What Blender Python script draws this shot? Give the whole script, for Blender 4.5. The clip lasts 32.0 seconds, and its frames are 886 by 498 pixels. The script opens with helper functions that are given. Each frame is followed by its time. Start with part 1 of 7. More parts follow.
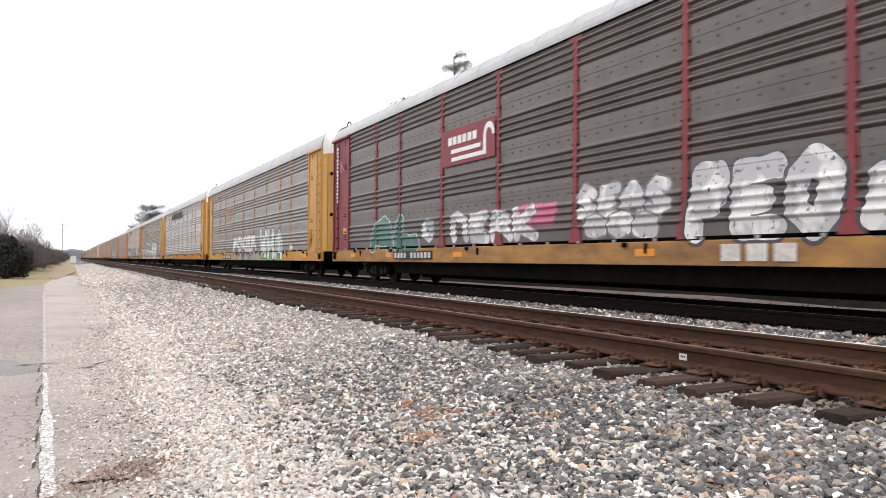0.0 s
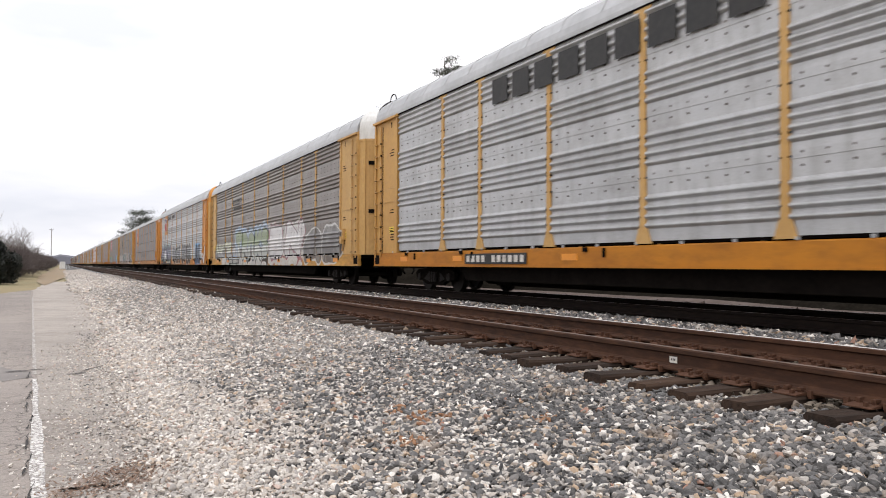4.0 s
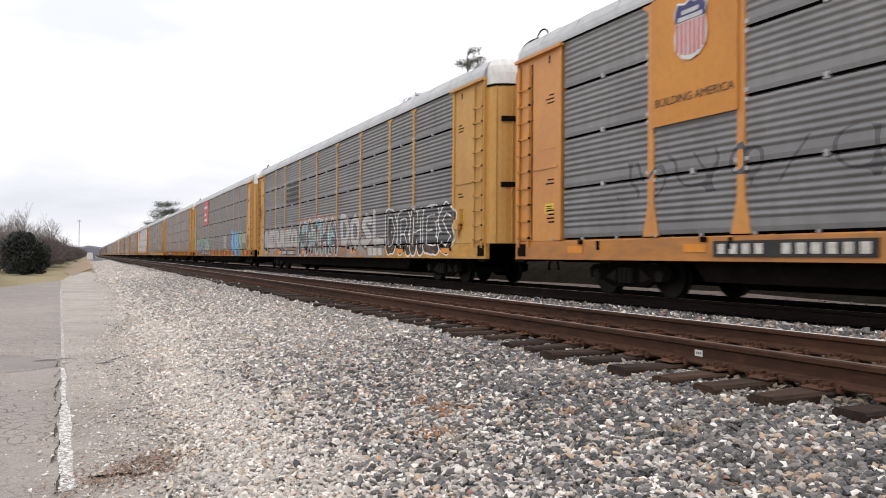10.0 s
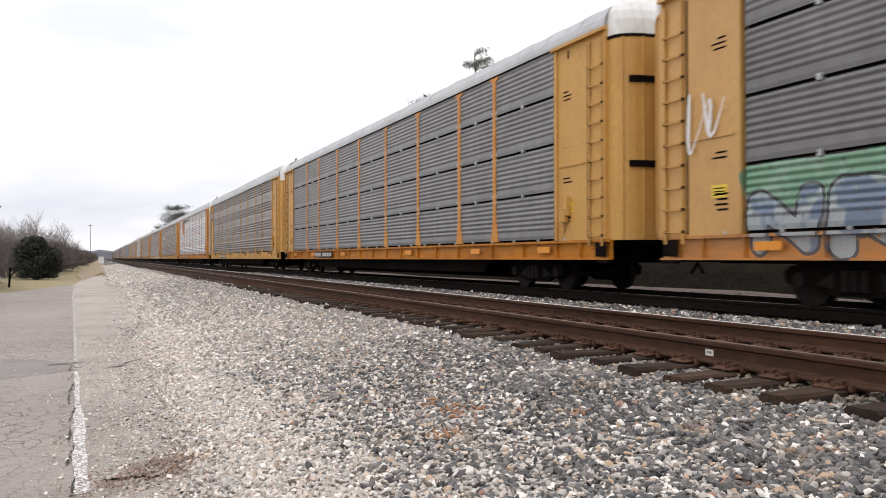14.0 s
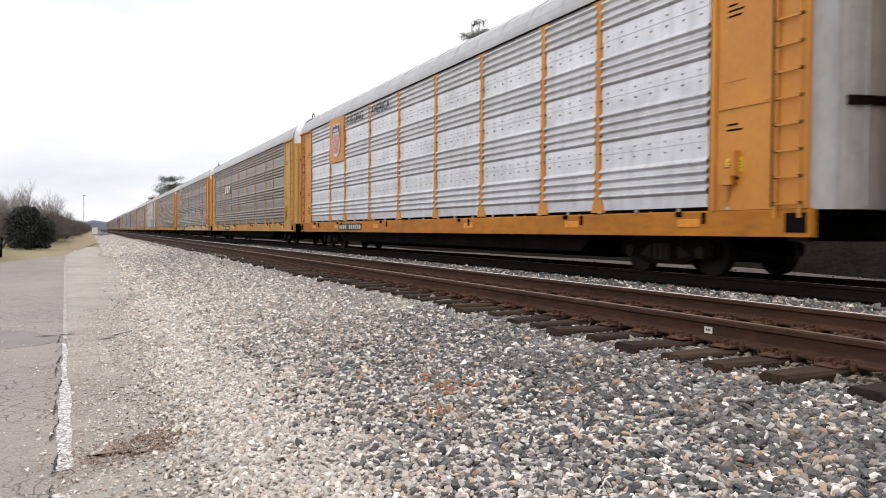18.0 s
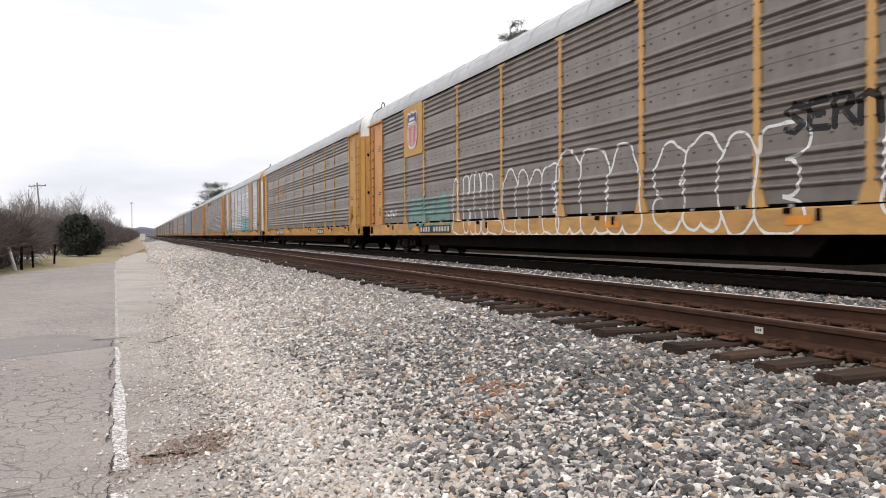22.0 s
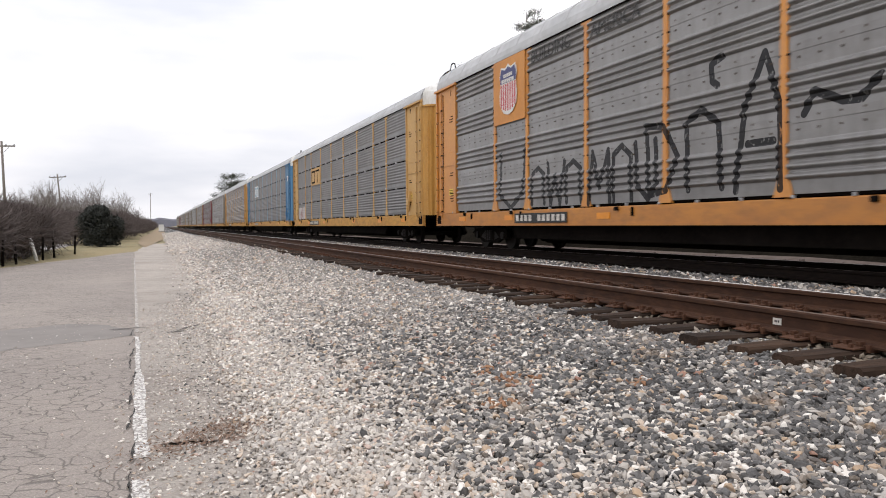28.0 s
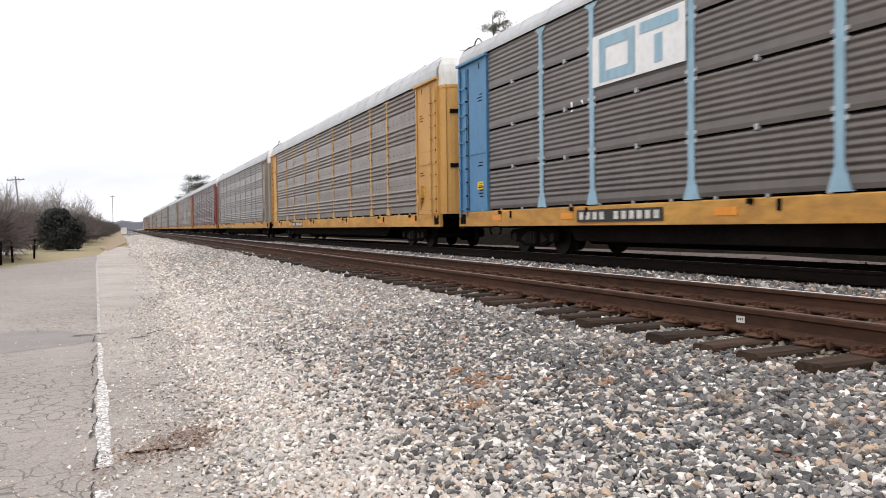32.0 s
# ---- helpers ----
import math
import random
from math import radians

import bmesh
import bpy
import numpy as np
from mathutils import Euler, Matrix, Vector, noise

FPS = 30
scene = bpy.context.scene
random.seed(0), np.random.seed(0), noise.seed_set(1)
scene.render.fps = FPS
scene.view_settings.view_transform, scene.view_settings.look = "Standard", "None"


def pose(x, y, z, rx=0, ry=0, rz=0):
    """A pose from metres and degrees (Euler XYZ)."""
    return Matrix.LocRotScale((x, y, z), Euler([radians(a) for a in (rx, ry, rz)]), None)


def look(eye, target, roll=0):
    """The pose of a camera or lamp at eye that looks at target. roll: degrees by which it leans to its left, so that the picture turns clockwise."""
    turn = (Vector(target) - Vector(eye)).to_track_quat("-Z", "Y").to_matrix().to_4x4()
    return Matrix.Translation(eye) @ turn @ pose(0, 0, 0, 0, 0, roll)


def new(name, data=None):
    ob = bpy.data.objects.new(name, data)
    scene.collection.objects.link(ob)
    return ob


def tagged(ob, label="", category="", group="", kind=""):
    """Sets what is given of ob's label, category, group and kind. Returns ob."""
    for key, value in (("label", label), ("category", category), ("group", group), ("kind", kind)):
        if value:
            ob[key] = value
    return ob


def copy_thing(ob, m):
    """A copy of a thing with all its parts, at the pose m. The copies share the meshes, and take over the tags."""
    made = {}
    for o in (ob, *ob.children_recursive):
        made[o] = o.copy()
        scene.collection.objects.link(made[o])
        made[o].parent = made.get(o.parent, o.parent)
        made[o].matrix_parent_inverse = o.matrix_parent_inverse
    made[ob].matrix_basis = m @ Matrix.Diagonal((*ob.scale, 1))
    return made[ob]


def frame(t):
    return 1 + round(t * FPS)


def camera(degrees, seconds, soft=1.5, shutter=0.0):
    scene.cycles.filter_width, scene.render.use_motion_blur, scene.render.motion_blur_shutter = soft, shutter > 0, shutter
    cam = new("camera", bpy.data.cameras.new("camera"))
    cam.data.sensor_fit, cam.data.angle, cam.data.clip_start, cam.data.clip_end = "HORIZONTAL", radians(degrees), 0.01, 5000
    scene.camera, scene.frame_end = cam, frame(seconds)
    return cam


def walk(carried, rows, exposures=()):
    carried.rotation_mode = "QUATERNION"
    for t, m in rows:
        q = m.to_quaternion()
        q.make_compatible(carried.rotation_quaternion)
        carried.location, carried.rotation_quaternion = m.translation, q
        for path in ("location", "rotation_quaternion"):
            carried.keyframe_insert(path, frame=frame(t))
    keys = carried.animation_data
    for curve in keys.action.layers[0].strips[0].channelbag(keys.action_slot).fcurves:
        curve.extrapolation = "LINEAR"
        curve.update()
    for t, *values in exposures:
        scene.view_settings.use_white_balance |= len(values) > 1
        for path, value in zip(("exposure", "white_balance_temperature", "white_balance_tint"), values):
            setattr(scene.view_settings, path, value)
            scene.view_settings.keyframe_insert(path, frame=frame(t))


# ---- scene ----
# World: y runs along the track away from the viewer, x to the right, z = 0 at the top of the rails.
cam = camera(61.3, 32.0, soft=0.95, shutter=0.15)
PATH = [
    (0, 0.004, -0.003, 0.702, 90.90, -0.45, -26.45), (0.5, 0.004, -0.009, 0.701, 90.97, -0.47, -26.23), (1, -0.000, -0.009, 0.699, 91.14, -0.40, -26.38),
    (1.5, 0.001, -0.014, 0.703, 91.22, -0.50, -26.81), (2, 0.005, -0.009, 0.697, 91.18, -0.42, -26.82), (2.5, -0.004, -0.011, 0.705, 90.95, -0.40, -26.81),
    (4.5, -0.003, -0.019, 0.701, 91.30, -0.22, -27.16), (5, 0.001, -0.024, 0.703, 91.26, -0.21, -26.87), (5.5, 0.012, -0.033, 0.704, 91.18, -0.03, -26.58),
    (6, 0.009, -0.030, 0.702, 91.11, 0.20, -26.41), (6.5, 0.013, -0.035, 0.709, 91.14, 0.35, -26.08), (7, 0.013, -0.032, 0.709, 91.19, 0.27, -25.91),
    (7.5, 0.015, -0.036, 0.707, 91.10, 0.30, -25.73), (8, 0.015, -0.027, 0.706, 90.90, 0.30, -25.90), (8.5, 0.010, -0.016, 0.697, 90.74, 0.07, -25.68),
    (9, -0.000, 0.000, 0.700, 90.56, -0.20, -25.64), (9.5, 0.005, -0.001, 0.697, 90.72, -0.56, -25.38), (10, 0.000, 0.003, 0.700, 90.60, -0.40, -25.42),
    (10.5, 0.003, 0.003, 0.701, 90.65, -0.34, -25.12), (11, 0.001, -0.003, 0.708, 90.70, -0.10, -24.99), (11.5, 0.012, -0.004, 0.697, 90.76, -0.03, -25.20),
    (12, 0.006, -0.005, 0.701, 90.76, -0.10, -25.53), (12.5, -0.001, -0.002, 0.700, 90.71, -0.05, -25.42), (13, 0.000, 0.002, 0.704, 90.53, -0.36, -25.43),
    (13.5, -0.011, 0.005, 0.699, 90.60, -0.04, -24.68), (14, -0.008, -0.011, 0.705, 90.67, 0.11, -24.71), (14.5, -0.000, -0.015, 0.704, 90.81, 0.25, -24.46),
    (15, 0.029, -0.002, 0.697, 89.89, 0.23, -24.43), (15.5, 0.071, 0.020, 0.680, 89.33, -0.32, -24.57), (17.5, 0.045, 0.123, 0.706, 89.74, -0.62, -25.92),
    (18, 0.055, 0.127, 0.702, 88.66, -0.40, -25.09), (18.5, 0.055, 0.124, 0.704, 88.90, 0.35, -23.60), (19, 0.060, 0.116, 0.703, 88.47, 0.55, -23.41),
    (19.5, 0.052, 0.132, 0.697, 88.49, 0.56, -23.44), (20, 0.044, 0.125, 0.699, 88.70, 0.49, -23.51), (20.5, 0.039, 0.122, 0.697, 88.53, 0.42, -22.99),
    (21, 0.043, 0.126, 0.694, 88.61, 0.24, -22.87), (21.5, 0.033, 0.125, 0.702, 88.95, 0.33, -22.25), (22, 0.028, 0.135, 0.697, 88.84, 0.31, -22.02),
    (22.5, 0.019, 0.140, 0.692, 88.82, 0.22, -21.80), (23, 0.026, 0.149, 0.691, 88.33, -0.01, -21.40), (23.5, 0.028, 0.147, 0.695, 88.47, 0.00, -21.08),
    (24, 0.037, 0.134, 0.693, 88.39, 0.08, -20.88), (24.5, 0.032, 0.130, 0.697, 88.50, 0.13, -20.82), (25, 0.039, 0.130, 0.690, 88.70, 0.32, -20.70),
    (25.5, 0.041, 0.138, 0.695, 88.63, 0.13, -20.66), (27.5, 0.023, 0.129, 0.700, 88.07, 0.28, -20.50), (28, 0.025, 0.125, 0.698, 88.13, 0.33, -20.78),
    (28.5, 0.028, 0.113, 0.703, 88.19, 0.34, -21.47), (29, 0.046, 0.108, 0.711, 88.71, 0.95, -23.84), (29.5, 0.036, 0.095, 0.707, 88.95, 1.04, -25.04),
    (30, 0.027, 0.091, 0.713, 88.90, 0.86, -24.66), (30.5, 0.038, 0.113, 0.708, 88.65, 1.00, -23.59), (31, 0.029, 0.117, 0.699, 88.53, 0.96, -23.42),
    (31.5, 0.019, 0.119, 0.699, 88.42, 1.00, -23.30), (32, 0.029, 0.134, 0.708, 88.15, 0.76, -23.24),
]
walk(cam, [(t, pose(x, y, z, rx, ry, rz)) for t, x, y, z, rx, ry, rz in PATH], [(t, stops, 6550, 13) for t, stops in ((0.0, 0.38), (1.5, 0.28), (2.5, 0.16), (5.0, 0.07), (11.0, 0.04), (18.0, 0.08), (19.0, -0.06), (20.0, 0.06), (22.0, 0.06), (28.0, -0.02), (29.0, 0.06), (30.0, 0.16), (32.0, 0.22))])

NEAR_X, TRAIN_X = 5.48, 10.12        # centre lines of the two tracks
CAR_PITCH, GAP0, SPEED = 28.1, 26.46, 15.157
LOT_Z = -0.65

# ---------------------------------------------------------------- light
world = bpy.data.worlds.new("overcast")
scene.world = world
world.use_nodes = True
wn, wl = world.node_tree.nodes, world.node_tree.links
wn.clear()
sky = wn.new("ShaderNodeTexSky")
sky.sky_type, sky.sun_disc = "NISHITA", False
sky.sun_elevation, sky.sun_rotation = radians(55), radians(221)
sky.dust_density, sky.air_density = 4.0, 1.0
w_co = wn.new("ShaderNodeTexCoord")
w_map = wn.new("ShaderNodeMapping")
w_map.inputs["Scale"].default_value = (1.2, 1.2, 4.5)
w_noise = wn.new("ShaderNodeTexNoise")
w_noise.inputs["Scale"].default_value, w_noise.inputs["Detail"].default_value = 2.2, 5.0
w_ramp = wn.new("ShaderNodeValToRGB")
w_ramp.color_ramp.elements[0].position, w_ramp.color_ramp.elements[0].color = 0.34, (0.88, 0.92, 0.99, 1)
w_ramp.color_ramp.elements[1].position, w_ramp.color_ramp.elements[1].color = 0.62, (1.26, 1.26, 1.27, 1)
w_scale = wn.new("ShaderNodeVectorMath")
w_scale.operation = "SCALE"
w_scale.inputs["Scale"].default_value = 0.10
w_mix = wn.new("ShaderNodeMixRGB")
w_mix.inputs["Fac"].default_value = 0.94
w_up = wn.new("ShaderNodeSeparateXYZ")      # an overcast sky is brighter overhead than at the horizon
w_grad = wn.new("ShaderNodeMapRange")
w_grad.inputs["From Min"].default_value, w_grad.inputs["From Max"].default_value = 0.0, 1.0
w_grad.inputs["To Min"].default_value, w_grad.inputs["To Max"].default_value = 0.90, 1.50
w_bg = wn.new("ShaderNodeBackground")
w_out = wn.new("ShaderNodeOutputWorld")
wl.new(w_co.outputs["Generated"], w_map.inputs["Vector"])
wl.new(w_map.outputs["Vector"], w_noise.inputs["Vector"])
wl.new(w_noise.outputs["Fac"], w_ramp.inputs["Fac"])
wl.new(sky.outputs["Color"], w_scale.inputs[0])
wl.new(w_scale.outputs["Vector"], w_mix.inputs["Color1"])
wl.new(w_ramp.outputs["Color"], w_mix.inputs["Color2"])
wl.new(w_mix.outputs["Color"], w_bg.inputs["Color"])
wl.new(w_co.outputs["Generated"], w_up.inputs[0])
wl.new(w_up.outputs["Z"], w_grad.inputs["Value"])
wl.new(w_grad.outputs["Result"], w_bg.inputs["Strength"])
wl.new(w_bg.outputs["Background"], w_out.inputs["Surface"])
sun = new("sun", bpy.data.lights.new("sun", "SUN"))
sun.data.energy, sun.data.angle, sun.data.color = 0.5, radians(14), (1.0, 0.97, 0.93)
sun.matrix_basis = look((-14, -12, 42), (5, 10, 0))


# ---------------------------------------------------------------- materials
def nodes_of(name):
    m = bpy.data.materials.new(name)
    m.use_nodes = True
    n, l = m.node_tree.nodes, m.node_tree.links
    return m, n, l, n["Principled BSDF"]


def coords(n, l, scale=(1, 1, 1), obj=None, rand=True):
    """Object coordinates, shifted by the object's random number, so that alike pieces differ."""
    co = n.new("ShaderNodeTexCoord")
    if obj:
        co.object = obj
    mp = n.new("ShaderNodeMapping")
    mp.inputs["Scale"].default_value = scale
    l.new(co.outputs["Object"], mp.inputs["Vector"])
    if rand and not obj:
        info = n.new("ShaderNodeObjectInfo")
        mul = n.new("ShaderNodeMath")
        mul.operation = "MULTIPLY"
        mul.inputs[1].default_value = 57.0
        l.new(info.outputs["Random"], mul.inputs[0])
        l.new(mul.outputs[0], mp.inputs["Location"])
    return mp.outputs["Vector"]


def noise_fac(n, l, vec, scale, detail=4.0, lo=0.35, hi=0.65, rough=0.6):
    t = n.new("ShaderNodeTexNoise")
    t.inputs["Scale"].default_value, t.inputs["Detail"].default_value, t.inputs["Roughness"].default_value = scale, detail, rough
    l.new(vec, t.inputs["Vector"])
    r = n.new("ShaderNodeMapRange")
    r.inputs["From Min"].default_value, r.inputs["From Max"].default_value = lo, hi
    l.new(t.outputs["Fac"], r.inputs["Value"])
    return r.outputs["Result"]


def mixed(n, l, fac, a, b):
    """Mix of two colours (tuples or sockets)."""
    m = n.new("ShaderNodeMixRGB")
    if isinstance(fac, (int, float)):
        m.inputs["Fac"].default_value = fac
    else:
        l.new(fac, m.inputs["Fac"])
    for v, s in ((a, "Color1"), (b, "Color2")):
        if isinstance(v, tuple):
            m.inputs[s].default_value = (*v, 1)
        else:
            l.new(v, m.inputs[s])
    return m.outputs["Color"]


def calc(n, l, op, a, b=0.0):
    m = n.new("ShaderNodeMath")
    m.operation = op
    for v, i in ((a, 0), (b, 1)):
        if isinstance(v, (int, float)):
            m.inputs[i].default_value = v
        else:
            l.new(v, m.inputs[i])
    return m.outputs[0]


def bumped(n, l, p, height, strength, distance=0.01):
    b = n.new("ShaderNodeBump")
    b.inputs["Strength"].default_value, b.inputs["Distance"].default_value = strength, distance
    l.new(height, b.inputs["Height"])
    l.new(b.outputs["Normal"], p.inputs["Normal"])


def surface(name, base, second, third, grain=30.0, patch=2.0, rough=0.7, metal=0.0, bump=0.3, stretch=(1, 1, 1), amount=0.6, gloss=0.5):
    """A worn surface: base colour, patches of a second colour, grain or streaks of a third."""
    m, n, l, p = nodes_of(name)
    v = coords(n, l, stretch)
    big = noise_fac(n, l, v, patch, 5, 0.40, 0.68)
    fine = noise_fac(n, l, v, grain, 4, 0.42, 0.75)
    c = mixed(n, l, big, base, second)
    c = mixed(n, l, calc(n, l, "MULTIPLY", fine, amount), c, third)
    l.new(c, p.inputs["Base Color"])
    p.inputs["Roughness"].default_value, p.inputs["Metallic"].default_value = rough, metal
    p.inputs["Specular IOR Level"].default_value = gloss
    if bump:
        bumped(n, l, p, fine, bump, 0.006)
    return m


YELLOW = surface("yellow_paint", (0.56, 0.305, 0.075), (0.48, 0.248, 0.058), (0.24, 0.12, 0.045), 14, 0.9, 0.55, 0, 0.05, (1, 1, 0.6), 0.28)
ORANGE = surface("orange_paint", (0.60, 0.245, 0.030), (0.52, 0.200, 0.028), (0.26, 0.10, 0.025), 14, 0.9, 0.5, 0, 0.05, (1, 1, 0.6), 0.28)
CREAM = surface("faded_yellow_paint", (0.57, 0.345, 0.120), (0.49, 0.28, 0.085), (0.26, 0.14, 0.06), 14, 0.9, 0.6, 0, 0.05, (1, 1, 0.6), 0.30)
# Posts and ends of far cars: worn paint, muted for distance haze.
BUFF = surface("weathered_buff_paint", (0.27, 0.235, 0.19), (0.22, 0.19, 0.155), (0.13, 0.10, 0.08), 9, 1.2, 0.6, 0, 0.1, (1, 1, 0.35), 0.5)
TAN = surface("tan_paint", (0.36, 0.22, 0.11), (0.40, 0.26, 0.14), (0.18, 0.10, 0.05), 9, 1.2, 0.6, 0, 0.1, (1, 1, 0.35), 0.5)
REDP = surface("oxide_red_paint", (0.24, 0.030, 0.038), (0.185, 0.027, 0.033), (0.10, 0.03, 0.03), 9, 1.2, 0.55, 0, 0.1, (1, 1, 0.35), 0.5)
BLUEP = surface("blue_paint", (0.055, 0.19, 0.36), (0.07, 0.22, 0.38), (0.05, 0.09, 0.14), 9, 1.2, 0.5, 0, 0.1, (1, 1, 0.35), 0.4)
PALEBLUE = surface("pale_blue_paint", (0.26, 0.42, 0.52), (0.30, 0.46, 0.55), (0.14, 0.16, 0.17), 9, 1.2, 0.55, 0, 0.1, (1, 1, 0.35), 0.4)
WHITEP = surface("white_paint", (0.74, 0.74, 0.72), (0.62, 0.61, 0.57), (0.30, 0.27, 0.22), 9, 1.2, 0.55, 0, 0.1, (1, 1, 0.35), 0.35)
# White door paint greyed for shade, with some dirt grain.
GREYP = surface("dirty_grey_paint", (0.42, 0.41, 0.40), (0.34, 0.33, 0.32), (0.20, 0.17, 0.15), 9, 1.2, 0.6, 0, 0.05, (1, 1, 0.5), 0.35)
SIGNRED = surface("red_sign_paint", (0.50, 0.05, 0.06), (0.44, 0.05, 0.06), (0.24, 0.05, 0.05), 9, 1.2, 0.5, 0, 0.05, (1, 1, 1), 0.3)
NAVY = surface("navy_sign_paint", (0.03, 0.035, 0.14), (0.04, 0.05, 0.17), (0.05, 0.05, 0.1), 9, 1.2, 0.5, 0, 0.05, (1, 1, 1), 0.3)
LABELY = surface("yellow_label", (0.78, 0.56, 0.05), (0.70, 0.50, 0.05), (0.30, 0.22, 0.05), 14, 3.0, 0.5, 0, 0.0, (1, 1, 1), 0.4)
STENCIL = surface("dirty_stencil_paint", (0.66, 0.63, 0.58), (0.54, 0.51, 0.46), (0.18, 0.15, 0.12), 12, 3.0, 0.7, 0, 0.05, (1, 1, 1), 0.5)
BLACKP = surface("black_paint", (0.012, 0.012, 0.012), (0.02, 0.018, 0.017), (0.05, 0.045, 0.04), 9, 1.2, 0.6, 0, 0.05, (1, 1, 1), 0.4)
REFLECT = surface("orange_reflector", (0.75, 0.28, 0.02), (0.7, 0.25, 0.02), (0.4, 0.15, 0.03), 9, 1.2, 0.4, 0, 0.0, (1, 1, 1), 0.3)
ROOFM = surface("galvanised_roof", (0.47, 0.475, 0.48), (0.39, 0.395, 0.40), (0.24, 0.235, 0.225), 5, 0.8, 0.5, 0.25, 0.1, (1, 1, 1), 0.35)
BOLTM = surface("rusty_bolt_heads", (0.075, 0.055, 0.043), (0.055, 0.042, 0.035), (0.12, 0.075, 0.05), 20, 3.0, 0.8, 0, 0.0, gloss=0.2)
# Near-black: grime, with the shade beneath the cars put into the colour.
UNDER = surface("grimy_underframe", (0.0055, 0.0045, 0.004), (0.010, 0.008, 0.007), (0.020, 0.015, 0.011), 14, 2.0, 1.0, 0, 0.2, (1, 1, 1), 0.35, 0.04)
# Worn wheel and spring steel, darkened for shade under the cars.
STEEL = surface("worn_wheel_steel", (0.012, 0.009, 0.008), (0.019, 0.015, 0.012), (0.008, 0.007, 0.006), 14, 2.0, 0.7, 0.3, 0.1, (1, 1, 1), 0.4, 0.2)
RAILM = surface("rusty_rail", (0.060, 0.029, 0.018), (0.032, 0.018, 0.013), (0.120, 0.056, 0.029), 22, 1.1, 0.8, 0.0, 0.25, (1, 0.25, 1), 0.5, 0.15)
# Rail under the train: its shade is put into a near-black colour.
SHADERAIL = surface("oily_black_rail", (0.010, 0.007, 0.006), (0.016, 0.011, 0.009), (0.028, 0.018, 0.013), 22, 1.1, 0.85, 0.0, 0.2, (1, 0.25, 1), 0.5, 0.1)
# Whitish, hardly metallic: the bright sheen along this railhead is painted in.
RAILTOP = surface("polished_railhead", (0.80, 0.79, 0.78), (0.70, 0.68, 0.66), (0.42, 0.36, 0.32), 30, 1.0, 0.60, 0.2, 0.0, (1, 0.1, 1), 0.4)
RAILDULL = surface("dull_railhead", (0.20, 0.15, 0.125), (0.15, 0.10, 0.08), (0.26, 0.20, 0.17), 30, 1.0, 0.45, 0.6, 0.0, (1, 0.1, 1), 0.4)
TIEM = surface("weathered_tie_wood", (0.026, 0.018, 0.014), (0.075, 0.044, 0.028), (0.014, 0.010, 0.008), 26, 2.2, 0.9, 0, 0.8, (0.12, 1, 1), 0.8, 0.2)
# Ties under the train, blackened in the same way for shade.
SHADETIE = surface("oily_black_tie", (0.014, 0.011, 0.009), (0.024, 0.018, 0.014), (0.008, 0.007, 0.006), 26, 3.0, 0.95, 0, 0.8, (0.12, 1, 1), 0.7, 0.1)
PLATEM = surface("rusty_tie_plate", (0.085, 0.038, 0.022), (0.055, 0.027, 0.017), (0.14, 0.07, 0.04), 30, 4.0, 0.85, 0.0, 0.3, gloss=0.2)
SILLY = surface("rust_stained_yellow_sill", (0.58, 0.31, 0.070), (0.44, 0.215, 0.050), (0.13, 0.065, 0.030), 5.0, 1.1, 0.6, 0, 0.1, (1, 0.5, 1.4), 0.50, 0.3)
SILLO = surface("rust_stained_orange_sill", (0.50, 0.190, 0.016), (0.38, 0.138, 0.014), (0.14, 0.055, 0.014), 5.0, 1.1, 0.55, 0, 0.1, (1, 0.5, 1.4), 0.42, 0.25)
SILLR = surface("rusty_patched_sill", (0.40, 0.20, 0.050), (0.20, 0.095, 0.040), (0.07, 0.04, 0.028), 3.0, 1.4, 0.65, 0, 0.15, (1, 0.45, 1.4), 0.65)
BARKM = surface("grey_bark", (0.13, 0.11, 0.095), (0.17, 0.15, 0.135), (0.06, 0.05, 0.045), 20, 3.0, 0.9, 0, 0.5, (1, 1, 0.2), 0.5)
POLEM = surface("weathered_pole_wood", (0.17, 0.15, 0.13), (0.22, 0.20, 0.18), (0.09, 0.08, 0.07), 20, 3.0, 0.9, 0, 0.3, (1, 1, 0.1), 0.5)


def panel_material(name, base, second, streak, metal=0.25, rough=0.5):
    """Galvanised sheet, weathered in upright streaks and blotches."""
    m, n, l, p = nodes_of(name)
    v = coords(n, l, (1, 1, 0.22))
    v2 = coords(n, l, (1, 1, 1))
    blotch = noise_fac(n, l, v2, 0.9, 6, 0.38, 0.66)
    run = noise_fac(n, l, v, 5.0, 5, 0.45, 0.75)
    speck = noise_fac(n, l, v2, 38.0, 3, 0.50, 0.80)
    stain = noise_fac(n, l, coords(n, l, (1, 0.5, 1)), 1.5, 5, 0.50, 0.72, 0.7)
    c = mixed(n, l, blotch, tuple(0.9 * v for v in base), tuple(0.9 * v for v in second))
    c = mixed(n, l, calc(n, l, "MULTIPLY", run, 0.65), c, streak)
    c = mixed(n, l, calc(n, l, "MULTIPLY", stain, 0.55), c, tuple(0.85 * v for v in streak))
    c = mixed(n, l, calc(n, l, "MULTIPLY", speck, 0.35), c, (0.16, 0.12, 0.09))
    l.new(c, p.inputs["Base Color"])
    p.inputs["Metallic"].default_value, p.inputs["Roughness"].default_value = metal, rough
    p.inputs["Specular IOR Level"].default_value = 0.95
    bumped(n, l, p, blotch, 0.25, 0.02)
    return m


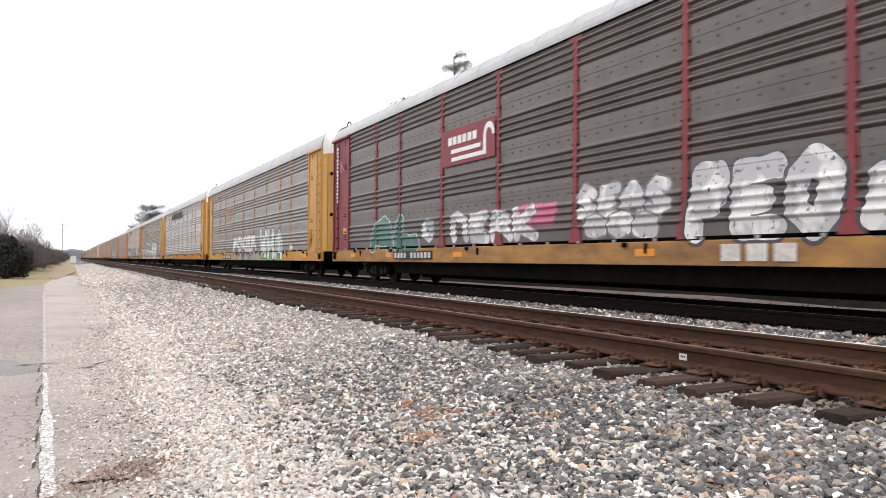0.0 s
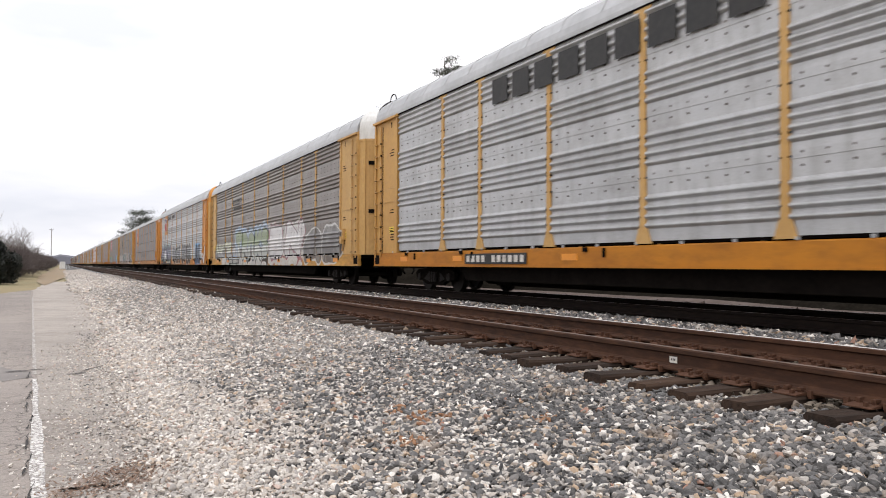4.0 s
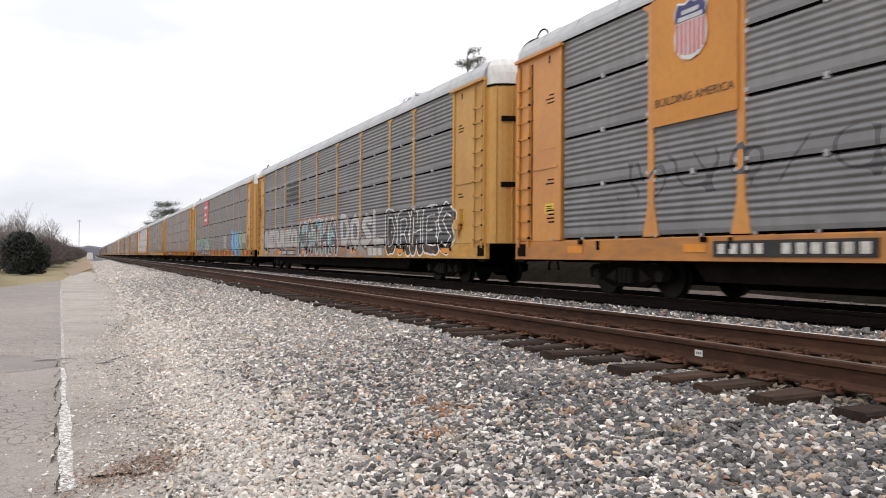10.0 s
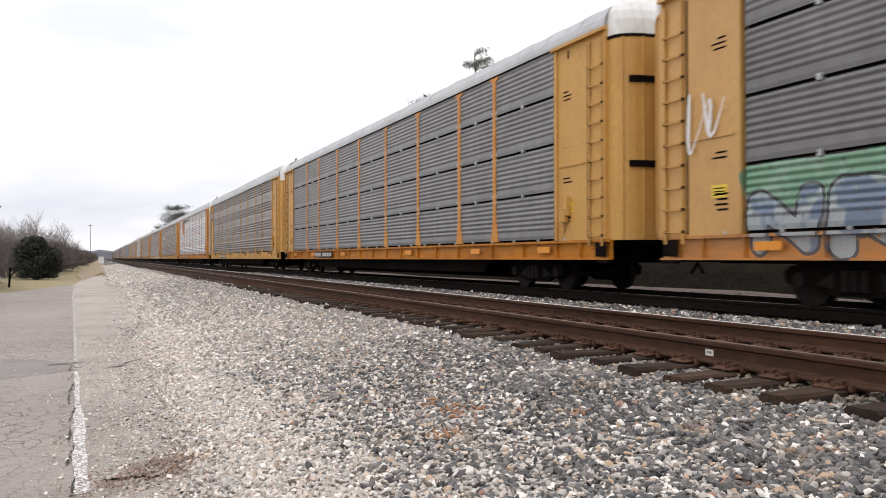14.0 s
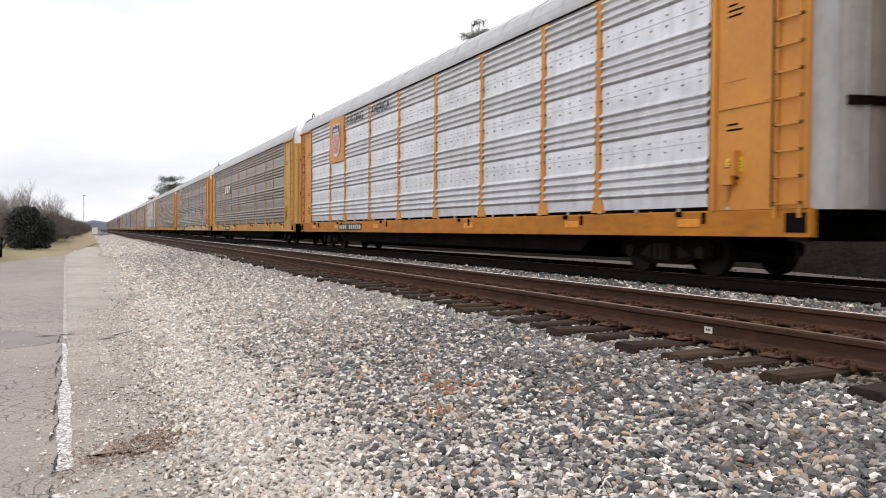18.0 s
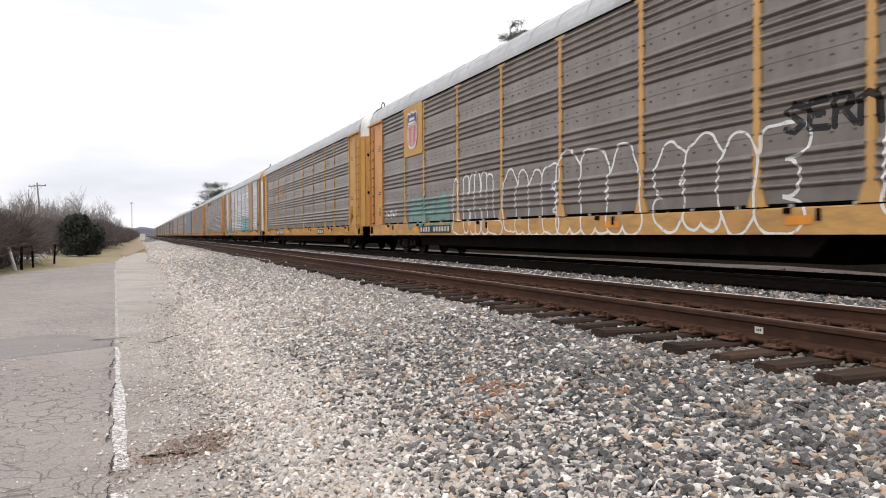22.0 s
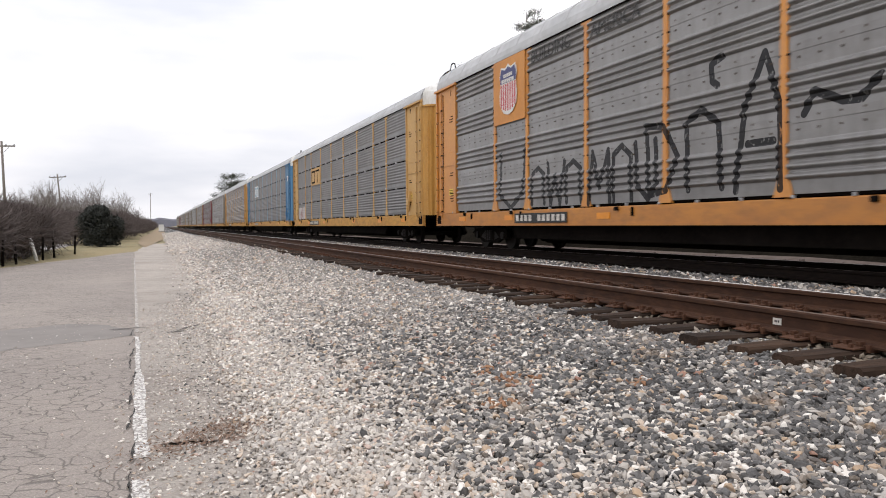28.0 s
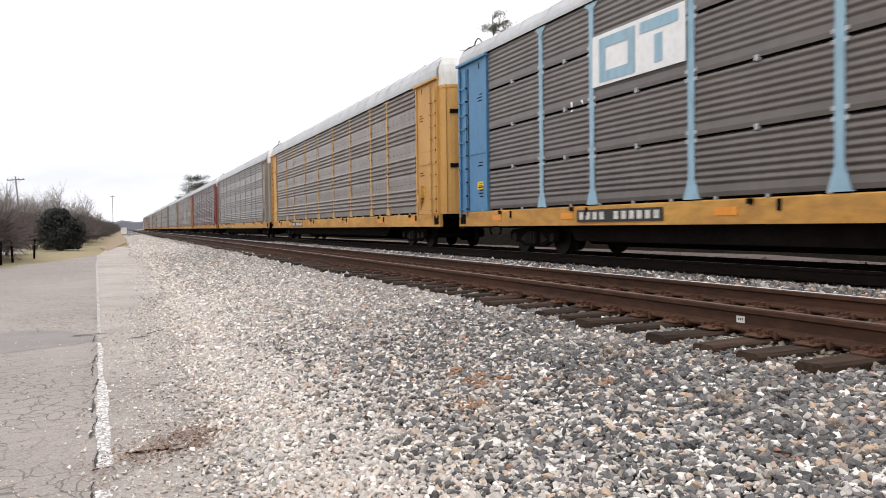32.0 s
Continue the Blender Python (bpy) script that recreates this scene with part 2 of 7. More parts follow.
SHEET_COLOURS = {
    "brown": ((0.150, 0.122, 0.100), (0.205, 0.172, 0.146), (0.080, 0.058, 0.044), 0.10, 0.36),
    "grey": ((0.190, 0.172, 0.158), (0.250, 0.230, 0.214), (0.115, 0.100, 0.090), 0.10, 0.36),
    "ash": ((0.145, 0.144, 0.146), (0.185, 0.184, 0.183), (0.095, 0.089, 0.085), 0.10, 0.42),
    "dark": ((0.112, 0.110, 0.112), (0.150, 0.147, 0.146), (0.072, 0.067, 0.063), 0.10, 0.44),
    "mid": ((0.205, 0.200, 0.196), (0.265, 0.260, 0.255), (0.125, 0.116, 0.110), 0.30, 0.36),
    "umber": ((0.068, 0.051, 0.042), (0.096, 0.077, 0.065), (0.044, 0.032, 0.026), 0.10, 0.38),
    "silver": ((0.76, 0.77, 0.79), (0.68, 0.69, 0.71), (0.42, 0.42, 0.42), 0.55, 0.34),
    "pale": ((0.46, 0.465, 0.47), (0.52, 0.52, 0.52), (0.27, 0.26, 0.25), 0.30, 0.38),
}
SHEETS = {k: panel_material(k + "_weathered_sheet", *v) for k, v in SHEET_COLOURS.items()}


# ---------------------------------------------------------------- mesh helpers
class Geo:
    """Collects vertices and faces, and makes one mesh of them."""

    def __init__(self):
        self.v, self.f, self.m = [], [], []

    def add(self, verts, faces, mat=0):
        k = len(self.v)
        self.v += verts
        self.f += [tuple(i + k for i in f) for f in faces]
        self.m += [mat] * len(faces)
        return self

    def box(self, x0, x1, y0, y1, z0, z1, mat=0):
        vs = [(x, y, z) for x in (x0, x1) for y in (y0, y1) for z in (z0, z1)]
        return self.add(vs, [(0, 1, 3, 2), (4, 6, 7, 5), (0, 4, 5, 1), (2, 3, 7, 6), (0, 2, 6, 4), (1, 5, 7, 3)], mat)

    def prism(self, pts, axis, a, b, mat=0, closed=True, caps=True):
        """A flat outline pts drawn out along an axis from a to b. The two coordinates of pts are the other axes in order."""
        def put(p, c):
            return {"x": (c, p[0], p[1]), "y": (p[0], c, p[1]), "z": (p[0], p[1], c)}[axis]
        n = len(pts)
        vs = [put(p, a) for p in pts] + [put(p, b) for p in pts]
        fs = [(i, (i + 1) % n, n + (i + 1) % n, n + i) for i in range(n if closed else n - 1)]
        if caps and closed:
            fs += [tuple(range(n))[::-1], tuple(range(n, 2 * n))]
        return self.add(vs, fs, mat)

    def tube(self, p, q, r0, r1=None, sides=6, mat=0, caps=True):
        p, q = Vector(p), Vector(q)
        r1 = r0 if r1 is None else r1
        d = (q - p).normalized()
        u = d.orthogonal().normalized()
        w = d.cross(u)
        vs = []
        for c, r in ((p, r0), (q, r1)):
            vs += [tuple(c + r * (math.cos(2 * math.pi * i / sides) * u + math.sin(2 * math.pi * i / sides) * w)) for i in range(sides)]
        fs = [(i, (i + 1) % sides, sides + (i + 1) % sides, sides + i) for i in range(sides)]
        if caps:
            fs += [tuple(range(sides))[::-1], tuple(range(sides, 2 * sides))]
        return self.add(vs, fs, mat)

    def mesh(self, name, *mats, smooth=False):
        me = bpy.data.meshes.new(name)
        me.from_pydata(self.v, [], self.f)
        for m in mats:
            me.materials.append(m)
        if len(mats) > 1:
            me.polygons.foreach_set("material_index", self.m)
        b = bmesh.new()
        b.from_mesh(me)
        bmesh.ops.recalc_face_normals(b, faces=b.faces)
        b.to_mesh(me)
        b.free()
        me.polygons.foreach_set("use_smooth", [smooth] * len(me.polygons))
        return me


def part(name, mesh, parent=None, label="", at=None, mats=None):
    """One mesh object under a thing or a part; mats replaces the mesh's materials on this object alone."""
    ob = new(name, mesh)
    ob.parent = parent
    if at is not None:
        ob.matrix_basis = at if isinstance(at, Matrix) else Matrix.Translation(at)
    for i, m in enumerate(mats or ()):
        ob.material_slots[i].link = "OBJECT"
        ob.material_slots[i].material = m
    return tagged(ob, label=label)


def thing(name, label, category, at=(0, 0, 0), group="", kind=""):
    ob = new(name)
    ob.empty_display_size = 0.2
    ob.matrix_basis = at if isinstance(at, Matrix) else Matrix.Translation(at)
    return tagged(ob, label, category, group, kind)


def soup(name, verts, faces, mats, index=None, smooth=False):
    """A mesh from big arrays; faces all of one size."""
    verts, faces = np.asarray(verts, np.float32), np.asarray(faces, np.int32)
    me = bpy.data.meshes.new(name)
    me.vertices.add(len(verts))
    me.vertices.foreach_set("co", verts.ravel())
    k = faces.shape[1]
    me.loops.add(faces.size)
    me.loops.foreach_set("vertex_index", faces.ravel())
    me.polygons.add(len(faces))
    me.polygons.foreach_set("loop_start", np.arange(0, faces.size, k, dtype=np.int32))
    me.polygons.foreach_set("loop_total", np.full(len(faces), k, np.int32))
    for m in mats:
        me.materials.append(m)
    if index is not None:
        me.polygons.foreach_set("material_index", np.asarray(index, np.int32))
    me.update(calc_edges=True)
    me.polygons.foreach_set("use_smooth", [smooth] * len(faces))
    return me


rng = np.random.default_rng(7)


# ---------------------------------------------------------------- ground
def bed_z(x):
    """Height of the ballast across the tracks."""
    return np.interp(x, [-0.2, 0.75, 1.1, 1.7, 2.7, 3.7, 4.1, 4.6, 6.5, 6.9, 8.5, 8.9, 11.7, 12.6, 14.0], [-0.66, -0.655, -0.635, -0.58, -0.47, -0.355, -0.305, -0.262, -0.262, -0.21, -0.21, -0.26, -0.26, -0.40, -0.62])


def ground_material():
    m, n, l, p = nodes_of("winter_grass_and_earth")
    v = coords(n, l, rand=False)
    a = noise_fac(n, l, v, 0.25, 6, 0.38, 0.62)
    b = noise_fac(n, l, v, 6.0, 5, 0.40, 0.70)
    c = mixed(n, l, a, (0.27, 0.215, 0.115), (0.20, 0.180, 0.095))
    c = mixed(n, l, calc(n, l, "MULTIPLY", b, 0.6), c, (0.34, 0.27, 0.14))
    l.new(c, p.inputs["Base Color"])
    p.inputs["Roughness"].default_value = 0.95
    bumped(n, l, p, b, 0.6, 0.03)
    return m


def asphalt_material():
    m, n, l, p = nodes_of("cracked_old_asphalt")
    v = coords(n, l, rand=False)
    warp = n.new("ShaderNodeTexNoise")
    warp.inputs["Scale"].default_value, warp.inputs["Detail"].default_value = 3.0, 3.0
    l.new(v, warp.inputs["Vector"])
    mad = n.new("ShaderNodeVectorMath")
    mad.operation = "MULTIPLY_ADD"
    mad.inputs[1].default_value = (0.35, 0.35, 0.0)
    l.new(warp.outputs["Color"], mad.inputs[0])
    l.new(v, mad.inputs[2])
    vor = n.new("ShaderNodeTexVoronoi")
    vor.feature = "DISTANCE_TO_EDGE"
    vor.inputs["Scale"].default_value = 6.2
    l.new(mad.outputs[0], vor.inputs["Vector"])
    crack = n.new("ShaderNodeMapRange")
    crack.inputs["From Min"].default_value, crack.inputs["From Max"].default_value = 0.012, 0.042
    crack.inputs["To Min"].default_value, crack.inputs["To Max"].default_value = 1.0, 0.0
    l.new(vor.outputs["Distance"], crack.inputs["Value"])
    worn = noise_fac(n, l, v, 0.55, 4, 0.36, 0.48)
    crackf = calc(n, l, "MULTIPLY", crack.outputs["Result"], worn)
    big = noise_fac(n, l, v, 0.5, 5, 0.38, 0.64)
    grit = noise_fac(n, l, v, 70.0, 4, 0.38, 0.66)
    mott = noise_fac(n, l, coords(n, l, (0.45, 1.0, 1.0), rand=False), 5.0, 6, 0.42, 0.66, 0.7)
    c = mixed(n, l, big, (0.285, 0.246, 0.215), (0.218, 0.190, 0.170))
    c = mixed(n, l, calc(n, l, "MULTIPLY", mott, 0.5), c, (0.175, 0.152, 0.140))
    c = mixed(n, l, calc(n, l, "MULTIPLY", grit, 0.6), c, (0.44, 0.390, 0.345))
    c = mixed(n, l, calc(n, l, "MULTIPLY", crackf, 0.62), c, (0.065, 0.058, 0.052))
    l.new(c, p.inputs["Base Color"])
    p.inputs["Roughness"].default_value = 0.9
    h = calc(n, l, "SUBTRACT", grit, calc(n, l, "MULTIPLY", crackf, 3.0))
    bumped(n, l, p, h, 0.5, 0.006)
    return m


def gravel_bed_material():
    m, n, l, p = nodes_of("ballast_bed")
    v = coords(n, l, rand=False)
    vor = n.new("ShaderNodeTexVoronoi")
    vor.inputs["Scale"].default_value = 21.0
    l.new(v, vor.inputs["Vector"])
    sep = n.new("ShaderNodeSeparateColor")
    l.new(vor.outputs["Color"], sep.inputs[0])
    # Near-black tones put the shade of deep gaps into the bed's colour.
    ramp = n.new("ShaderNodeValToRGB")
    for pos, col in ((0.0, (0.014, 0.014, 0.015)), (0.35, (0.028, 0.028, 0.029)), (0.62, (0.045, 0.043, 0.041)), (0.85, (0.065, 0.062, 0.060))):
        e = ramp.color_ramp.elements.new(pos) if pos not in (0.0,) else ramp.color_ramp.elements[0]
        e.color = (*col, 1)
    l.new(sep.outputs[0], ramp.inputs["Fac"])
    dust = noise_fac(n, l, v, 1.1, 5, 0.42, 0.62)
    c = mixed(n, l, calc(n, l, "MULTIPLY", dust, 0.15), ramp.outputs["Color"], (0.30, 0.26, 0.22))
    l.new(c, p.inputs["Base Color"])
    p.inputs["Roughness"].default_value = 0.95
    inv = calc(n, l, "SUBTRACT", 1.0, vor.outputs["Distance"])
    bumped(n, l, p, inv, 1.0, 0.03)
    return m


GROUNDM, ASPHALTM, BEDM = ground_material(), asphalt_material(), gravel_bed_material()

# The ground: one sheet to the horizon.
gx = np.array([-1500, -400, -120, -60, -30, -15, -8, -4, -1, 13, 16, 25, 60, 150, 500, 1500.0])
gy = np.array([-300, -60, -20, 0, 10, 20, 35, 50, 70, 100, 150, 220, 320, 500, 900, 1600, 2600.0])
gv, gf = [], []
for yy in gy:
    for xx in gx:
        gv.append((xx, yy, float(np.interp(xx, [-1500, -60, -15, -8, -4, 13, 25, 1500], [-1.2, -1.0, -0.75, -0.70, -0.68, -0.76, 0.2, 0.4]))))
for j in range(len(gy) - 1):
    for i in range(len(gx) - 1):
        a = j * len(gx) + i
        gf.append((a, a + 1, a + len(gx) + 1, a + len(gx)))
tagged(new("ground", soup("ground", gv, gf, [GROUNDM])), "flat ground of dry winter grass and bare earth", "ground", kind="structure")

# The ballast bed under both tracks, coloured dark for the shade between stones.
bx = np.array([0.75, 1.1, 1.4, 1.7, 2.2, 2.7, 3.2, 3.7, 4.1, 4.6, 6.5, 6.9, 8.5, 8.9, 11.7, 12.6, 14.0])
by = np.concatenate([np.arange(-40, 60, 1.0), np.arange(60, 1300, 20.0)])
bv = [(float(x) + 0.10 * math.sin(y * 1.7) * (x < 1), float(y), float(bed_z(x)) + 0.012 * math.sin(3.1 * x + 1.3 * y)) for y in by for x in bx]
bf = [(j * len(bx) + i, j * len(bx) + i + 1, (j + 1) * len(bx) + i + 1, (j + 1) * len(bx) + i) for j in range(len(by) - 1) for i in range(len(bx) - 1)]
tagged(new("ballast_bed", soup("ballast_bed", bv, bf, [BEDM])), "crushed stone track bed, darkened for shade between stones, sloping down to the lot", "ballast", kind="structure")


def lot_line(y):
    """The painted line at the lot's edge, which leaves the track by a small angle."""
    return 0.05 - 0.030 * y


# The asphalt lot.
ly = np.concatenate([np.arange(-30, 44, 1.0)])
pv, pf = [], []
for y in ly:
    left = min(-5.0 + 0.268 * (y - 29.7), lot_line(y) - 0.1) + 0.10 * math.sin(y * 0.9) if y > 5 else -11.7
    right = lot_line(y) + 0.95 + 0.10 * math.sin(y * 1.3) + 0.06 * math.sin(y * 3.1)
    right = max(right, left + 0.15)
    for i in range(9):
        x = left + (right - left) * i / 8
        pv.append((x, float(y), LOT_Z + 0.004 - (0.05 if i == 0 else 0.0)))
for j in range(len(ly) - 1):
    for i in range(8):
        a = j * 9 + i
        pf.append((a, a + 1, a + 10, a + 9))
lot = tagged(new("pavement", soup("pavement", pv, pf, [ASPHALTM])), "old cracked grey asphalt lot beside the railway", "pavement", kind="structure")



def apron_material():
    m, n, l, p = nodes_of("dusty_gravel_apron")
    v = coords(n, l, rand=False)
    a = noise_fac(n, l, v, 0.8, 6, 0.36, 0.64)
    b = noise_fac(n, l, v, 34.0, 5, 0.36, 0.66, 0.7)
    d = noise_fac(n, l, coords(n, l, (1.0, 3.0, 1.0), rand=False), 2.4, 5, 0.58, 0.70)
    c = mixed(n, l, a, (0.42, 0.37, 0.325), (0.55, 0.495, 0.435))
    c = mixed(n, l, calc(n, l, "MULTIPLY", b, 0.5), c, (0.17, 0.155, 0.142))
    c = mixed(n, l, calc(n, l, "MULTIPLY", d, 0.55), c, (0.22, 0.18, 0.15))
    l.new(c, p.inputs["Base Color"])
    p.inputs["Roughness"].default_value = 0.95
    bumped(n, l, p, b, 0.9, 0.012)
    return m


def strip_material(name, paint, under, lo, hi, scale):
    """Worn paint or dirt with ragged gaps that show what lies below."""
    m, n, l, p = nodes_of(name)
    v = coords(n, l, rand=False)
    a = noise_fac(n, l, v, scale, 6, lo, hi, 0.7)
    c = mixed(n, l, a, under, paint)
    l.new(c, p.inputs["Base Color"])
    p.inputs["Roughness"].default_value = 0.9
    bumped(n, l, p, a, 0.4, 0.004)
    return m


def strip(name, mat, label, y0, y1, x_of, width_of, z, category, steps=40, ragged=False):
    vs, fs = [], []
    for j in range(steps + 1):
        y = y0 + (y1 - y0) * j / steps
        x, w = x_of(y), width_of(y)
        if ragged:
            x, w = x + rng.normal(0, 0.035) * w, w * rng.uniform(0.92, 1.05)
        vs += [(x - w, y, z), (x + w, y, z)]
    for j in range(steps):
        fs.append((2 * j, 2 * j + 1, 2 * j + 3, 2 * j + 2))
    return tagged(new(name, soup(name, vs, fs, [mat])), label, category, kind="structure")


APRONM = apron_material()
def apron_left(y):
    return (lot_line(y) if y < 42 else -1.21 + 0.02 * (y - 42)) + 0.02 + 0.05 * math.sin(1.3 * y) * (y > 40)


strip("gravel_apron", APRONM, "pale dusty strip of worn asphalt and fine gravel", -8, 62, lambda y: (apron_left(y) + 1.5) / 2, lambda y: (1.5 - apron_left(y)) / 2, LOT_Z + 0.009, "pavement", 300)
DRIVEM = surface("pale_drive_asphalt", (0.36, 0.34, 0.33), (0.30, 0.285, 0.275), (0.22, 0.21, 0.20), 30, 0.8, 0.9, 0, 0.2)
VERGEM = surface("trodden_verge", (0.30, 0.215, 0.125), (0.25, 0.205, 0.15), (0.36, 0.31, 0.25), 5.0, 0.5, 0.95, 0, 0.5, gloss=0.2)
strip("dirt_verge", VERGEM, "trodden strip of tan earth and gravel beside the track", 50, 260, lambda y: -0.9 + 0.006 * (y - 50) + 0.10 * math.sin(0.17 * y), lambda y: min(1.35, 0.02 + 0.04 * (y - 50)) + 0.06 * math.sin(0.23 * y), LOT_Z + 0.02, "verge", 200)
strip("road", DRIVEM, "pale grey drive behind the shrubs", 30, 66, lambda y: -8.4 + 0.008 * y, lambda y: 1.9, -0.690, "road", 30)
LINEM = strip_material("worn_white_line", (0.70, 0.68, 0.645), (0.27, 0.245, 0.225), 0.45, 0.55, 30.0)
FAINTM = strip_material("faint_white_line", (0.66, 0.63, 0.58), (0.29, 0.262, 0.235), 0.50, 0.60, 16.0)
strip("painted_line", LINEM, "worn white painted line along the lot's edge", 4.75, 9.9, lambda y: lot_line(y) + 0.004 * math.sin(3 * y), lambda y: 0.043 + 0.004 * math.sin(7 * y) - 0.018 * (y > 7.3), LOT_Z + 0.0115, "road marking", 160, True)
strip("painted_line", FAINTM, "faint remains of a white line along the lot's edge", 10.3, 34.0, lambda y: lot_line(y), lambda y: 0.022, LOT_Z + 0.0115, "road marking", 160, True)
strip("painted_line", LINEM, "worn white painted line along the lot's edge", 1.0, 4.35, lambda y: lot_line(y) - 0.01, lambda y: 0.043, LOT_Z + 0.0115, "road marking", 160, True)
DARKPATCH = strip_material("smooth_grey_patch", (0.175, 0.158, 0.146), (0.24, 0.218, 0.20), 0.40, 0.75, 1.1)
edge = [(-5.2, 8.2), (-3.4, 8.7), (-1.6, 9.36), (-0.9, 9.75), (-0.28, 10.0), (-0.30, 10.6), (-0.7, 11.3), (-1.17, 11.6), (-1.9, 11.2), (-3.5, 10.9), (-5.2, 10.4)]
vs = []
for (xa, ya), (xb, yb) in zip(edge, edge[1:] + edge[:1]):
    vs += [(xa + (xb - xa) * q / 6 + rng.normal(0, 0.015), ya + (yb - ya) * q / 6 + rng.normal(0, 0.03)) for q in range(6)]
tagged(new("asphalt_patch", soup("asphalt_patch", [(x, y, LOT_Z + 0.0065) for x, y in vs], [tuple(range(len(vs)))], [DARKPATCH])), "smooth darker repair patch in the asphalt", "pavement", kind="structure")
CRACKM = strip_material("open_crack", (0.03, 0.027, 0.025), (0.10, 0.09, 0.08), 0.3, 0.5, 20.0)
SPLITS = [((-0.62, 10.66), (-0.12, 10.72), 0.03), ((0.22, 10.25), (0.62, 10.95), 0.035), ((0.05, 10.05), (0.35, 10.2), 0.025)]
rk = random.Random(17)
for i in range(34):
    x, y = rk.uniform(0.05, 1.15), rk.uniform(4.4, 12.5)
    ln = rk.uniform(0.06, 0.26)
    SPLITS.append(((x, y), (x + ln, y + ln * rk.uniform(-0.1, 0.5)), rk.uniform(0.006, 0.014)))
for i in range(9):
    y = 3.9 + 0.75 * i
    SPLITS.append(((lot_line(y) - 0.07 + rk.uniform(-0.02, 0.02), y), (lot_line(y) - 0.06 + rk.uniform(-0.03, 0.03), y + 0.6), rk.uniform(0.05, 0.12)))
for (xa, ya), (xb, yb), w in SPLITS:
    vs, fs, r = [], [], random.Random(int(1000 * xa + 77 * ya))
    for j in range(9):
        f = j / 8
        hw = w * (0.25 + 0.9 * math.sin(math.pi * f)) * r.uniform(0.6, 1.3)
        x, y = xa + (xb - xa) * f, ya + (yb - ya) * f + r.uniform(-0.03, 0.03)
        if abs(yb - ya) > 2 * abs(xb - xa):
            hw *= 0.045
            vs += [(x - hw + r.uniform(-0.012, 0.012), y, LOT_Z + 0.018), (x + hw + r.uniform(-0.012, 0.012), y, LOT_Z + 0.018)]
        else:
            vs += [(x, y - hw, LOT_Z + 0.017), (x, y + hw, LOT_Z + 0.017)]
        if j:
            fs.append((2 * j - 2, 2 * j - 1, 2 * j + 1, 2 * j))
    tagged(new("pavement_crack", soup("pavement_crack", vs, fs, [CRACKM])), "dark open crack across the lot's edge", "crack", kind="structure")
# ---------------------------------------------------------------- tracks
RAIL = [(-0.076, -0.186), (-0.076, -0.172), (-0.022, -0.158), (-0.009, -0.140), (-0.009, -0.058), (-0.036, -0.043), (-0.037, -0.012), (-0.028, -0.001),
        (0.028, -0.001), (0.037, -0.012), (0.036, -0.043), (0.009, -0.058), (0.009, -0.140), (0.022, -0.158), (0.076, -0.172), (0.076, -0.186)]


def rail_mesh(side, top):
    g = Geo()
    g.prism(RAIL, "y", -45, 1250)
    g.box(-0.027, 0.027, -45, 1250, -0.003, 0.0, 1)
    return g.mesh("rail", side, top)


def tie_mesh(seed):
    r = random.Random(seed)
    g = Geo()
    e0, e1 = -1.33 - r.uniform(0, 0.10), 1.33 + r.uniform(0, 0.08)
    xs = [e0 + (e1 - e0) * i / 6 for i in range(7)]
    ring = []
    for x in xs:
        w, h = 0.112 + r.uniform(-0.008, 0.006), -0.196 + r.uniform(-0.008, 0.004)
        ring.append([(x, -w, -0.36), (x, -w, h - 0.02), (x, -w + 0.02, h), (x, w - 0.02, h + r.uniform(-0.006, 0.004)), (x, w, h - 0.02), (x, w, -0.36)])
    vs = [p for rr in ring for p in rr]
    fs = [(6 * j + i, 6 * j + (i + 1) % 6, 6 * j + 6 + (i + 1) % 6, 6 * j + 6 + i) for j in range(6) for i in range(6)]
    fs += [tuple(range(6))[::-1], tuple(range(36, 42))]
    return g.add(vs, fs).mesh("tie", TIEM)


def plate_mesh():
    """A tie plate with its spikes and two rail anchors."""
    g = Geo()
    g.prism([(-0.19, -0.198), (-0.19, -0.190), (-0.085, -0.180), (0.085, -0.180), (0.19, -0.190), (0.19, -0.198)], "y", -0.095, 0.095)
    for sx in (-1, 1):
        for dy in (-0.055, 0.055):
            g.box(sx * 0.080 - 0.014, sx * 0.080 + 0.014, dy - 0.014, dy + 0.014, -0.19, -0.150)
            g.box(sx * 0.072 - 0.026, sx * 0.072 + 0.026, dy - 0.017, dy + 0.017, -0.168, -0.148)
        g.box(sx * 0.145 - 0.013, sx * 0.145 + 0.013, -0.05, -0.024, -0.19, -0.160)
    for dy in (-0.135, 0.135):
        g.box(-0.095, 0.095, dy - 0.013, dy + 0.013, -0.215, -0.180)
        g.box(-0.10, -0.074, dy - 0.016, dy + 0.016, -0.20, -0.160)
    return g.mesh("tie_plate", PLATEM)


TIES, PLATE = [tie_mesh(s) for s in range(7)], plate_mesh()


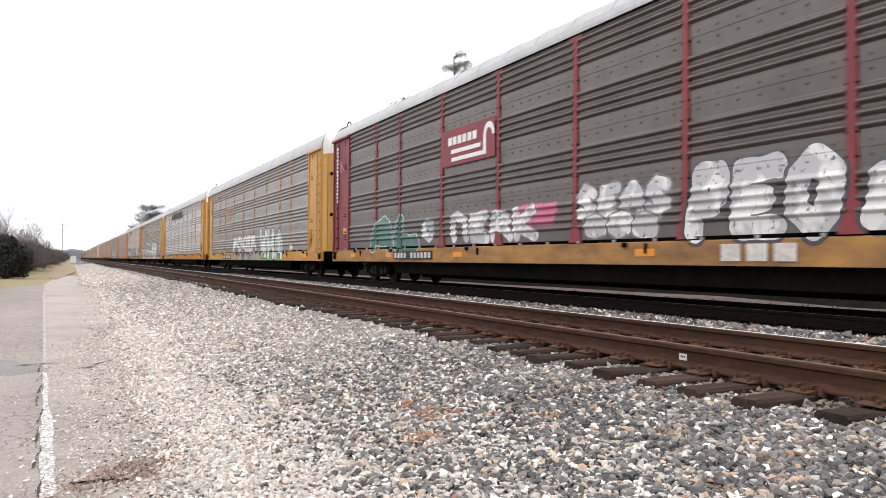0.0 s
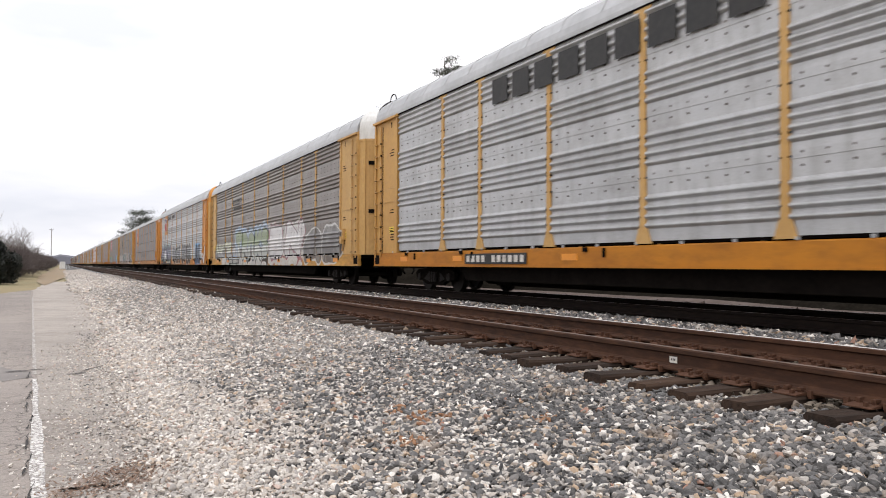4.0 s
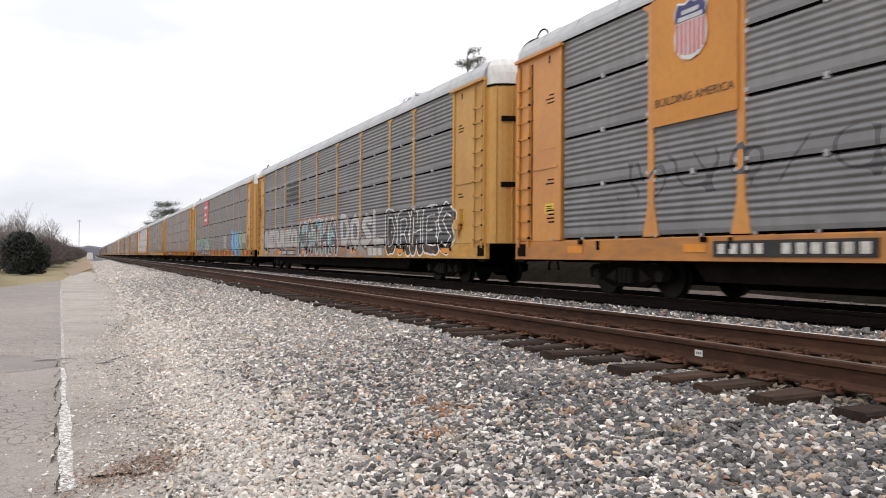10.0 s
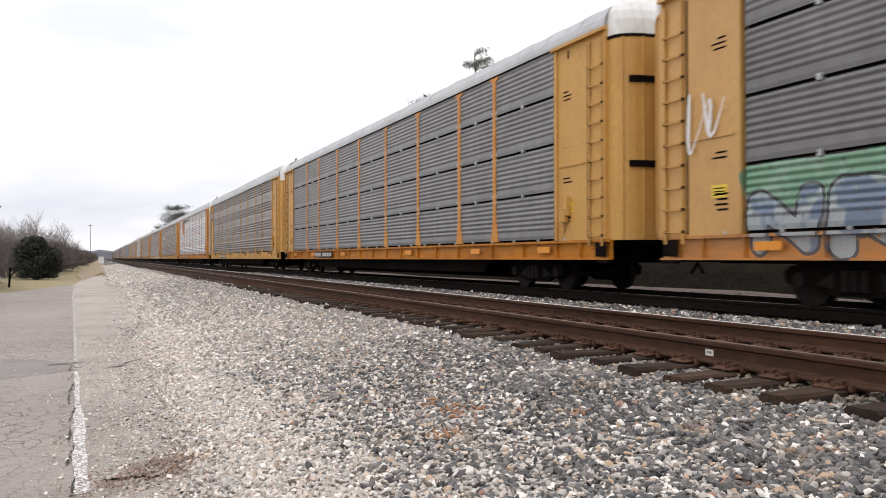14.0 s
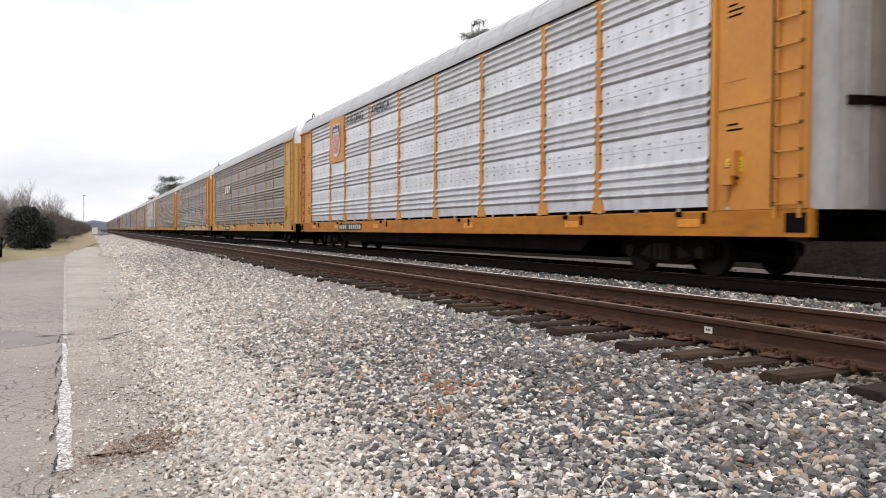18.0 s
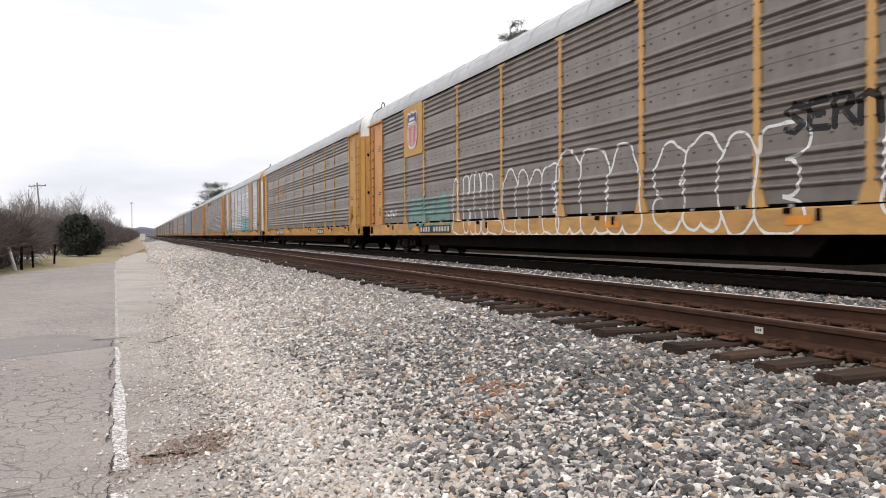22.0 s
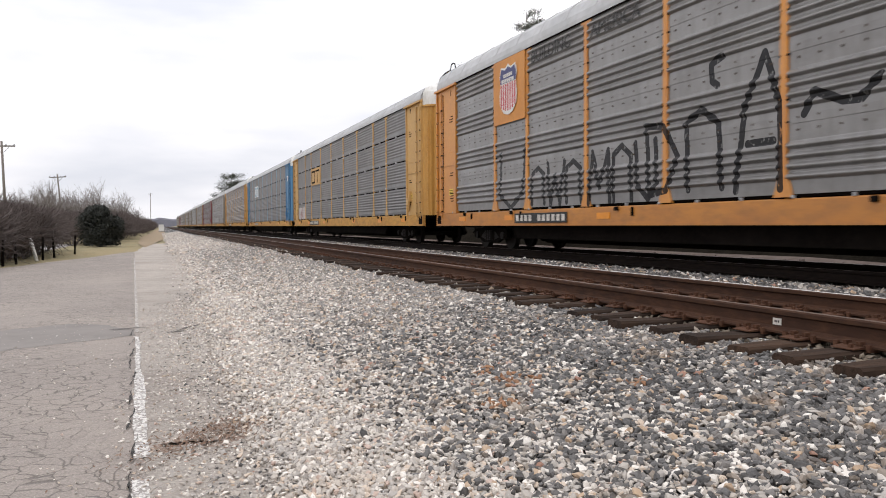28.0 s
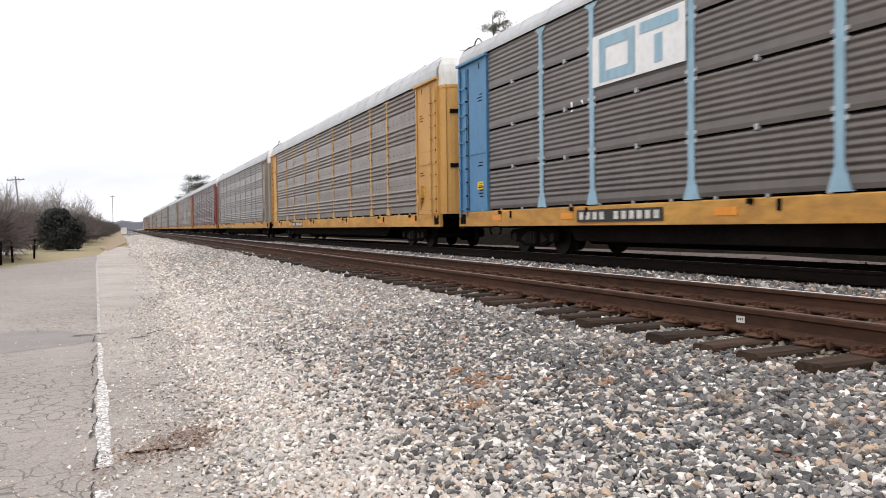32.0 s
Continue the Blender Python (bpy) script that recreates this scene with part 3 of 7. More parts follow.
def railway(x0, label, side, top, wood, singles, plates, seed):
    r = random.Random(seed)
    track = thing("railway_track", label, "railway track", (x0, 0, 0), kind="structure")
    for sx, head in ((-0.7525, RAILDULL), (0.7525, top)):
        part("rail", rail_mesh(side, head), track, "rusty steel rail with a worn head", (sx, 0, 0))
    y, k, rest, rest_f, rest_p = -8.0, 0, [], [], []
    while y < 420:
        me, jitter, turn = TIES[r.randrange(7)], r.uniform(-0.12, 0.10), r.uniform(-2.2, 2.2)
        if k < singles:
            part("tie", me, track, at=pose(jitter, y, r.uniform(-0.016, 0.0), 0, 0, turn), mats=[wood])
            if k < plates:
                for sx in (-0.7525, 0.7525):
                    part("tie_plate", PLATE, track, at=(sx, y, 0))
        else:
            b = len(rest)
            w = 0.112
            rest += [(jitter + a, y + c, z) for a in (-1.35, 1.35) for c in (-w, w) for z in (-0.36, -0.198)]
            rest_f += [(b, b + 1, b + 3, b + 2), (b + 4, b + 6, b + 7, b + 5), (b, b + 4, b + 5, b + 1), (b + 2, b + 3, b + 7, b + 6), (b + 1, b + 5, b + 7, b + 3)]
        y += 0.495 + r.uniform(-0.05, 0.05)
        k += 1
    tagged(part("far_ties", soup("far_ties", rest, rest_f, [wood]), track), kind="stuff")
    return track


near_track = railway(NEAR_X, "empty railway track with rusty rails on dark wooden ties", RAILM, RAILTOP, TIEM, 190, 80, 3)
far_track = railway(TRAIN_X, "railway track under the train, with rails and ties blackened for shade in stone ballast", SHADERAIL, RAILDULL, SHADETIE, 90, 0, 4)
tag_g = Geo().box(-0.003, 0.0, -0.045, 0.045, -0.040, 0.015)
for i in range(3):
    tag_g.box(-0.005, -0.003, -0.024 + 0.019 * i, -0.014 + 0.019 * i, -0.020, -0.002, 1)
part("rail_tag", tag_g.mesh("rail_tag", STENCIL, BLACKP), near_track, "small white tag on the rail's web", (-0.7525 - 0.012, 4.83, -0.093))


# ---------------------------------------------------------------- ballast stones
def stone_material(name, dusty, low=0.0):
    m, n, l, p = nodes_of(name)
    geo = n.new("ShaderNodeNewGeometry")
    ramp = n.new("ShaderNodeValToRGB")
    cr = ramp.color_ramp
    cr.interpolation = "CONSTANT"
    cols = [(0.0, (0.015, 0.015, 0.016)), (0.14, (0.039, 0.039, 0.041)), (0.34, (0.081, 0.080, 0.081)), (0.56, (0.142, 0.132, 0.124)), (0.71, (0.235, 0.195, 0.155)),
            (0.79, (0.41, 0.375, 0.335)), (0.885, (0.75, 0.71, 0.65)), (0.945, (0.44, 0.31, 0.20)), (0.985, (0.30, 0.145, 0.09))]
    cr.elements[0].color = (*cols[0][1], 1)
    cr.elements[1].position, cr.elements[1].color = cols[1][0], (*cols[1][1], 1)
    for pos, col in cols[2:]:
        cr.elements.new(pos).color = (*col, 1)
    l.new(calc(n, l, "ADD", calc(n, l, "MULTIPLY", geo.outputs["Random Per Island"], 1.0 - low), low), ramp.inputs["Fac"])
    v = coords(n, l, rand=False)
    f = noise_fac(n, l, v, 60.0, 4, 0.38, 0.70)
    dust = noise_fac(n, l, v, 0.8, 4, 0.45, 0.62)
    c = mixed(n, l, calc(n, l, "MULTIPLY", f, 0.22), ramp.outputs["Color"], (0.30, 0.29, 0.275))
    warm = noise_fac(n, l, v, 1.7, 3, 0.60, 0.72)
    c = mixed(n, l, calc(n, l, "MULTIPLY", warm, 0.40), c, (0.40, 0.27, 0.16))
    c = mixed(n, l, calc(n, l, "ADD", calc(n, l, "MULTIPLY", dust, 0.04), dusty), c, (0.86, 0.795, 0.72))
    l.new(c, p.inputs["Base Color"])
    p.inputs["Roughness"].default_value = 0.82
    bumped(n, l, p, f, 0.4, 0.004)
    return m


STONEM, PALESTONE = stone_material("crushed_stone", 0.03), stone_material("dusty_pale_stone", 0.34, 0.58)
MIDSTONE = stone_material("weathered_stone", 0.17, 0.26)
# Stones below the cars: darker than the rest, to carry the train's shade.
SHADESTONE = surface("oily_track_stone", (0.016, 0.014, 0.012), (0.028, 0.023, 0.020), (0.06, 0.05, 0.04), 30, 6, 0.9, 0, 0.2, gloss=0.1)
BANKSTONE = surface("brown_bank_stone", (0.14, 0.11, 0.098), (0.09, 0.07, 0.062), (0.26, 0.225, 0.205), 26, 5, 0.9, 0, 0.2, gloss=0.1)
CRIBSTONE = surface("tan_crib_stone", (0.20, 0.165, 0.125), (0.12, 0.10, 0.08), (0.34, 0.29, 0.23), 26, 5, 0.9, 0, 0.2, gloss=0.2)
ico = bmesh.new()
bmesh.ops.create_icosphere(ico, subdivisions=1, radius=1.0)
ICO_V = np.array([v.co[:] for v in ico.verts])
ICO_F = np.array([[v.index for v in f.verts] for f in ico.faces])
ico.free()
OCT_V = np.array([(1, 0, 0), (-1, 0, 0), (0, 1, 0), (0, -1, 0), (0, 0, 1), (0, 0, -1)], float)
OCT_F = np.array([(0, 2, 4), (2, 1, 4), (1, 3, 4), (3, 0, 4), (2, 0, 5), (1, 2, 5), (3, 1, 5), (0, 3, 5)])
CHIPS = np.array([(OCT_V + rng.normal(0, 0.22, (6, 3))) * np.array([1.30, rng.uniform(0.8, 1.1), rng.uniform(0.55, 0.85)]) * 1.05 for _ in range(40)])
FORMS = []
for _ in range(40):
    # broken stone: a blob cut flat by random planes, longer than it is wide
    w = ICO_V * rng.uniform(0.9, 1.25, (12, 1))
    for _cut in range(7):
        d = rng.normal(0, 1, 3)
        d /= np.linalg.norm(d)
        over = w @ d - rng.uniform(0.44, 0.80)
        w = w - np.where(over > 0, over, 0)[:, None] * d
    FORMS.append(w * np.array([1.30, rng.uniform(0.75, 1.05), rng.uniform(0.50, 0.80)]))
FORMS = np.array(FORMS)


def stones(name, label, x0, x1, y0, y1, count, size, falloff=0.0, sink=0.3, lift=0.0, mat=None, skew=1.0, coarse=True):
    """A layer of crushed stones over the bed between two lines of the plan."""
    x = x0 + (x1 - x0) * rng.uniform(0, 1, count) ** skew + rng.normal(0, 0.12, count) * (x0 < 1.9)
    y = y0 + (y1 - y0) * rng.uniform(0, 1, count) ** (1.0 + falloff)
    y += rng.normal(0, 1.4 if y0 < 20 else 3.0, count) * (y0 > 8)
    r = rng.uniform(*size, count)
    a, b, c = rng.uniform(0, 6.283, count), rng.normal(0, 0.5, count), rng.normal(0, 0.5, count)
    forms, faces = (CHIPS, OCT_F) if coarse else (FORMS, ICO_F)
    v = forms[rng.integers(0, len(forms), count)] * r[:, None, None] * 1.08
    ca, sa, cb, sb, cc, sc = np.cos(a), np.sin(a), np.cos(b), np.sin(b), np.cos(c), np.sin(c)
    X, Y, Z = v[..., 0], v[..., 1], v[..., 2]
    Y, Z = Y * cb[:, None] - Z * sb[:, None], Y * sb[:, None] + Z * cb[:, None]
    X, Z = X * cc[:, None] + Z * sc[:, None], -X * sc[:, None] + Z * cc[:, None]
    X, Y = X * ca[:, None] - Y * sa[:, None], X * sa[:, None] + Y * ca[:, None]
    z = bed_z(x) + r * (0.5 - sink) + rng.uniform(0, 0.02, count) + lift
    v = np.stack([X + x[:, None], Y + y[:, None], Z + z[:, None]], -1).reshape(-1, 3)
    f = (faces[None] + forms.shape[1] * np.arange(count)[:, None, None]).reshape(-1, 3)
    return tagged(new(name, soup(name, v, f, [mat or STONEM], )), label, "gravel", kind="stuff")


stones("ballast_stones", "grey, white and rusty crushed stones on the near shoulder", 1.3, 4.25, 1.0, 9.0, 36000, (0.014, 0.033), 0.0, -0.15, 0.0, None, 0.62, False)
stones("ballast_stones", "pale dusty crushed stones at the foot of the shoulder", 0.7, 3.0, 1.0, 9.0, 30000, (0.008, 0.023), 0.0, -0.15, 0.006, PALESTONE, 1.45, False)
stones("ballast_stones", "pale dusty crushed stones at the foot of the bed", 0.85, 3.2, 9.0, 14.0, 13000, (0.012, 0.030), 0.0, -0.05, 0.004, PALESTONE, 1.45)
stones("ballast_stones", "grey crushed stones on the shoulder further along", 1.2, 4.25, 9.0, 26.0, 36000, (0.016, 0.038), 0.6, 0.0, 0.0, MIDSTONE, 0.66)
stones("ballast_stones", "pale dusty stones at the shoulder's foot further along", 0.95, 3.6, 12.5, 46.0, 20000, (0.018, 0.040), 0.6, 0.05, 0.0, PALESTONE, 1.3)
stones("ballast_stones", "grey crushed stones along the far shoulder", 1.2, 4.25, 26.0, 80.0, 14000, (0.030, 0.06), 0.8, 0.2, 0.0, MIDSTONE, 0.7)
stones("ballast_stones", "dusty stones along the foot of the far bed", 0.6, 3.4, 42.0, 150.0, 13000, (0.04, 0.075), 0.7, 0.2, 0.0, PALESTONE, 1.0)
stones("crib_stones", "tan and grey crushed stones between the ties of the empty track", 4.2, 6.75, 2.0, 30.0, 13000, (0.014, 0.032), 0.6, 0.30, 0.0, CRIBSTONE)
stones("ballast_stones", "pale crushed stones heaped between the two tracks", 6.8, 8.75, 2.0, 45.0, 18000, (0.026, 0.05), 0.7, 0.1)
stones("ballast_stones", "stones under and beyond the train, darkened for its shade", 8.75, 11.9, 3.0, 40.0, 8000, (0.026, 0.05), 0.5, 0.3, 0.0, SHADESTONE)
stones("ballast_stones", "brown-grey stones on the shoulder beyond the train", 11.9, 13.3, 2.0, 50.0, 7000, (0.026, 0.055), 0.5, 0.2, 0.0, BANKSTONE)
stones("ballast_stones", "pinkish stones strewn over the bank beyond the train", 13.2, 16.2, 2.0, 60.0, 6000, (0.025, 0.06), 0.5, 0.2, 0.24, BANKSTONE)
stones("loose_gravel", "fine loose gravel spread over the lot's edge", 0.50, 1.6, 2.0, 14.0, 16000, (0.006, 0.022), 0.5, 0.25, 0.0, PALESTONE, 0.8)
stones("loose_gravel", "fine gravel along the lot's edge further on", 0.1, 1.5, 13.0, 42.0, 5000, (0.008, 0.020), 0.5, 0.25, 0.0, PALESTONE, 0.5)
stones("loose_gravel", "scattered fine pebbles on the dusty apron", -0.12, 0.95, 2.5, 14.0, 17000, (0.004, 0.014), 0.5, 0.15, 0.0, PALESTONE, 0.8)

stones("loose_gravel", "dark crumbs scattered over the dusty apron", 0.22, 1.4, 2.5, 16.0, 5000, (0.004, 0.012), 0.4, 0.1, 0.0, None, 0.9)
stones("loose_gravel", "small pebbles strayed onto the lot", -2.2, 0.1, 3.0, 14.0, 1600, (0.003, 0.008), 0.4, 0.1, 0.004, PALESTONE, 0.5)
RUSTSTONE = surface("rusty_stone", (0.30, 0.155, 0.085), (0.20, 0.105, 0.065), (0.42, 0.27, 0.16), 40, 9, 0.85, 0, 0.2, gloss=0.2)
for x, y, r, n in ((2.50, 5.10, 0.16, 46), (2.42, 5.52, 0.10, 22), (2.12, 4.62, 0.12, 22), (3.1, 4.4, 0.10, 12)):
    stones("ballast_stones", "cluster of rust-brown stones on the grey shoulder", x - r, x + r, y - r, y + r, n, (0.014, 0.028), 0.0, -0.3, 0.012, RUSTSTONE, 1.0, False)
stones("ballast_stones", "grey crushed stones of the shoulder beside the viewer", 1.0, 4.25, -7.0, 1.0, 16000, (0.016, 0.036), 0.0, 0.0, 0.0, None, 0.8)


def litter(count):
    """Dead leaves and brown crumbs in a loose drift on the apron."""
    x = rng.normal(0.36, 0.26, count)
    y = 5.12 + rng.normal(0, 0.17, count) + 0.8 * (x - 0.36)
    a, t = rng.uniform(0, 6.28, count), rng.normal(0, 0.35, (count, 2))
    s = rng.uniform(0.004, 0.017, count)
    d1 = np.stack([np.cos(a), np.sin(a), t[:, 0]], 1) * s[:, None]
    d2 = np.stack([-np.sin(a), np.cos(a), t[:, 1]], 1) * s[:, None] * 0.45
    c = np.stack([x, y, LOT_Z + 0.018 + rng.uniform(0, 0.012, count)], 1)
    v = np.stack([c - d1, c + d2, c + d1, c - d2], 1).reshape(-1, 3)
    return tagged(new("leaf_litter", soup("leaf_litter", v, np.arange(4 * count).reshape(-1, 4), [LITTERM])), "drift of brown dead leaves on the dusty apron", "leaf litter", kind="stuff")


STAINM = strip_material("brown_soil_stain", (0.21, 0.145, 0.108), (0.42, 0.375, 0.33), 0.38, 0.60, 7.0)
for cx, cy, rx, ry in ((0.40, 5.12, 0.30, 0.26), (0.10, 4.92, 0.20, 0.10), (0.62, 5.45, 0.18, 0.10)):
    ring = [(cx + rx * (1 + 0.25 * math.sin(3 * a + cx * 9) + 0.12 * math.sin(7 * a)) * math.cos(a) + 0.5 * ry * math.sin(a), cy + ry * (1 + 0.2 * math.sin(5 * a + 2)) * math.sin(a), LOT_Z + 0.0105) for a in (2 * math.pi * i / 40 for i in range(40))]
    tagged(new("soil_stain", soup("soil_stain", ring, [tuple(range(40))], [STAINM])), "brown soil stain on the dusty apron", "stain", kind="structure")
LITTERM = surface("dead_leaf", (0.21, 0.135, 0.098), (0.31, 0.23, 0.17), (0.12, 0.075, 0.055), 60, 9, 0.9, 0, 0.0, gloss=0.2)
litter(1600)

# The rough bank beyond the train; its upper slope is coloured for deep shade.
BANKM = surface("rough_brown_bank", (0.105, 0.078, 0.068), (0.15, 0.12, 0.105), (0.050, 0.037, 0.031), 9.0, 1.2, 1.0, 0, 0.8, gloss=0.1)
# Brush colour near-black, standing in for deep shade behind the cars.
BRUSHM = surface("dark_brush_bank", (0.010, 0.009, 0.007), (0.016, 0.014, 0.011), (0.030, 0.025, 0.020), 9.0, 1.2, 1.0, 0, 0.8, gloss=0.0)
nx, ny = [12.3, 13.0, 14.2, 15.6, 17.0, 17.8, 20.0, 24.0], np.arange(-40, 420, 4.0)
nz = [-0.42, -0.42, -0.40, -0.37, -0.32, 0.25, 0.95, 1.25]
nv = [(x + rng.uniform(-0.2, 0.2), float(y), z + rng.uniform(-0.05, 0.05)) for y in ny for x, z in zip(nx, nz)]
nf = [(j * 8 + i, j * 8 + i + 1, j * 8 + i + 9, j * 8 + i + 8) for j in range(len(ny) - 1) for i in range(7)]
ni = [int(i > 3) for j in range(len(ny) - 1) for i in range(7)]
tagged(new("embankment", soup("embankment", nv, nf, [BANKM, BRUSHM], ni)), "bench of brown earth and a brushy bank beyond the train, blackened for shade", "bank", kind="structure")


# ---------------------------------------------------------------- the train: meshes shared by its cars
POSTS = [8.725, 6.825, 4.075, 1.375, -1.375, -4.075, -6.825, -8.725]
WIDE_POSTS = [9.02, 7.12, 4.32, 1.45, -1.45, -4.32, -7.12, -9.02]
SEAM_POSTS = [y * 1.022 for y in POSTS]
END_Y = 11.56
EDGES = [END_Y] + POSTS + [-END_Y]
BODY_END, SIDE, EAVE, FLOOR_Z = 13.28, 1.47, 5.08, 1.07


RIB_FOOT, RIB_ZONE, RIB_FLAT = 0.24, 0.60, 0.44      # plain foot, ridged band and plain band of a ribbed side, bottom to top


def sheet_profile(style):
    """The upright outline of a side sheet, as (depth, z, material): ridges and flats from the sill up to the eave."""
    if style == "ribbed":
        pts = [(-0.05, FLOOR_Z, 1), (-0.05, FLOOR_Z + 0.035, 1), (0.0, FLOOR_Z + 0.04, 0)]
        for s in range(4):
            z, w = FLOOR_Z + RIB_FOOT + s * (RIB_ZONE + RIB_FLAT), RIB_ZONE / 4
            if s:
                # the lap of two sheets in the middle of the plain band
                pts += [(0.0, z - 0.5 * RIB_FLAT, 0), (0.008, z - 0.5 * RIB_FLAT + 0.003, 0), (0.008, z - 0.10, 0)]
            for i in range(4):
                # a rounded ridge, and a flat valley above it
                for q, d in ((0.0, 0.0), (0.10, 0.25), (0.20, 0.70), (0.30, 0.96), (0.38, 1.0), (0.48, 0.90), (0.60, 0.55), (0.72, 0.18), (0.84, 0.0)):
                    pts.append((0.048 * d, z + w * (i + q), 0))
        pts += [(0.0, EAVE, 0)]
        return pts
    pts, step = [], (EAVE - FLOOR_Z) / 4
    for s in range(4):
        z = FLOOR_Z + s * step
        pts += [(-0.05, z, 1), (-0.05, z + 0.024, 1), (0.010, z + 0.026, 0), (0.016, z + 0.10 * step, 0), (0.006, z + 0.21 * step, 0)]
        w, zz = 0.77 * step / 7, z + 0.21 * step
        for i in range(7):
            # soft even waves
            for q in range(8):
                pts.append((0.003 + 0.0075 * (1 - math.cos(2 * math.pi * q / 8)), zz + w * q / 8, 0))
            zz += w
    return pts


def sheet_mesh(style, width):
    g = Geo()
    h = width / 2 - 0.070
    pts = sheet_profile(style)
    n = len(pts)
    g.v = [(d, -h, z) for d, z, _ in pts] + [(d, h, z) for d, z, _ in pts]
    for i in range(n - 1):
        g.f.append((i, i + 1, n + i + 1, n + i))
        g.m.append(pts[i][2])
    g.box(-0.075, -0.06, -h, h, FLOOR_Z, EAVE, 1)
    step = (EAVE - FLOOR_Z) / 4
    n = max(3, int(width / 0.36))
    for s in range(1, 4):
        z = FLOOR_Z + s * step
        if style == "ribbed":
            # two rows of bolt heads along each lap
            z = FLOOR_Z + RIB_FOOT + s * (RIB_ZONE + RIB_FLAT) - 0.5 * RIB_FLAT
            for i in range(n):
                y = -h + (i + 0.5) * 2 * h / n
                for dz in (-0.095, 0.085):
                    g.box(0.0, 0.016, y - 0.013, y + 0.013, z + dz - 0.014, z + dz + 0.014, 3)
        else:
            g.box(-0.03, 0.040, -0.03, 0.03, z - 0.03, z + 0.06, 2)
    return g.mesh("side_sheet", SHEETS["grey"], UNDER, ROOFM, BOLTM)


def post_mesh(foot, style):
    """A hat-section side post with a flared foot and a wide cap."""
    g = Geo()
    w = 0.075
    out = [(-w - 0.13, EAVE - 0.02), (-w - 0.13, EAVE - 0.09), (-w, EAVE - 0.17), (-w, FLOOR_Z + foot), (-w - 0.115, FLOOR_Z), (w + 0.115, FLOOR_Z), (w, FLOOR_Z + foot), (w, EAVE - 0.17), (w + 0.13, EAVE - 0.09), (w + 0.13, EAVE - 0.02)]
    g.prism(out, "x", -0.03, 0.026)
    g.box(0.026, 0.032, -0.04, 0.04, FLOOR_Z + 0.5 * foot, EAVE - 0.15)
    step = (EAVE - FLOOR_Z) / 4
    if style == "ribbed":
        for i in range(11):
            z = FLOOR_Z + foot + 0.10 + i * (EAVE - FLOOR_Z - foot - 0.4) / 10
            for sy in (-1, 1):
                g.box(0.0, 0.033, sy * 0.072 - 0.014, sy * 0.072 + 0.014, z - 0.014, z + 0.014, 1)
    for s in (1, 2, 3) if style != "ribbed" else ():
        for sy in (-1, 1):
            for dz in (-0.05, 0.09):
                g.box(0.0, 0.030, sy * 0.100 - 0.022, sy * 0.105 + 0.028, FLOOR_Z + s * step + dz - 0.03, FLOOR_Z + s * step + dz + 0.03, 1)
    return g.mesh("side_post", YELLOW, ROOFM)


def corner_mesh():
    """The plain plate at the end of a side, with its raised edge strips."""
    g = Geo()
    g.box(-0.06, 0.012, 0.0, BODY_END - END_Y, FLOOR_Z - 0.02, EAVE)
    g.box(0.012, 0.05, 0.0, 0.10, FLOOR_Z - 0.02, EAVE)
    g.box(0.012, 0.045, BODY_END - END_Y - 0.06, BODY_END - END_Y, FLOOR_Z - 0.02, EAVE - 0.1)
    g.box(0.012, 0.032, 0.16, 1.05, 2.55, 2.60)
    g.box(0.012, 0.016, 0.30, 0.62, 1.62, 1.82, 3)
    for i in range(3):
        g.box(0.016, 0.018, 0.34, 0.58, 1.655 + 0.05 * i, 1.672 + 0.05 * i, 2)
    for z, w in ((2.22, 0.30), (2.30, 0.22), (3.90, 0.26), (3.98, 0.30), (4.06, 0.18)):
        g.box(0.012, 0.016, 0.30, 0.30 + w, z, z + 0.028, 2)
    g.box(0.012, 0.020, 0.26, 0.66, 2.95, 2.97, 1)
    g.box(0.012, 0.017, 1.115, 1.155, FLOOR_Z, EAVE - 0.22, 2)
    g.box(0.012, 0.014, 0.45, 0.51, EAVE - 0.34, EAVE - 0.18, 2)
    for i in range(4):
        g.box(0.012, 0.018, 0.28, 0.50 + 0.05 * (i % 2), 1.42 + 0.08 * i, 1.45 + 0.08 * i, 2)
    g.box(0.0, 0.11, -0.05, BODY_END - END_Y + 0.02, EAVE - 0.10, EAVE - 0.04)
    return g.mesh("corner_plate", YELLOW, CREAM, UNDER, LABELY)


def ladder_mesh():
    g = Geo()
    for y in (0.0, 0.40):
        g.box(0.035, 0.062, y - 0.022, y + 0.022, FLOOR_Z - 0.15, EAVE - 0.2)
    for i in range(10):
        z = FLOOR_Z + 0.05 + i * 0.36
        g.box(0.050, 0.072, 0.0, 0.40, z - 0.014, z + 0.014)
        for y in (0.0, 0.40):
            g.box(0.02, 0.068, y - 0.028, y + 0.028, z - 0.022, z + 0.022, 1)
    return g.mesh("ladder", YELLOW, UNDER)


def door_outline(n=9):
    """Half of the rounded end of the car in plan: from the side to the middle."""
    return [(-1.44 * math.cos(a) ** 0.55, 0.52 * math.sin(a) ** 0.8) for a in (math.pi / 2 * i / n for i in range(n + 1))]


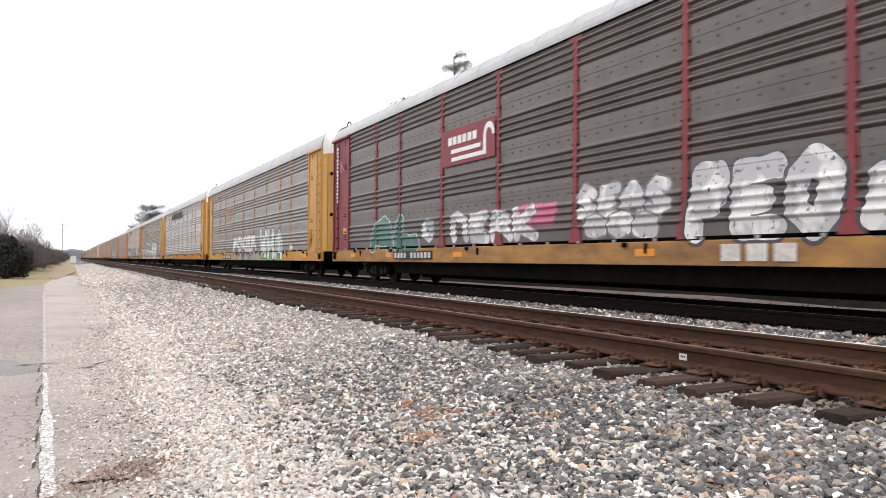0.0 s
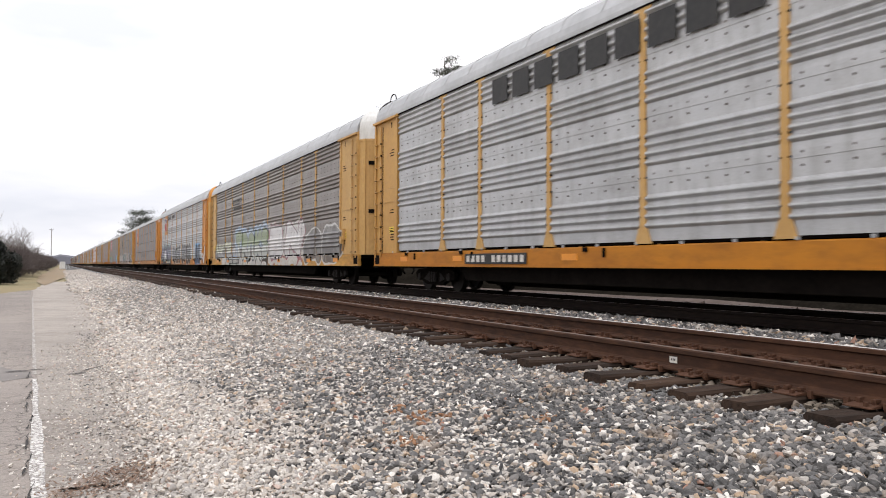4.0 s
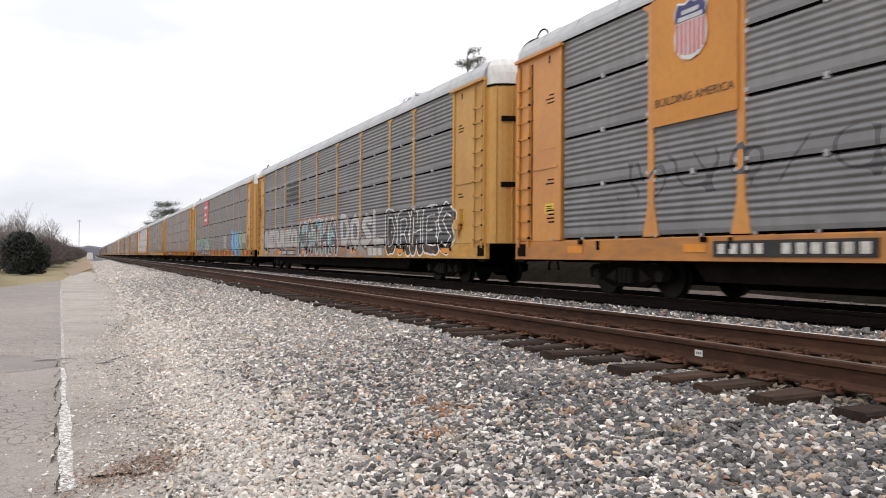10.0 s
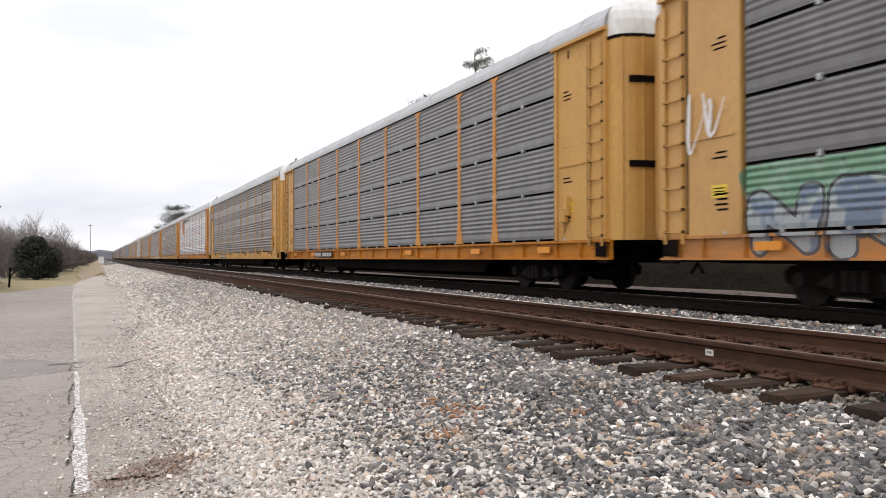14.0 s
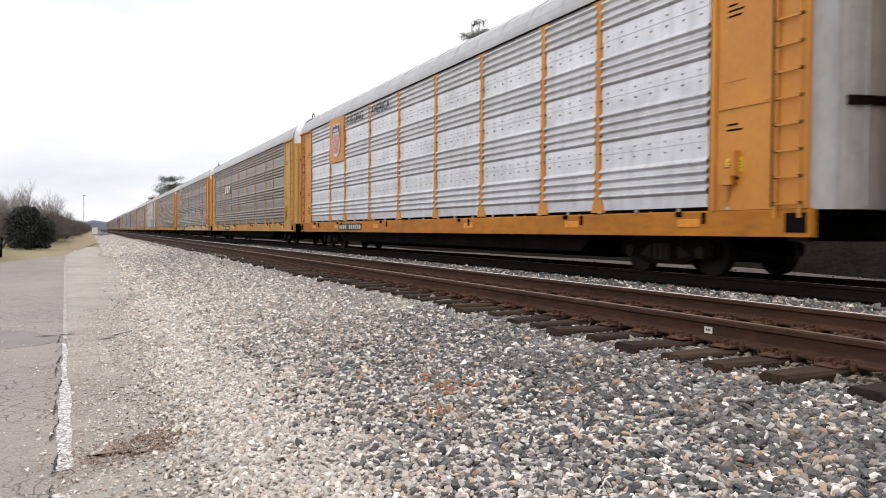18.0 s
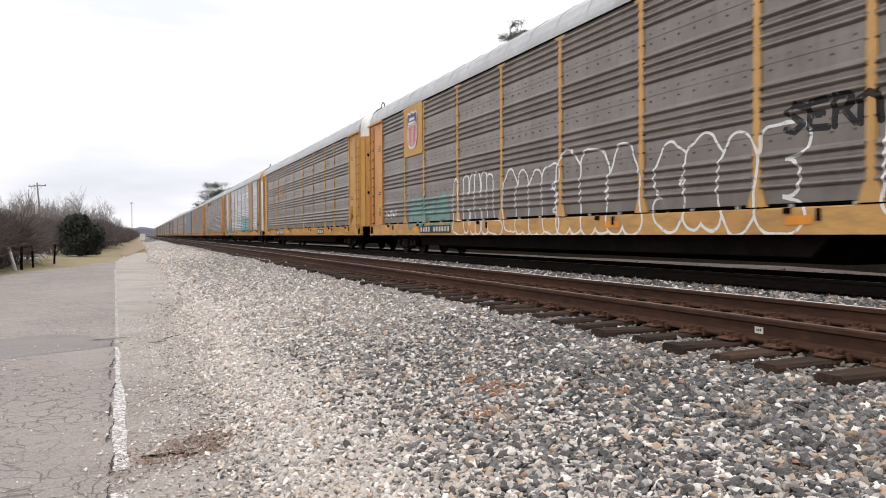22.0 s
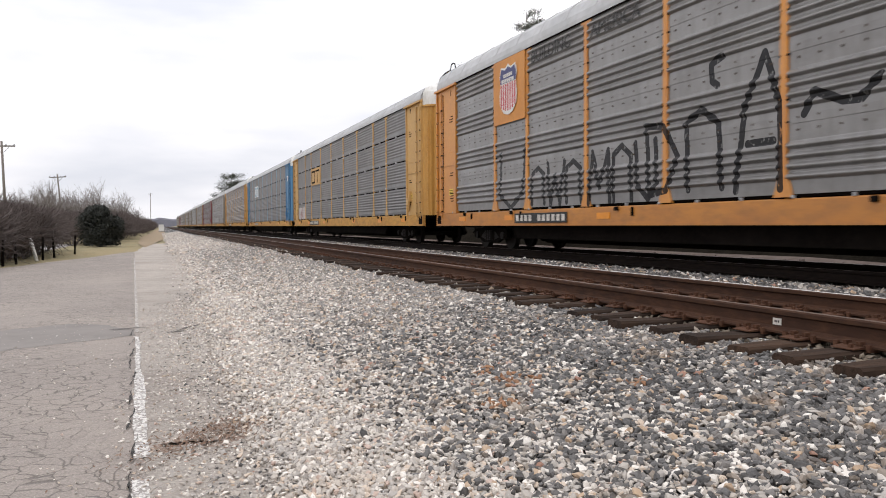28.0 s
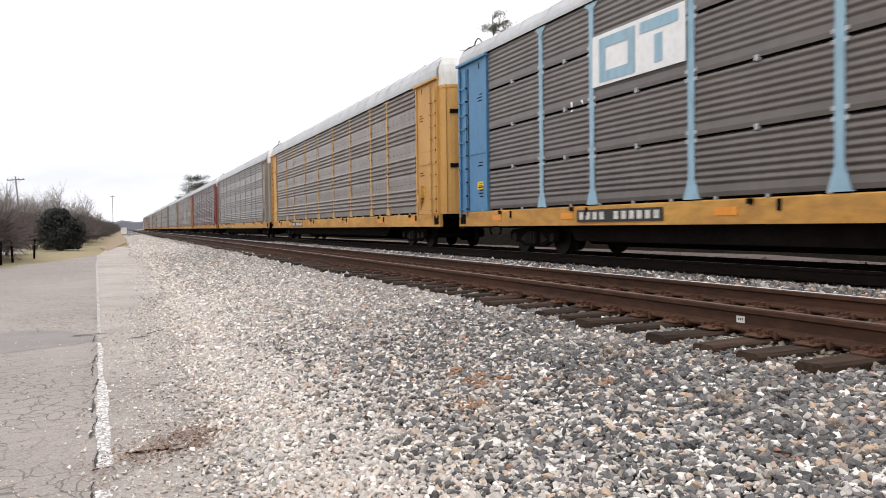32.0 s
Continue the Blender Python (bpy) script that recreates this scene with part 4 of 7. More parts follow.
def door_mesh(folded):
    g = Geo()
    top = EAVE - 0.28
    line = door_outline(14 if folded else 9)
    if folded:
        line = [(x * (1 - 0.035 * (i % 2)), y * (1 - 0.10 * (i % 2))) for i, (x, y) in enumerate(line)]
    inner = [(x * 0.96, y - 0.06) for x, y in line][::-1]
    g.prism(line + inner, "z", FLOOR_Z - 0.04, top, 0)
    for k in ((3, 6) if not folded else ()):
        x, y = line[k]
        g.tube((x * 1.01, y + 0.012, FLOOR_Z), (x * 1.01, y + 0.012, top), 0.018, sides=5, mat=0)
    if not folded:
        for z in (2.38, 3.95):
            for (xa, ya), (xb, yb) in zip(line[4:8], line[5:9]):
                g.add([(xa * 1.02, ya + 0.034, z), (xb * 1.02, yb + 0.034, z), (xb * 1.02, yb + 0.034, z + 0.12), (xa * 1.02, ya + 0.034, z + 0.12),
                       (xa, ya, z), (xb, yb, z), (xb, yb, z + 0.12), (xa, ya, z + 0.12)],
                      [(0, 1, 2, 3), (0, 1, 5, 4), (2, 3, 7, 6), (1, 2, 6, 5), (0, 3, 7, 4)], 1)
    return g.mesh("end_door", YELLOW, UNDER)


ROOF_LINE = [(-1.50, EAVE - 0.03), (-1.50, EAVE + 0.06), (-1.47, EAVE + 0.18), (-1.34, EAVE + 0.39), (-0.98, EAVE + 0.61), (-0.42, EAVE + 0.71), (0.0, EAVE + 0.73),
             (0.42, EAVE + 0.71), (0.98, EAVE + 0.61), (1.34, EAVE + 0.39), (1.47, EAVE + 0.18), (1.50, EAVE + 0.06), (1.50, EAVE - 0.03)]


def roof_mesh():
    """The roof, with its seams."""
    g = Geo()
    ends = [13.05, 13.23]
    ys = [-y for y in ends[::-1]] + [-12.4 + 24.8 * i / 20 for i in range(21)] + ends
    vs, n = [], len(ROOF_LINE)
    for y in ys:
        vs += [(x, y, z) for x, z in ROOF_LINE]
    fs = [(j * n + i, j * n + i + 1, (j + 1) * n + i + 1, (j + 1) * n + i) for j in range(len(ys) - 1) for i in range(n - 1)]
    fs += [tuple(range(n)), tuple(range((len(ys) - 1) * n, len(ys) * n))]
    g.add(vs, fs)
    for j in range(21):
        y = -12.4 + 24.8 * j / 20
        pts = [(x * 1.004, z + 0.012) for x, z in ROOF_LINE[2:-2]]
        g.prism(pts + [(x, z - 0.04) for x, z in pts[::-1]], "y", y - 0.02, y + 0.02)
    for sx in (-1, 1):
        g.box(sx * 1.502 - 0.01, sx * 1.502 + 0.01, -13.22, 13.22, EAVE - 0.045, EAVE - 0.02, 1)
    return g.mesh("roof", ROOFM, UNDER)


def hood_mesh():
    """The domed band over the end doors, under the roof."""
    line = door_outline()
    full = line + [(-x, y) for x, y in line[-2::-1]]
    g, n = Geo(), len(full)
    rings = [(EAVE - 0.27, 1.0, 1.0), (EAVE + 0.06, 1.0, 1.0), (EAVE + 0.24, 0.985, 0.93), (EAVE + 0.40, 0.93, 0.78), (EAVE + 0.54, 0.82, 0.52), (EAVE + 0.62, 0.70, 0.22), (EAVE + 0.64, 0.62, 0.0)]
    vs = [(x * sx, y * sy, z) for z, sx, sy in rings for x, y in full]
    fs = [(k * n + i, k * n + i + 1, (k + 1) * n + i + 1, (k + 1) * n + i) for k in range(len(rings) - 1) for i in range(n - 1)]
    g.add(vs, fs + [tuple(range((len(rings) - 1) * n, len(rings) * n))])
    g.prism([(x * 1.012, y + 0.01) for x, y in full] + [(x * 0.98, y - 0.03) for x, y in full[::-1]], "z", EAVE - 0.30, EAVE - 0.24, 1)
    return g.mesh("door_hood", WHITEP, UNDER)


def grab_mesh():
    """The bent grab rail at the roof's end."""
    g, p = Geo(), None
    for i in range(9):
        a = math.pi * i / 8
        q = (-1.0, -0.25 + 0.25 * math.cos(a), EAVE + 0.50 + 0.26 * math.sin(a))
        if p:
            g.tube(p, q, 0.02, sides=5)
        p = q
    return g.mesh("roof_grab", UNDER)


def sill_mesh(open_sill):
    """The side sill of the flat car under the rack; the open kind is a channel with gussets."""
    g = Geo()
    z0, z1, e = 0.66, 1.05, 13.35
    if open_sill:
        g.box(-0.10, 0.0, -e, e, z1 - 0.05, z1)
        g.box(-0.10, 0.0, -e, e, z0, z0 + 0.035)
        g.box(-0.10, -0.075, -e, e, z0 + 0.035, z1 - 0.05)
        for y in EDGES + [12.4, -12.4, 10.2, -10.2, 2.7, -2.7, 0.0, 5.4, -5.4]:
            g.box(-0.075, -0.005, y - 0.012, y + 0.012, z0 + 0.035, z1 - 0.05)
    else:
        g.prism([(-0.10, z0), (-0.02, z0), (0.0, z0 + 0.02), (0.0, z1 - 0.02), (-0.02, z1), (-0.10, z1)], "y", -e, e)
        g.box(0.0, 0.012, -e, e, z0, z0 + 0.03)
        for y in (10.9, 7.7, 2.9, -2.9, -7.7, -10.9):
            g.box(0.0, 0.05, y - 0.05, y + 0.05, z1 - 0.09, z1 - 0.01, 1)
            g.box(0.0, 0.03, y + 0.5, y + 0.56, z1 - 0.20, z1 - 0.03, 1)
    for sy in (-1, 1):
        g.box(-0.10, 0.006, sy * 13.15 - 0.16, sy * 13.15 + 0.16, z0 - 0.06, z0, 1)
        g.box(0.0, 0.008, sy * 13.10 - 0.17, sy * 13.10 + 0.17, z0 + 0.06, z1 - 0.06, 1)
    for i in range(24):
        y = -11.9 + i * 23.8 / 23
        g.box(-0.03, 0.012, y - 0.022, y + 0.022, z1, z1 + 0.05, 2)
    return g.mesh("side_sill", YELLOW, UNDER, ROOFM)


def frame_mesh():
    g = Geo()
    g.box(-1.36, 1.36, -13.3, 13.3, 0.93, 1.04)
    g.box(-0.40, 0.40, -13.1, 13.1, 0.60, 0.93)
    g.prism([(-8.6, 0.93), (-7.8, 0.20), (7.8, 0.20), (8.6, 0.93)], "x", -0.42, 0.42)
    for sx in (-1, 1):
        g.prism([(-8.5, 0.93), (-7.9, 0.33), (7.9, 0.33), (8.5, 0.93)], "x", sx * 1.22 - 0.03, sx * 1.22 + 0.03)
    for y in (11.4, 8.0, 6.2, 4.4, 2.2, 0.0, -2.2, -4.4, -6.2, -8.0, -11.4):
        g.prism([(-1.36, 0.93), (-1.36, 0.78), (-0.35, 0.56), (0.35, 0.56), (1.36, 0.78), (1.36, 0.93)], "y", y - 0.06, y + 0.06)
    g.tube((-0.55, -1.2, 0.62), (-0.55, 0.4, 0.62), 0.16, sides=8)
    g.tube((0.55, 2.6, 0.66), (0.55, 3.4, 0.66), 0.20, sides=8)
    g.tube((-0.9, -9.0, 0.70), (-0.9, 9.0, 0.70), 0.025, sides=5)
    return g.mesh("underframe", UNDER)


def coupler_mesh():
    g = Geo()
    g.box(-0.14, 0.14, 0.0, 0.75, 0.66, 0.90)
    g.prism([(-0.14, 0.70), (-0.24, 0.80), (-0.22, 1.10), (-0.06, 1.16), (0.0, 1.00), (0.20, 0.98), (0.20, 0.74)], "z", 0.62, 0.94)
    g.tube((-0.38, 0.55, 0.84), (-0.34, 0.80, 0.52), 0.028, sides=6)
    g.tube((-0.34, 0.80, 0.52), (-0.12, 1.12, 0.42), 0.028, sides=6)
    g.tube((-1.25, 0.62, 0.98), (1.25, 0.62, 0.98), 0.018, sides=5)
    for x in (-1.2, -0.55, 0.55, 1.2):
        g.tube((x, 0.2, 0.90), (x, 0.62, 0.98), 0.016, sides=5)
    return g.mesh("coupler", UNDER)


def side_frame_mesh():
    """One cast side frame of a truck, with its bearing caps and spring nest."""
    g = Geo()
    top = [(-1.16, 0.50), (-1.02, 0.58), (-0.50, 0.60), (-0.30, 0.72), (0.30, 0.72), (0.50, 0.60), (1.02, 0.58), (1.16, 0.50), (1.12, 0.32), (0.78, 0.30), (0.46, 0.17), (-0.46, 0.17), (-0.78, 0.30), (-1.12, 0.32)]
    g.prism(top, "x", -0.06, 0.06)
    for y in (-0.88, 0.88):
        g.tube((-0.10, y, 0.38), (0.04, y, 0.38), 0.105, sides=10, mat=1)
    for y in (-0.14, 0.0, 0.14):
        g.tube((-0.085, y, 0.24), (-0.085, y, 0.52), 0.062, sides=7, mat=1)
    g.prism([(-0.62, 0.33), (-0.34, 0.50), (-0.34, 0.26)], "x", -0.068, -0.058, 1)
    g.prism([(0.62, 0.33), (0.34, 0.50), (0.34, 0.26)], "x", -0.068, -0.058, 1)
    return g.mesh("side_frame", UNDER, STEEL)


def wheelset_mesh():
    """An axle with two wheels, at the origin."""
    g = Geo()
    g.tube((-0.95, 0, 0), (0.95, 0, 0), 0.075, sides=8)
    for sx in (-1, 1):
        prof = [(0.0, 0.13), (0.0, 0.0), (0.36, 0.0), (0.355, 0.10), (0.385, 0.105), (0.385, 0.135), (0.31, 0.135), (0.27, 0.09), (0.14, 0.08), (0.13, 0.13)]
        n, vs, fs = 20, [], []
        for i in range(n):
            a = 2 * math.pi * i / n
            vs += [(sx * (0.815 - d), r * math.cos(a), r * math.sin(a)) for r, d in prof]
        k = len(prof)
        for i in range(n):
            for j in range(k):
                fs.append((i * k + j, i * k + (j + 1) % k, ((i + 1) % n) * k + (j + 1) % k, ((i + 1) % n) * k + j))
        g.add(vs, fs)
    return g.mesh("wheelset", STEEL)


def bolster_mesh():
    g = Geo()
    g.box(-0.92, 0.92, -0.16, 0.16, 0.34, 0.56)
    g.box(-0.80, 0.80, -0.60, -0.50, 0.30, 0.42)
    g.box(-0.80, 0.80, 0.50, 0.60, 0.30, 0.42)
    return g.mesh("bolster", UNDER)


def lever_mesh():
    """The door lock and hand-brake gear at a car's end."""
    g = Geo()
    g.box(0.0, 0.10, -0.10, 0.10, 1.42, 1.66)
    g.box(0.02, 0.13, -0.16, -0.08, 1.55, 1.92)
    g.tube((0.08, 0.05, 1.18), (0.12, 0.02, 1.5), 0.025, sides=5)
    return g.mesh("door_lock", UNDER)


SHEET_MESH = {}
POST_MESH = {(f, s): post_mesh(f, s) for f in (0.34, 0.55) for s in ("ribbed", "seamed")}
CORNER, LADDER, ROOF, FRAME, COUPLER, HOOD, GRAB = corner_mesh(), ladder_mesh(), roof_mesh(), frame_mesh(), coupler_mesh(), hood_mesh(), grab_mesh()
DOORS = {False: door_mesh(False), True: door_mesh(True)}
SILLS = {False: sill_mesh(False), True: sill_mesh(True)}
SIDEFRAME, WHEELSET, BOLSTER, LOCK = side_frame_mesh(), wheelset_mesh(), bolster_mesh(), lever_mesh()
WHEELS = []


def rack_car(k, sheet="brown", style="ribbed", post=YELLOW, sill=YELLOW, end=YELLOW, door=YELLOW, foot=0.34, open_sill=False, folded=False, label="", rough=False, rise=0.0, hood=WHITEP, art=()):
    """A covered car carrier: a flat car with a tall rack of sheet-metal sides between posts. k counts from the train's first car in view."""
    car = thing("autorack_car", label, "railway car", group="cars of the freight train")
    sill = SILLY if sill is YELLOW else SILLO if sill is ORANGE else sill
    sheet_m, post_m, sill_m, end_m = SHEETS[sheet], post, sill, end
    if art:
        sheet_m, post_m, sill_m, end_m = (sprayed(m, car, art) for m in (sheet_m, post, sill, end))
    sh = [sheet_m, UNDER, ROOFM, BOLTM]
    posts = WIDE_POSTS if k in (0, 4, 12) else POSTS if style == "ribbed" and k != 11 else SEAM_POSTS
    for sx in ((-1,) if rough else (-1, 1)):
        turn = pose(0, 0, 0, 0, 0, 180) if sx < 0 else Matrix.Identity(4)
        for a, b in zip([END_Y] + posts, posts + [-END_Y]):
            key = (style, round(a - b, 3))
            if key not in SHEET_MESH:
                SHEET_MESH[key] = sheet_mesh(*key)
            part("side_sheet", SHEET_MESH[key], car, at=Matrix.Translation((sx * SIDE, (a + b) / 2, 0)) @ turn, mats=sh)
        for y in posts:
            part("side_post", POST_MESH[(foot, style)], car, at=Matrix.Translation((sx * SIDE, y, 0)) @ turn, mats=[post_m, ROOFM if style == "seamed" else UNDER])
        for sy in (-1, 1):
            flip = Matrix.Diagonal((1 if sx > 0 else -1, 1 if sy > 0 else -1, 1, 1))
            c = part("corner_plate", CORNER, car, at=Matrix.Translation((sx * SIDE, sy * END_Y, 0)) @ flip, mats=[end_m, end if rough else CREAM if end is YELLOW else end, UNDER, LABELY])
            part("ladder", LADDER, c, at=(0.0, 1.22, 0), mats=[end, UNDER])
            part("end_door", DOORS[folded], car, at=Matrix.Translation((0, sy * BODY_END, 0)) @ Matrix.Diagonal((1 if sx < 0 else -1, 1 if sy > 0 else -1, 1, 1)), mats=[door, UNDER])
        part("side_sill", SILLS[open_sill], car, at=Matrix.Translation((sx * (SIDE + 0.015), 0, 0)) @ turn, mats=[sill_m, UNDER, ROOFM])
    part("door_lock", LOCK, car, at=(-SIDE - 0.14, -11.95, 0), mats=[end])
    rise = rise or (1.18 if style == "ribbed" else 0.94)
    arch = Matrix.Translation((0, 0, EAVE)) @ Matrix.Diagonal((1, 1, rise, 1)) @ Matrix.Translation((0, 0, -EAVE))
    part("roof", ROOF, car, at=arch)
    for sy in (-1, 1):
        part("door_hood", HOOD, car, at=arch @ pose(0, sy * BODY_END, 0, 0, 0, 0 if sy > 0 else 180), mats=[hood, UNDER if k in (6, 8) else door])
    part("roof_grab", GRAB, car, at=(0, 13.3, 0.8 * (rise - 1)))
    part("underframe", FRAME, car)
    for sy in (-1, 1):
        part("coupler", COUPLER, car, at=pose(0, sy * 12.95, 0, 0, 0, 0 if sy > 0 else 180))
        truck = part("truck", BOLSTER, car, "cast-steel truck, near-black with grime and undercar shade", (0, sy * 10.05, 0))
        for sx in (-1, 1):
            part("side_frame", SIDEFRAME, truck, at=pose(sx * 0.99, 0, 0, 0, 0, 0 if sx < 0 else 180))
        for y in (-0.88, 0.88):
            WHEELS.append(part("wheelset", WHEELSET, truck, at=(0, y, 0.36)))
    for y in (11.1, 7.9, 3.4, -3.4, -7.9, -11.1):
        x = -(SIDE + 0.016)
        part("reflector", Geo().box(x - 0.012, x, y - 0.24, y + 0.24, 0.80, 0.93).mesh("reflector", REFLECT), car)
    for y0, y1, n in ((4.85, 7.5, 11), (-6.5, -5.15, 3)) if k == 13 else ((4.85, 7.5, 11),):
        x = -(SIDE + 0.028)
        bar = part("number_board", Geo().box(x - 0.01, x, y0, y1, 0.73, 0.97).mesh("number_board", BLACKP), car, "black stencil board with pale bars")
        g, w = Geo(), (y1 - y0 - 0.1) / n
        for i in range(n):
            if n != 11 or i != 6:
                g.box(x - 0.016, x - 0.010, y0 + 0.05 + i * w + 0.20 * w, y0 + 0.05 + (i + 1) * w - 0.20 * w, 0.775, 0.925)
        tagged(part("stencil_lettering", g.mesh("stencil_lettering", STENCIL), bar), kind="stuff")
    return car


GLYPHS = {
    "A": [[(0.05, 0), (0.16, 0.62), (0.5, 1), (0.84, 0.62), (0.95, 0)], [(0.25, 0.35), (0.75, 0.35)]],
    "B": [[(0.1, 0), (0.1, 1), (0.75, 0.9), (0.7, 0.55), (0.15, 0.5)], [(0.7, 0.5), (0.9, 0.2), (0.6, 0), (0.1, 0)]],
    "D": [[(0.1, 0), (0.1, 1), (0.6, 0.95), (0.92, 0.5), (0.6, 0.05), (0.1, 0)]],
    "E": [[(0.95, 1), (0.12, 0.95), (0.1, 0.05), (0.95, 0)], [(0.1, 0.5), (0.7, 0.5)]],
    "H": [[(0.1, 0), (0.12, 1)], [(0.9, 0), (0.88, 1)], [(0.1, 0.48), (0.9, 0.55)]],
    "K": [[(0.12, 0), (0.12, 1)], [(0.9, 1), (0.15, 0.45), (1.0, 0)]],
    "L": [[(0.12, 1), (0.12, 0.05), (0.95, 0.0)]],
    "M": [[(0, 0), (0.12, 1), (0.5, 0.3), (0.88, 1), (1, 0)]],
    "N": [[(0.06, 0), (0.1, 1), (0.85, 0.05), (0.94, 1)]],
    "O": [[(0.5, 0), (0.1, 0.28), (0.12, 0.75), (0.5, 1), (0.9, 0.72), (0.88, 0.25), (0.5, 0)]],
    "P": [[(0.12, 0), (0.12, 1), (0.7, 0.97), (0.88, 0.72), (0.6, 0.48), (0.15, 0.45)]],
    "R": [[(0.12, 0), (0.12, 1), (0.7, 0.97), (0.88, 0.74), (0.55, 0.5), (0.15, 0.48)], [(0.5, 0.5), (1.0, 0)]],
    "S": [[(0.9, 0.85), (0.45, 1), (0.1, 0.75), (0.5, 0.5), (0.9, 0.25), (0.5, 0), (0.08, 0.12)]],
    "T": [[(0.5, 0), (0.5, 1)], [(0.05, 0.92), (0.95, 1)]],
    "U": [[(0.1, 1), (0.12, 0.25), (0.5, 0), (0.88, 0.25), (0.9, 1)]],
    "W": [[(0, 1), (0.22, 0), (0.5, 0.7), (0.78, 0), (1, 1)]],
    "n": [[(0.1, 0), (0.12, 0.85), (0.5, 1), (0.88, 0.8), (0.9, 0)]],
    "~": [[(0, 0.1), (0.12, 0.9), (0.55, 0.35), (0.8, 0.3), (1, 1)]],
    "'": [[(0.8, 1), (0.3, 0.8), (0.35, 0.2), (0.6, 0)]],
}


def stroke_group(name, cells, r, o, sway_by, core):
    """A node group: for each letter its distance field in the car's side plane, laid over one another. Value: 0 bare, 0.5 edge, 1 inside."""
    t = bpy.data.node_groups.new(name, "ShaderNodeTree")
    t.interface.new_socket("Vector", in_out="INPUT", socket_type="NodeSocketVector")
    t.interface.new_socket("Value", in_out="OUTPUT", socket_type="NodeSocketFloat")
    t.interface.new_socket("Distance", in_out="OUTPUT", socket_type="NodeSocketFloat")
    n, l = t.nodes, t.links
    gi, go = n.new("NodeGroupInput"), n.new("NodeGroupOutput")

    def vec(op, a, b, out="Vector", third=None):
        m = n.new("ShaderNodeVectorMath")
        m.operation = op
        for i, v in enumerate((a, b) if third is None else (a, b, third)):
            if isinstance(v, tuple):
                m.inputs[i].default_value = v
            elif v is not None:
                l.new(v, m.inputs[i])
        return m.outputs[out], m
    noise = n.new("ShaderNodeTexNoise")
    noise.inputs["Scale"].default_value, noise.inputs["Detail"].default_value = 1.9, 1.0
    l.new(gi.outputs[0], noise.inputs["Vector"])
    off, _ = vec("SUBTRACT", noise.outputs["Color"], (0.5, 0.5, 0.5))
    p, _ = vec("MULTIPLY_ADD", off, (0.0, sway_by, sway_by), third=gi.outputs[0])
    val = union = None
    for lines in cells:
        d = None
        for line in lines:
            for (ya, za), (yb, zb) in zip(line, line[1:]):
                ab = (0.0, yb - ya, zb - za)
                pa, _ = vec("SUBTRACT", p, (0.0, ya, za))
                dot, _ = vec("DOT_PRODUCT", pa, ab, "Value")
                h = calc(n, l, "MINIMUM", calc(n, l, "MAXIMUM", calc(n, l, "MULTIPLY", dot, 1.0 / max(1e-6, ab[1] ** 2 + ab[2] ** 2)), 0.0), 1.0)
                _, sc = vec("SCALE", ab, None)
                l.new(h, sc.inputs["Scale"])
                e, _ = vec("DISTANCE", pa, sc.outputs["Vector"], "Value")
                d = e if d is None else calc(n, l, "MINIMUM", d, e)
        edge = calc(n, l, "LESS_THAN", d, r + o)
        code = calc(n, l, "MULTIPLY", calc(n, l, "ADD", edge, calc(n, l, "LESS_THAN", d, r)), 0.5)
        if core:
            code = calc(n, l, "SUBTRACT", code, calc(n, l, "MULTIPLY", calc(n, l, "LESS_THAN", d, core), 0.5))
        val = code if val is None else calc(n, l, "ADD", calc(n, l, "MULTIPLY", val, calc(n, l, "SUBTRACT", 1.0, edge)), code)
        union = d if union is None else calc(n, l, "MINIMUM", union, d)
    l.new(val, go.inputs["Value"])
    l.new(union, go.inputs["Distance"])
    return t


def letters(y0, y1, z0, z1, text, seed, r):
    """Unit glyphs laid side by side from y1 down to y0, each a little out of line with the next."""
    k, cells = random.Random(seed), []
    wide = (y1 - y0) / len(text)
    for i, ch in enumerate(text):
        top, low, lean = z1 - r - k.uniform(0, 0.12) * (z1 - z0), z0 + r + k.uniform(0, 0.06) * (z1 - z0), k.uniform(-0.10, 0.14) * wide
        left, span = y1 - wide * i - 0.7 * r, max(0.3 * wide, wide - 1.3 * r)
        cells.append([[(left - u * span - lean * v, low + (top - low) * v) for u, v in line] for line in GLYPHS[ch]])
    return cells


GROUPS = {}


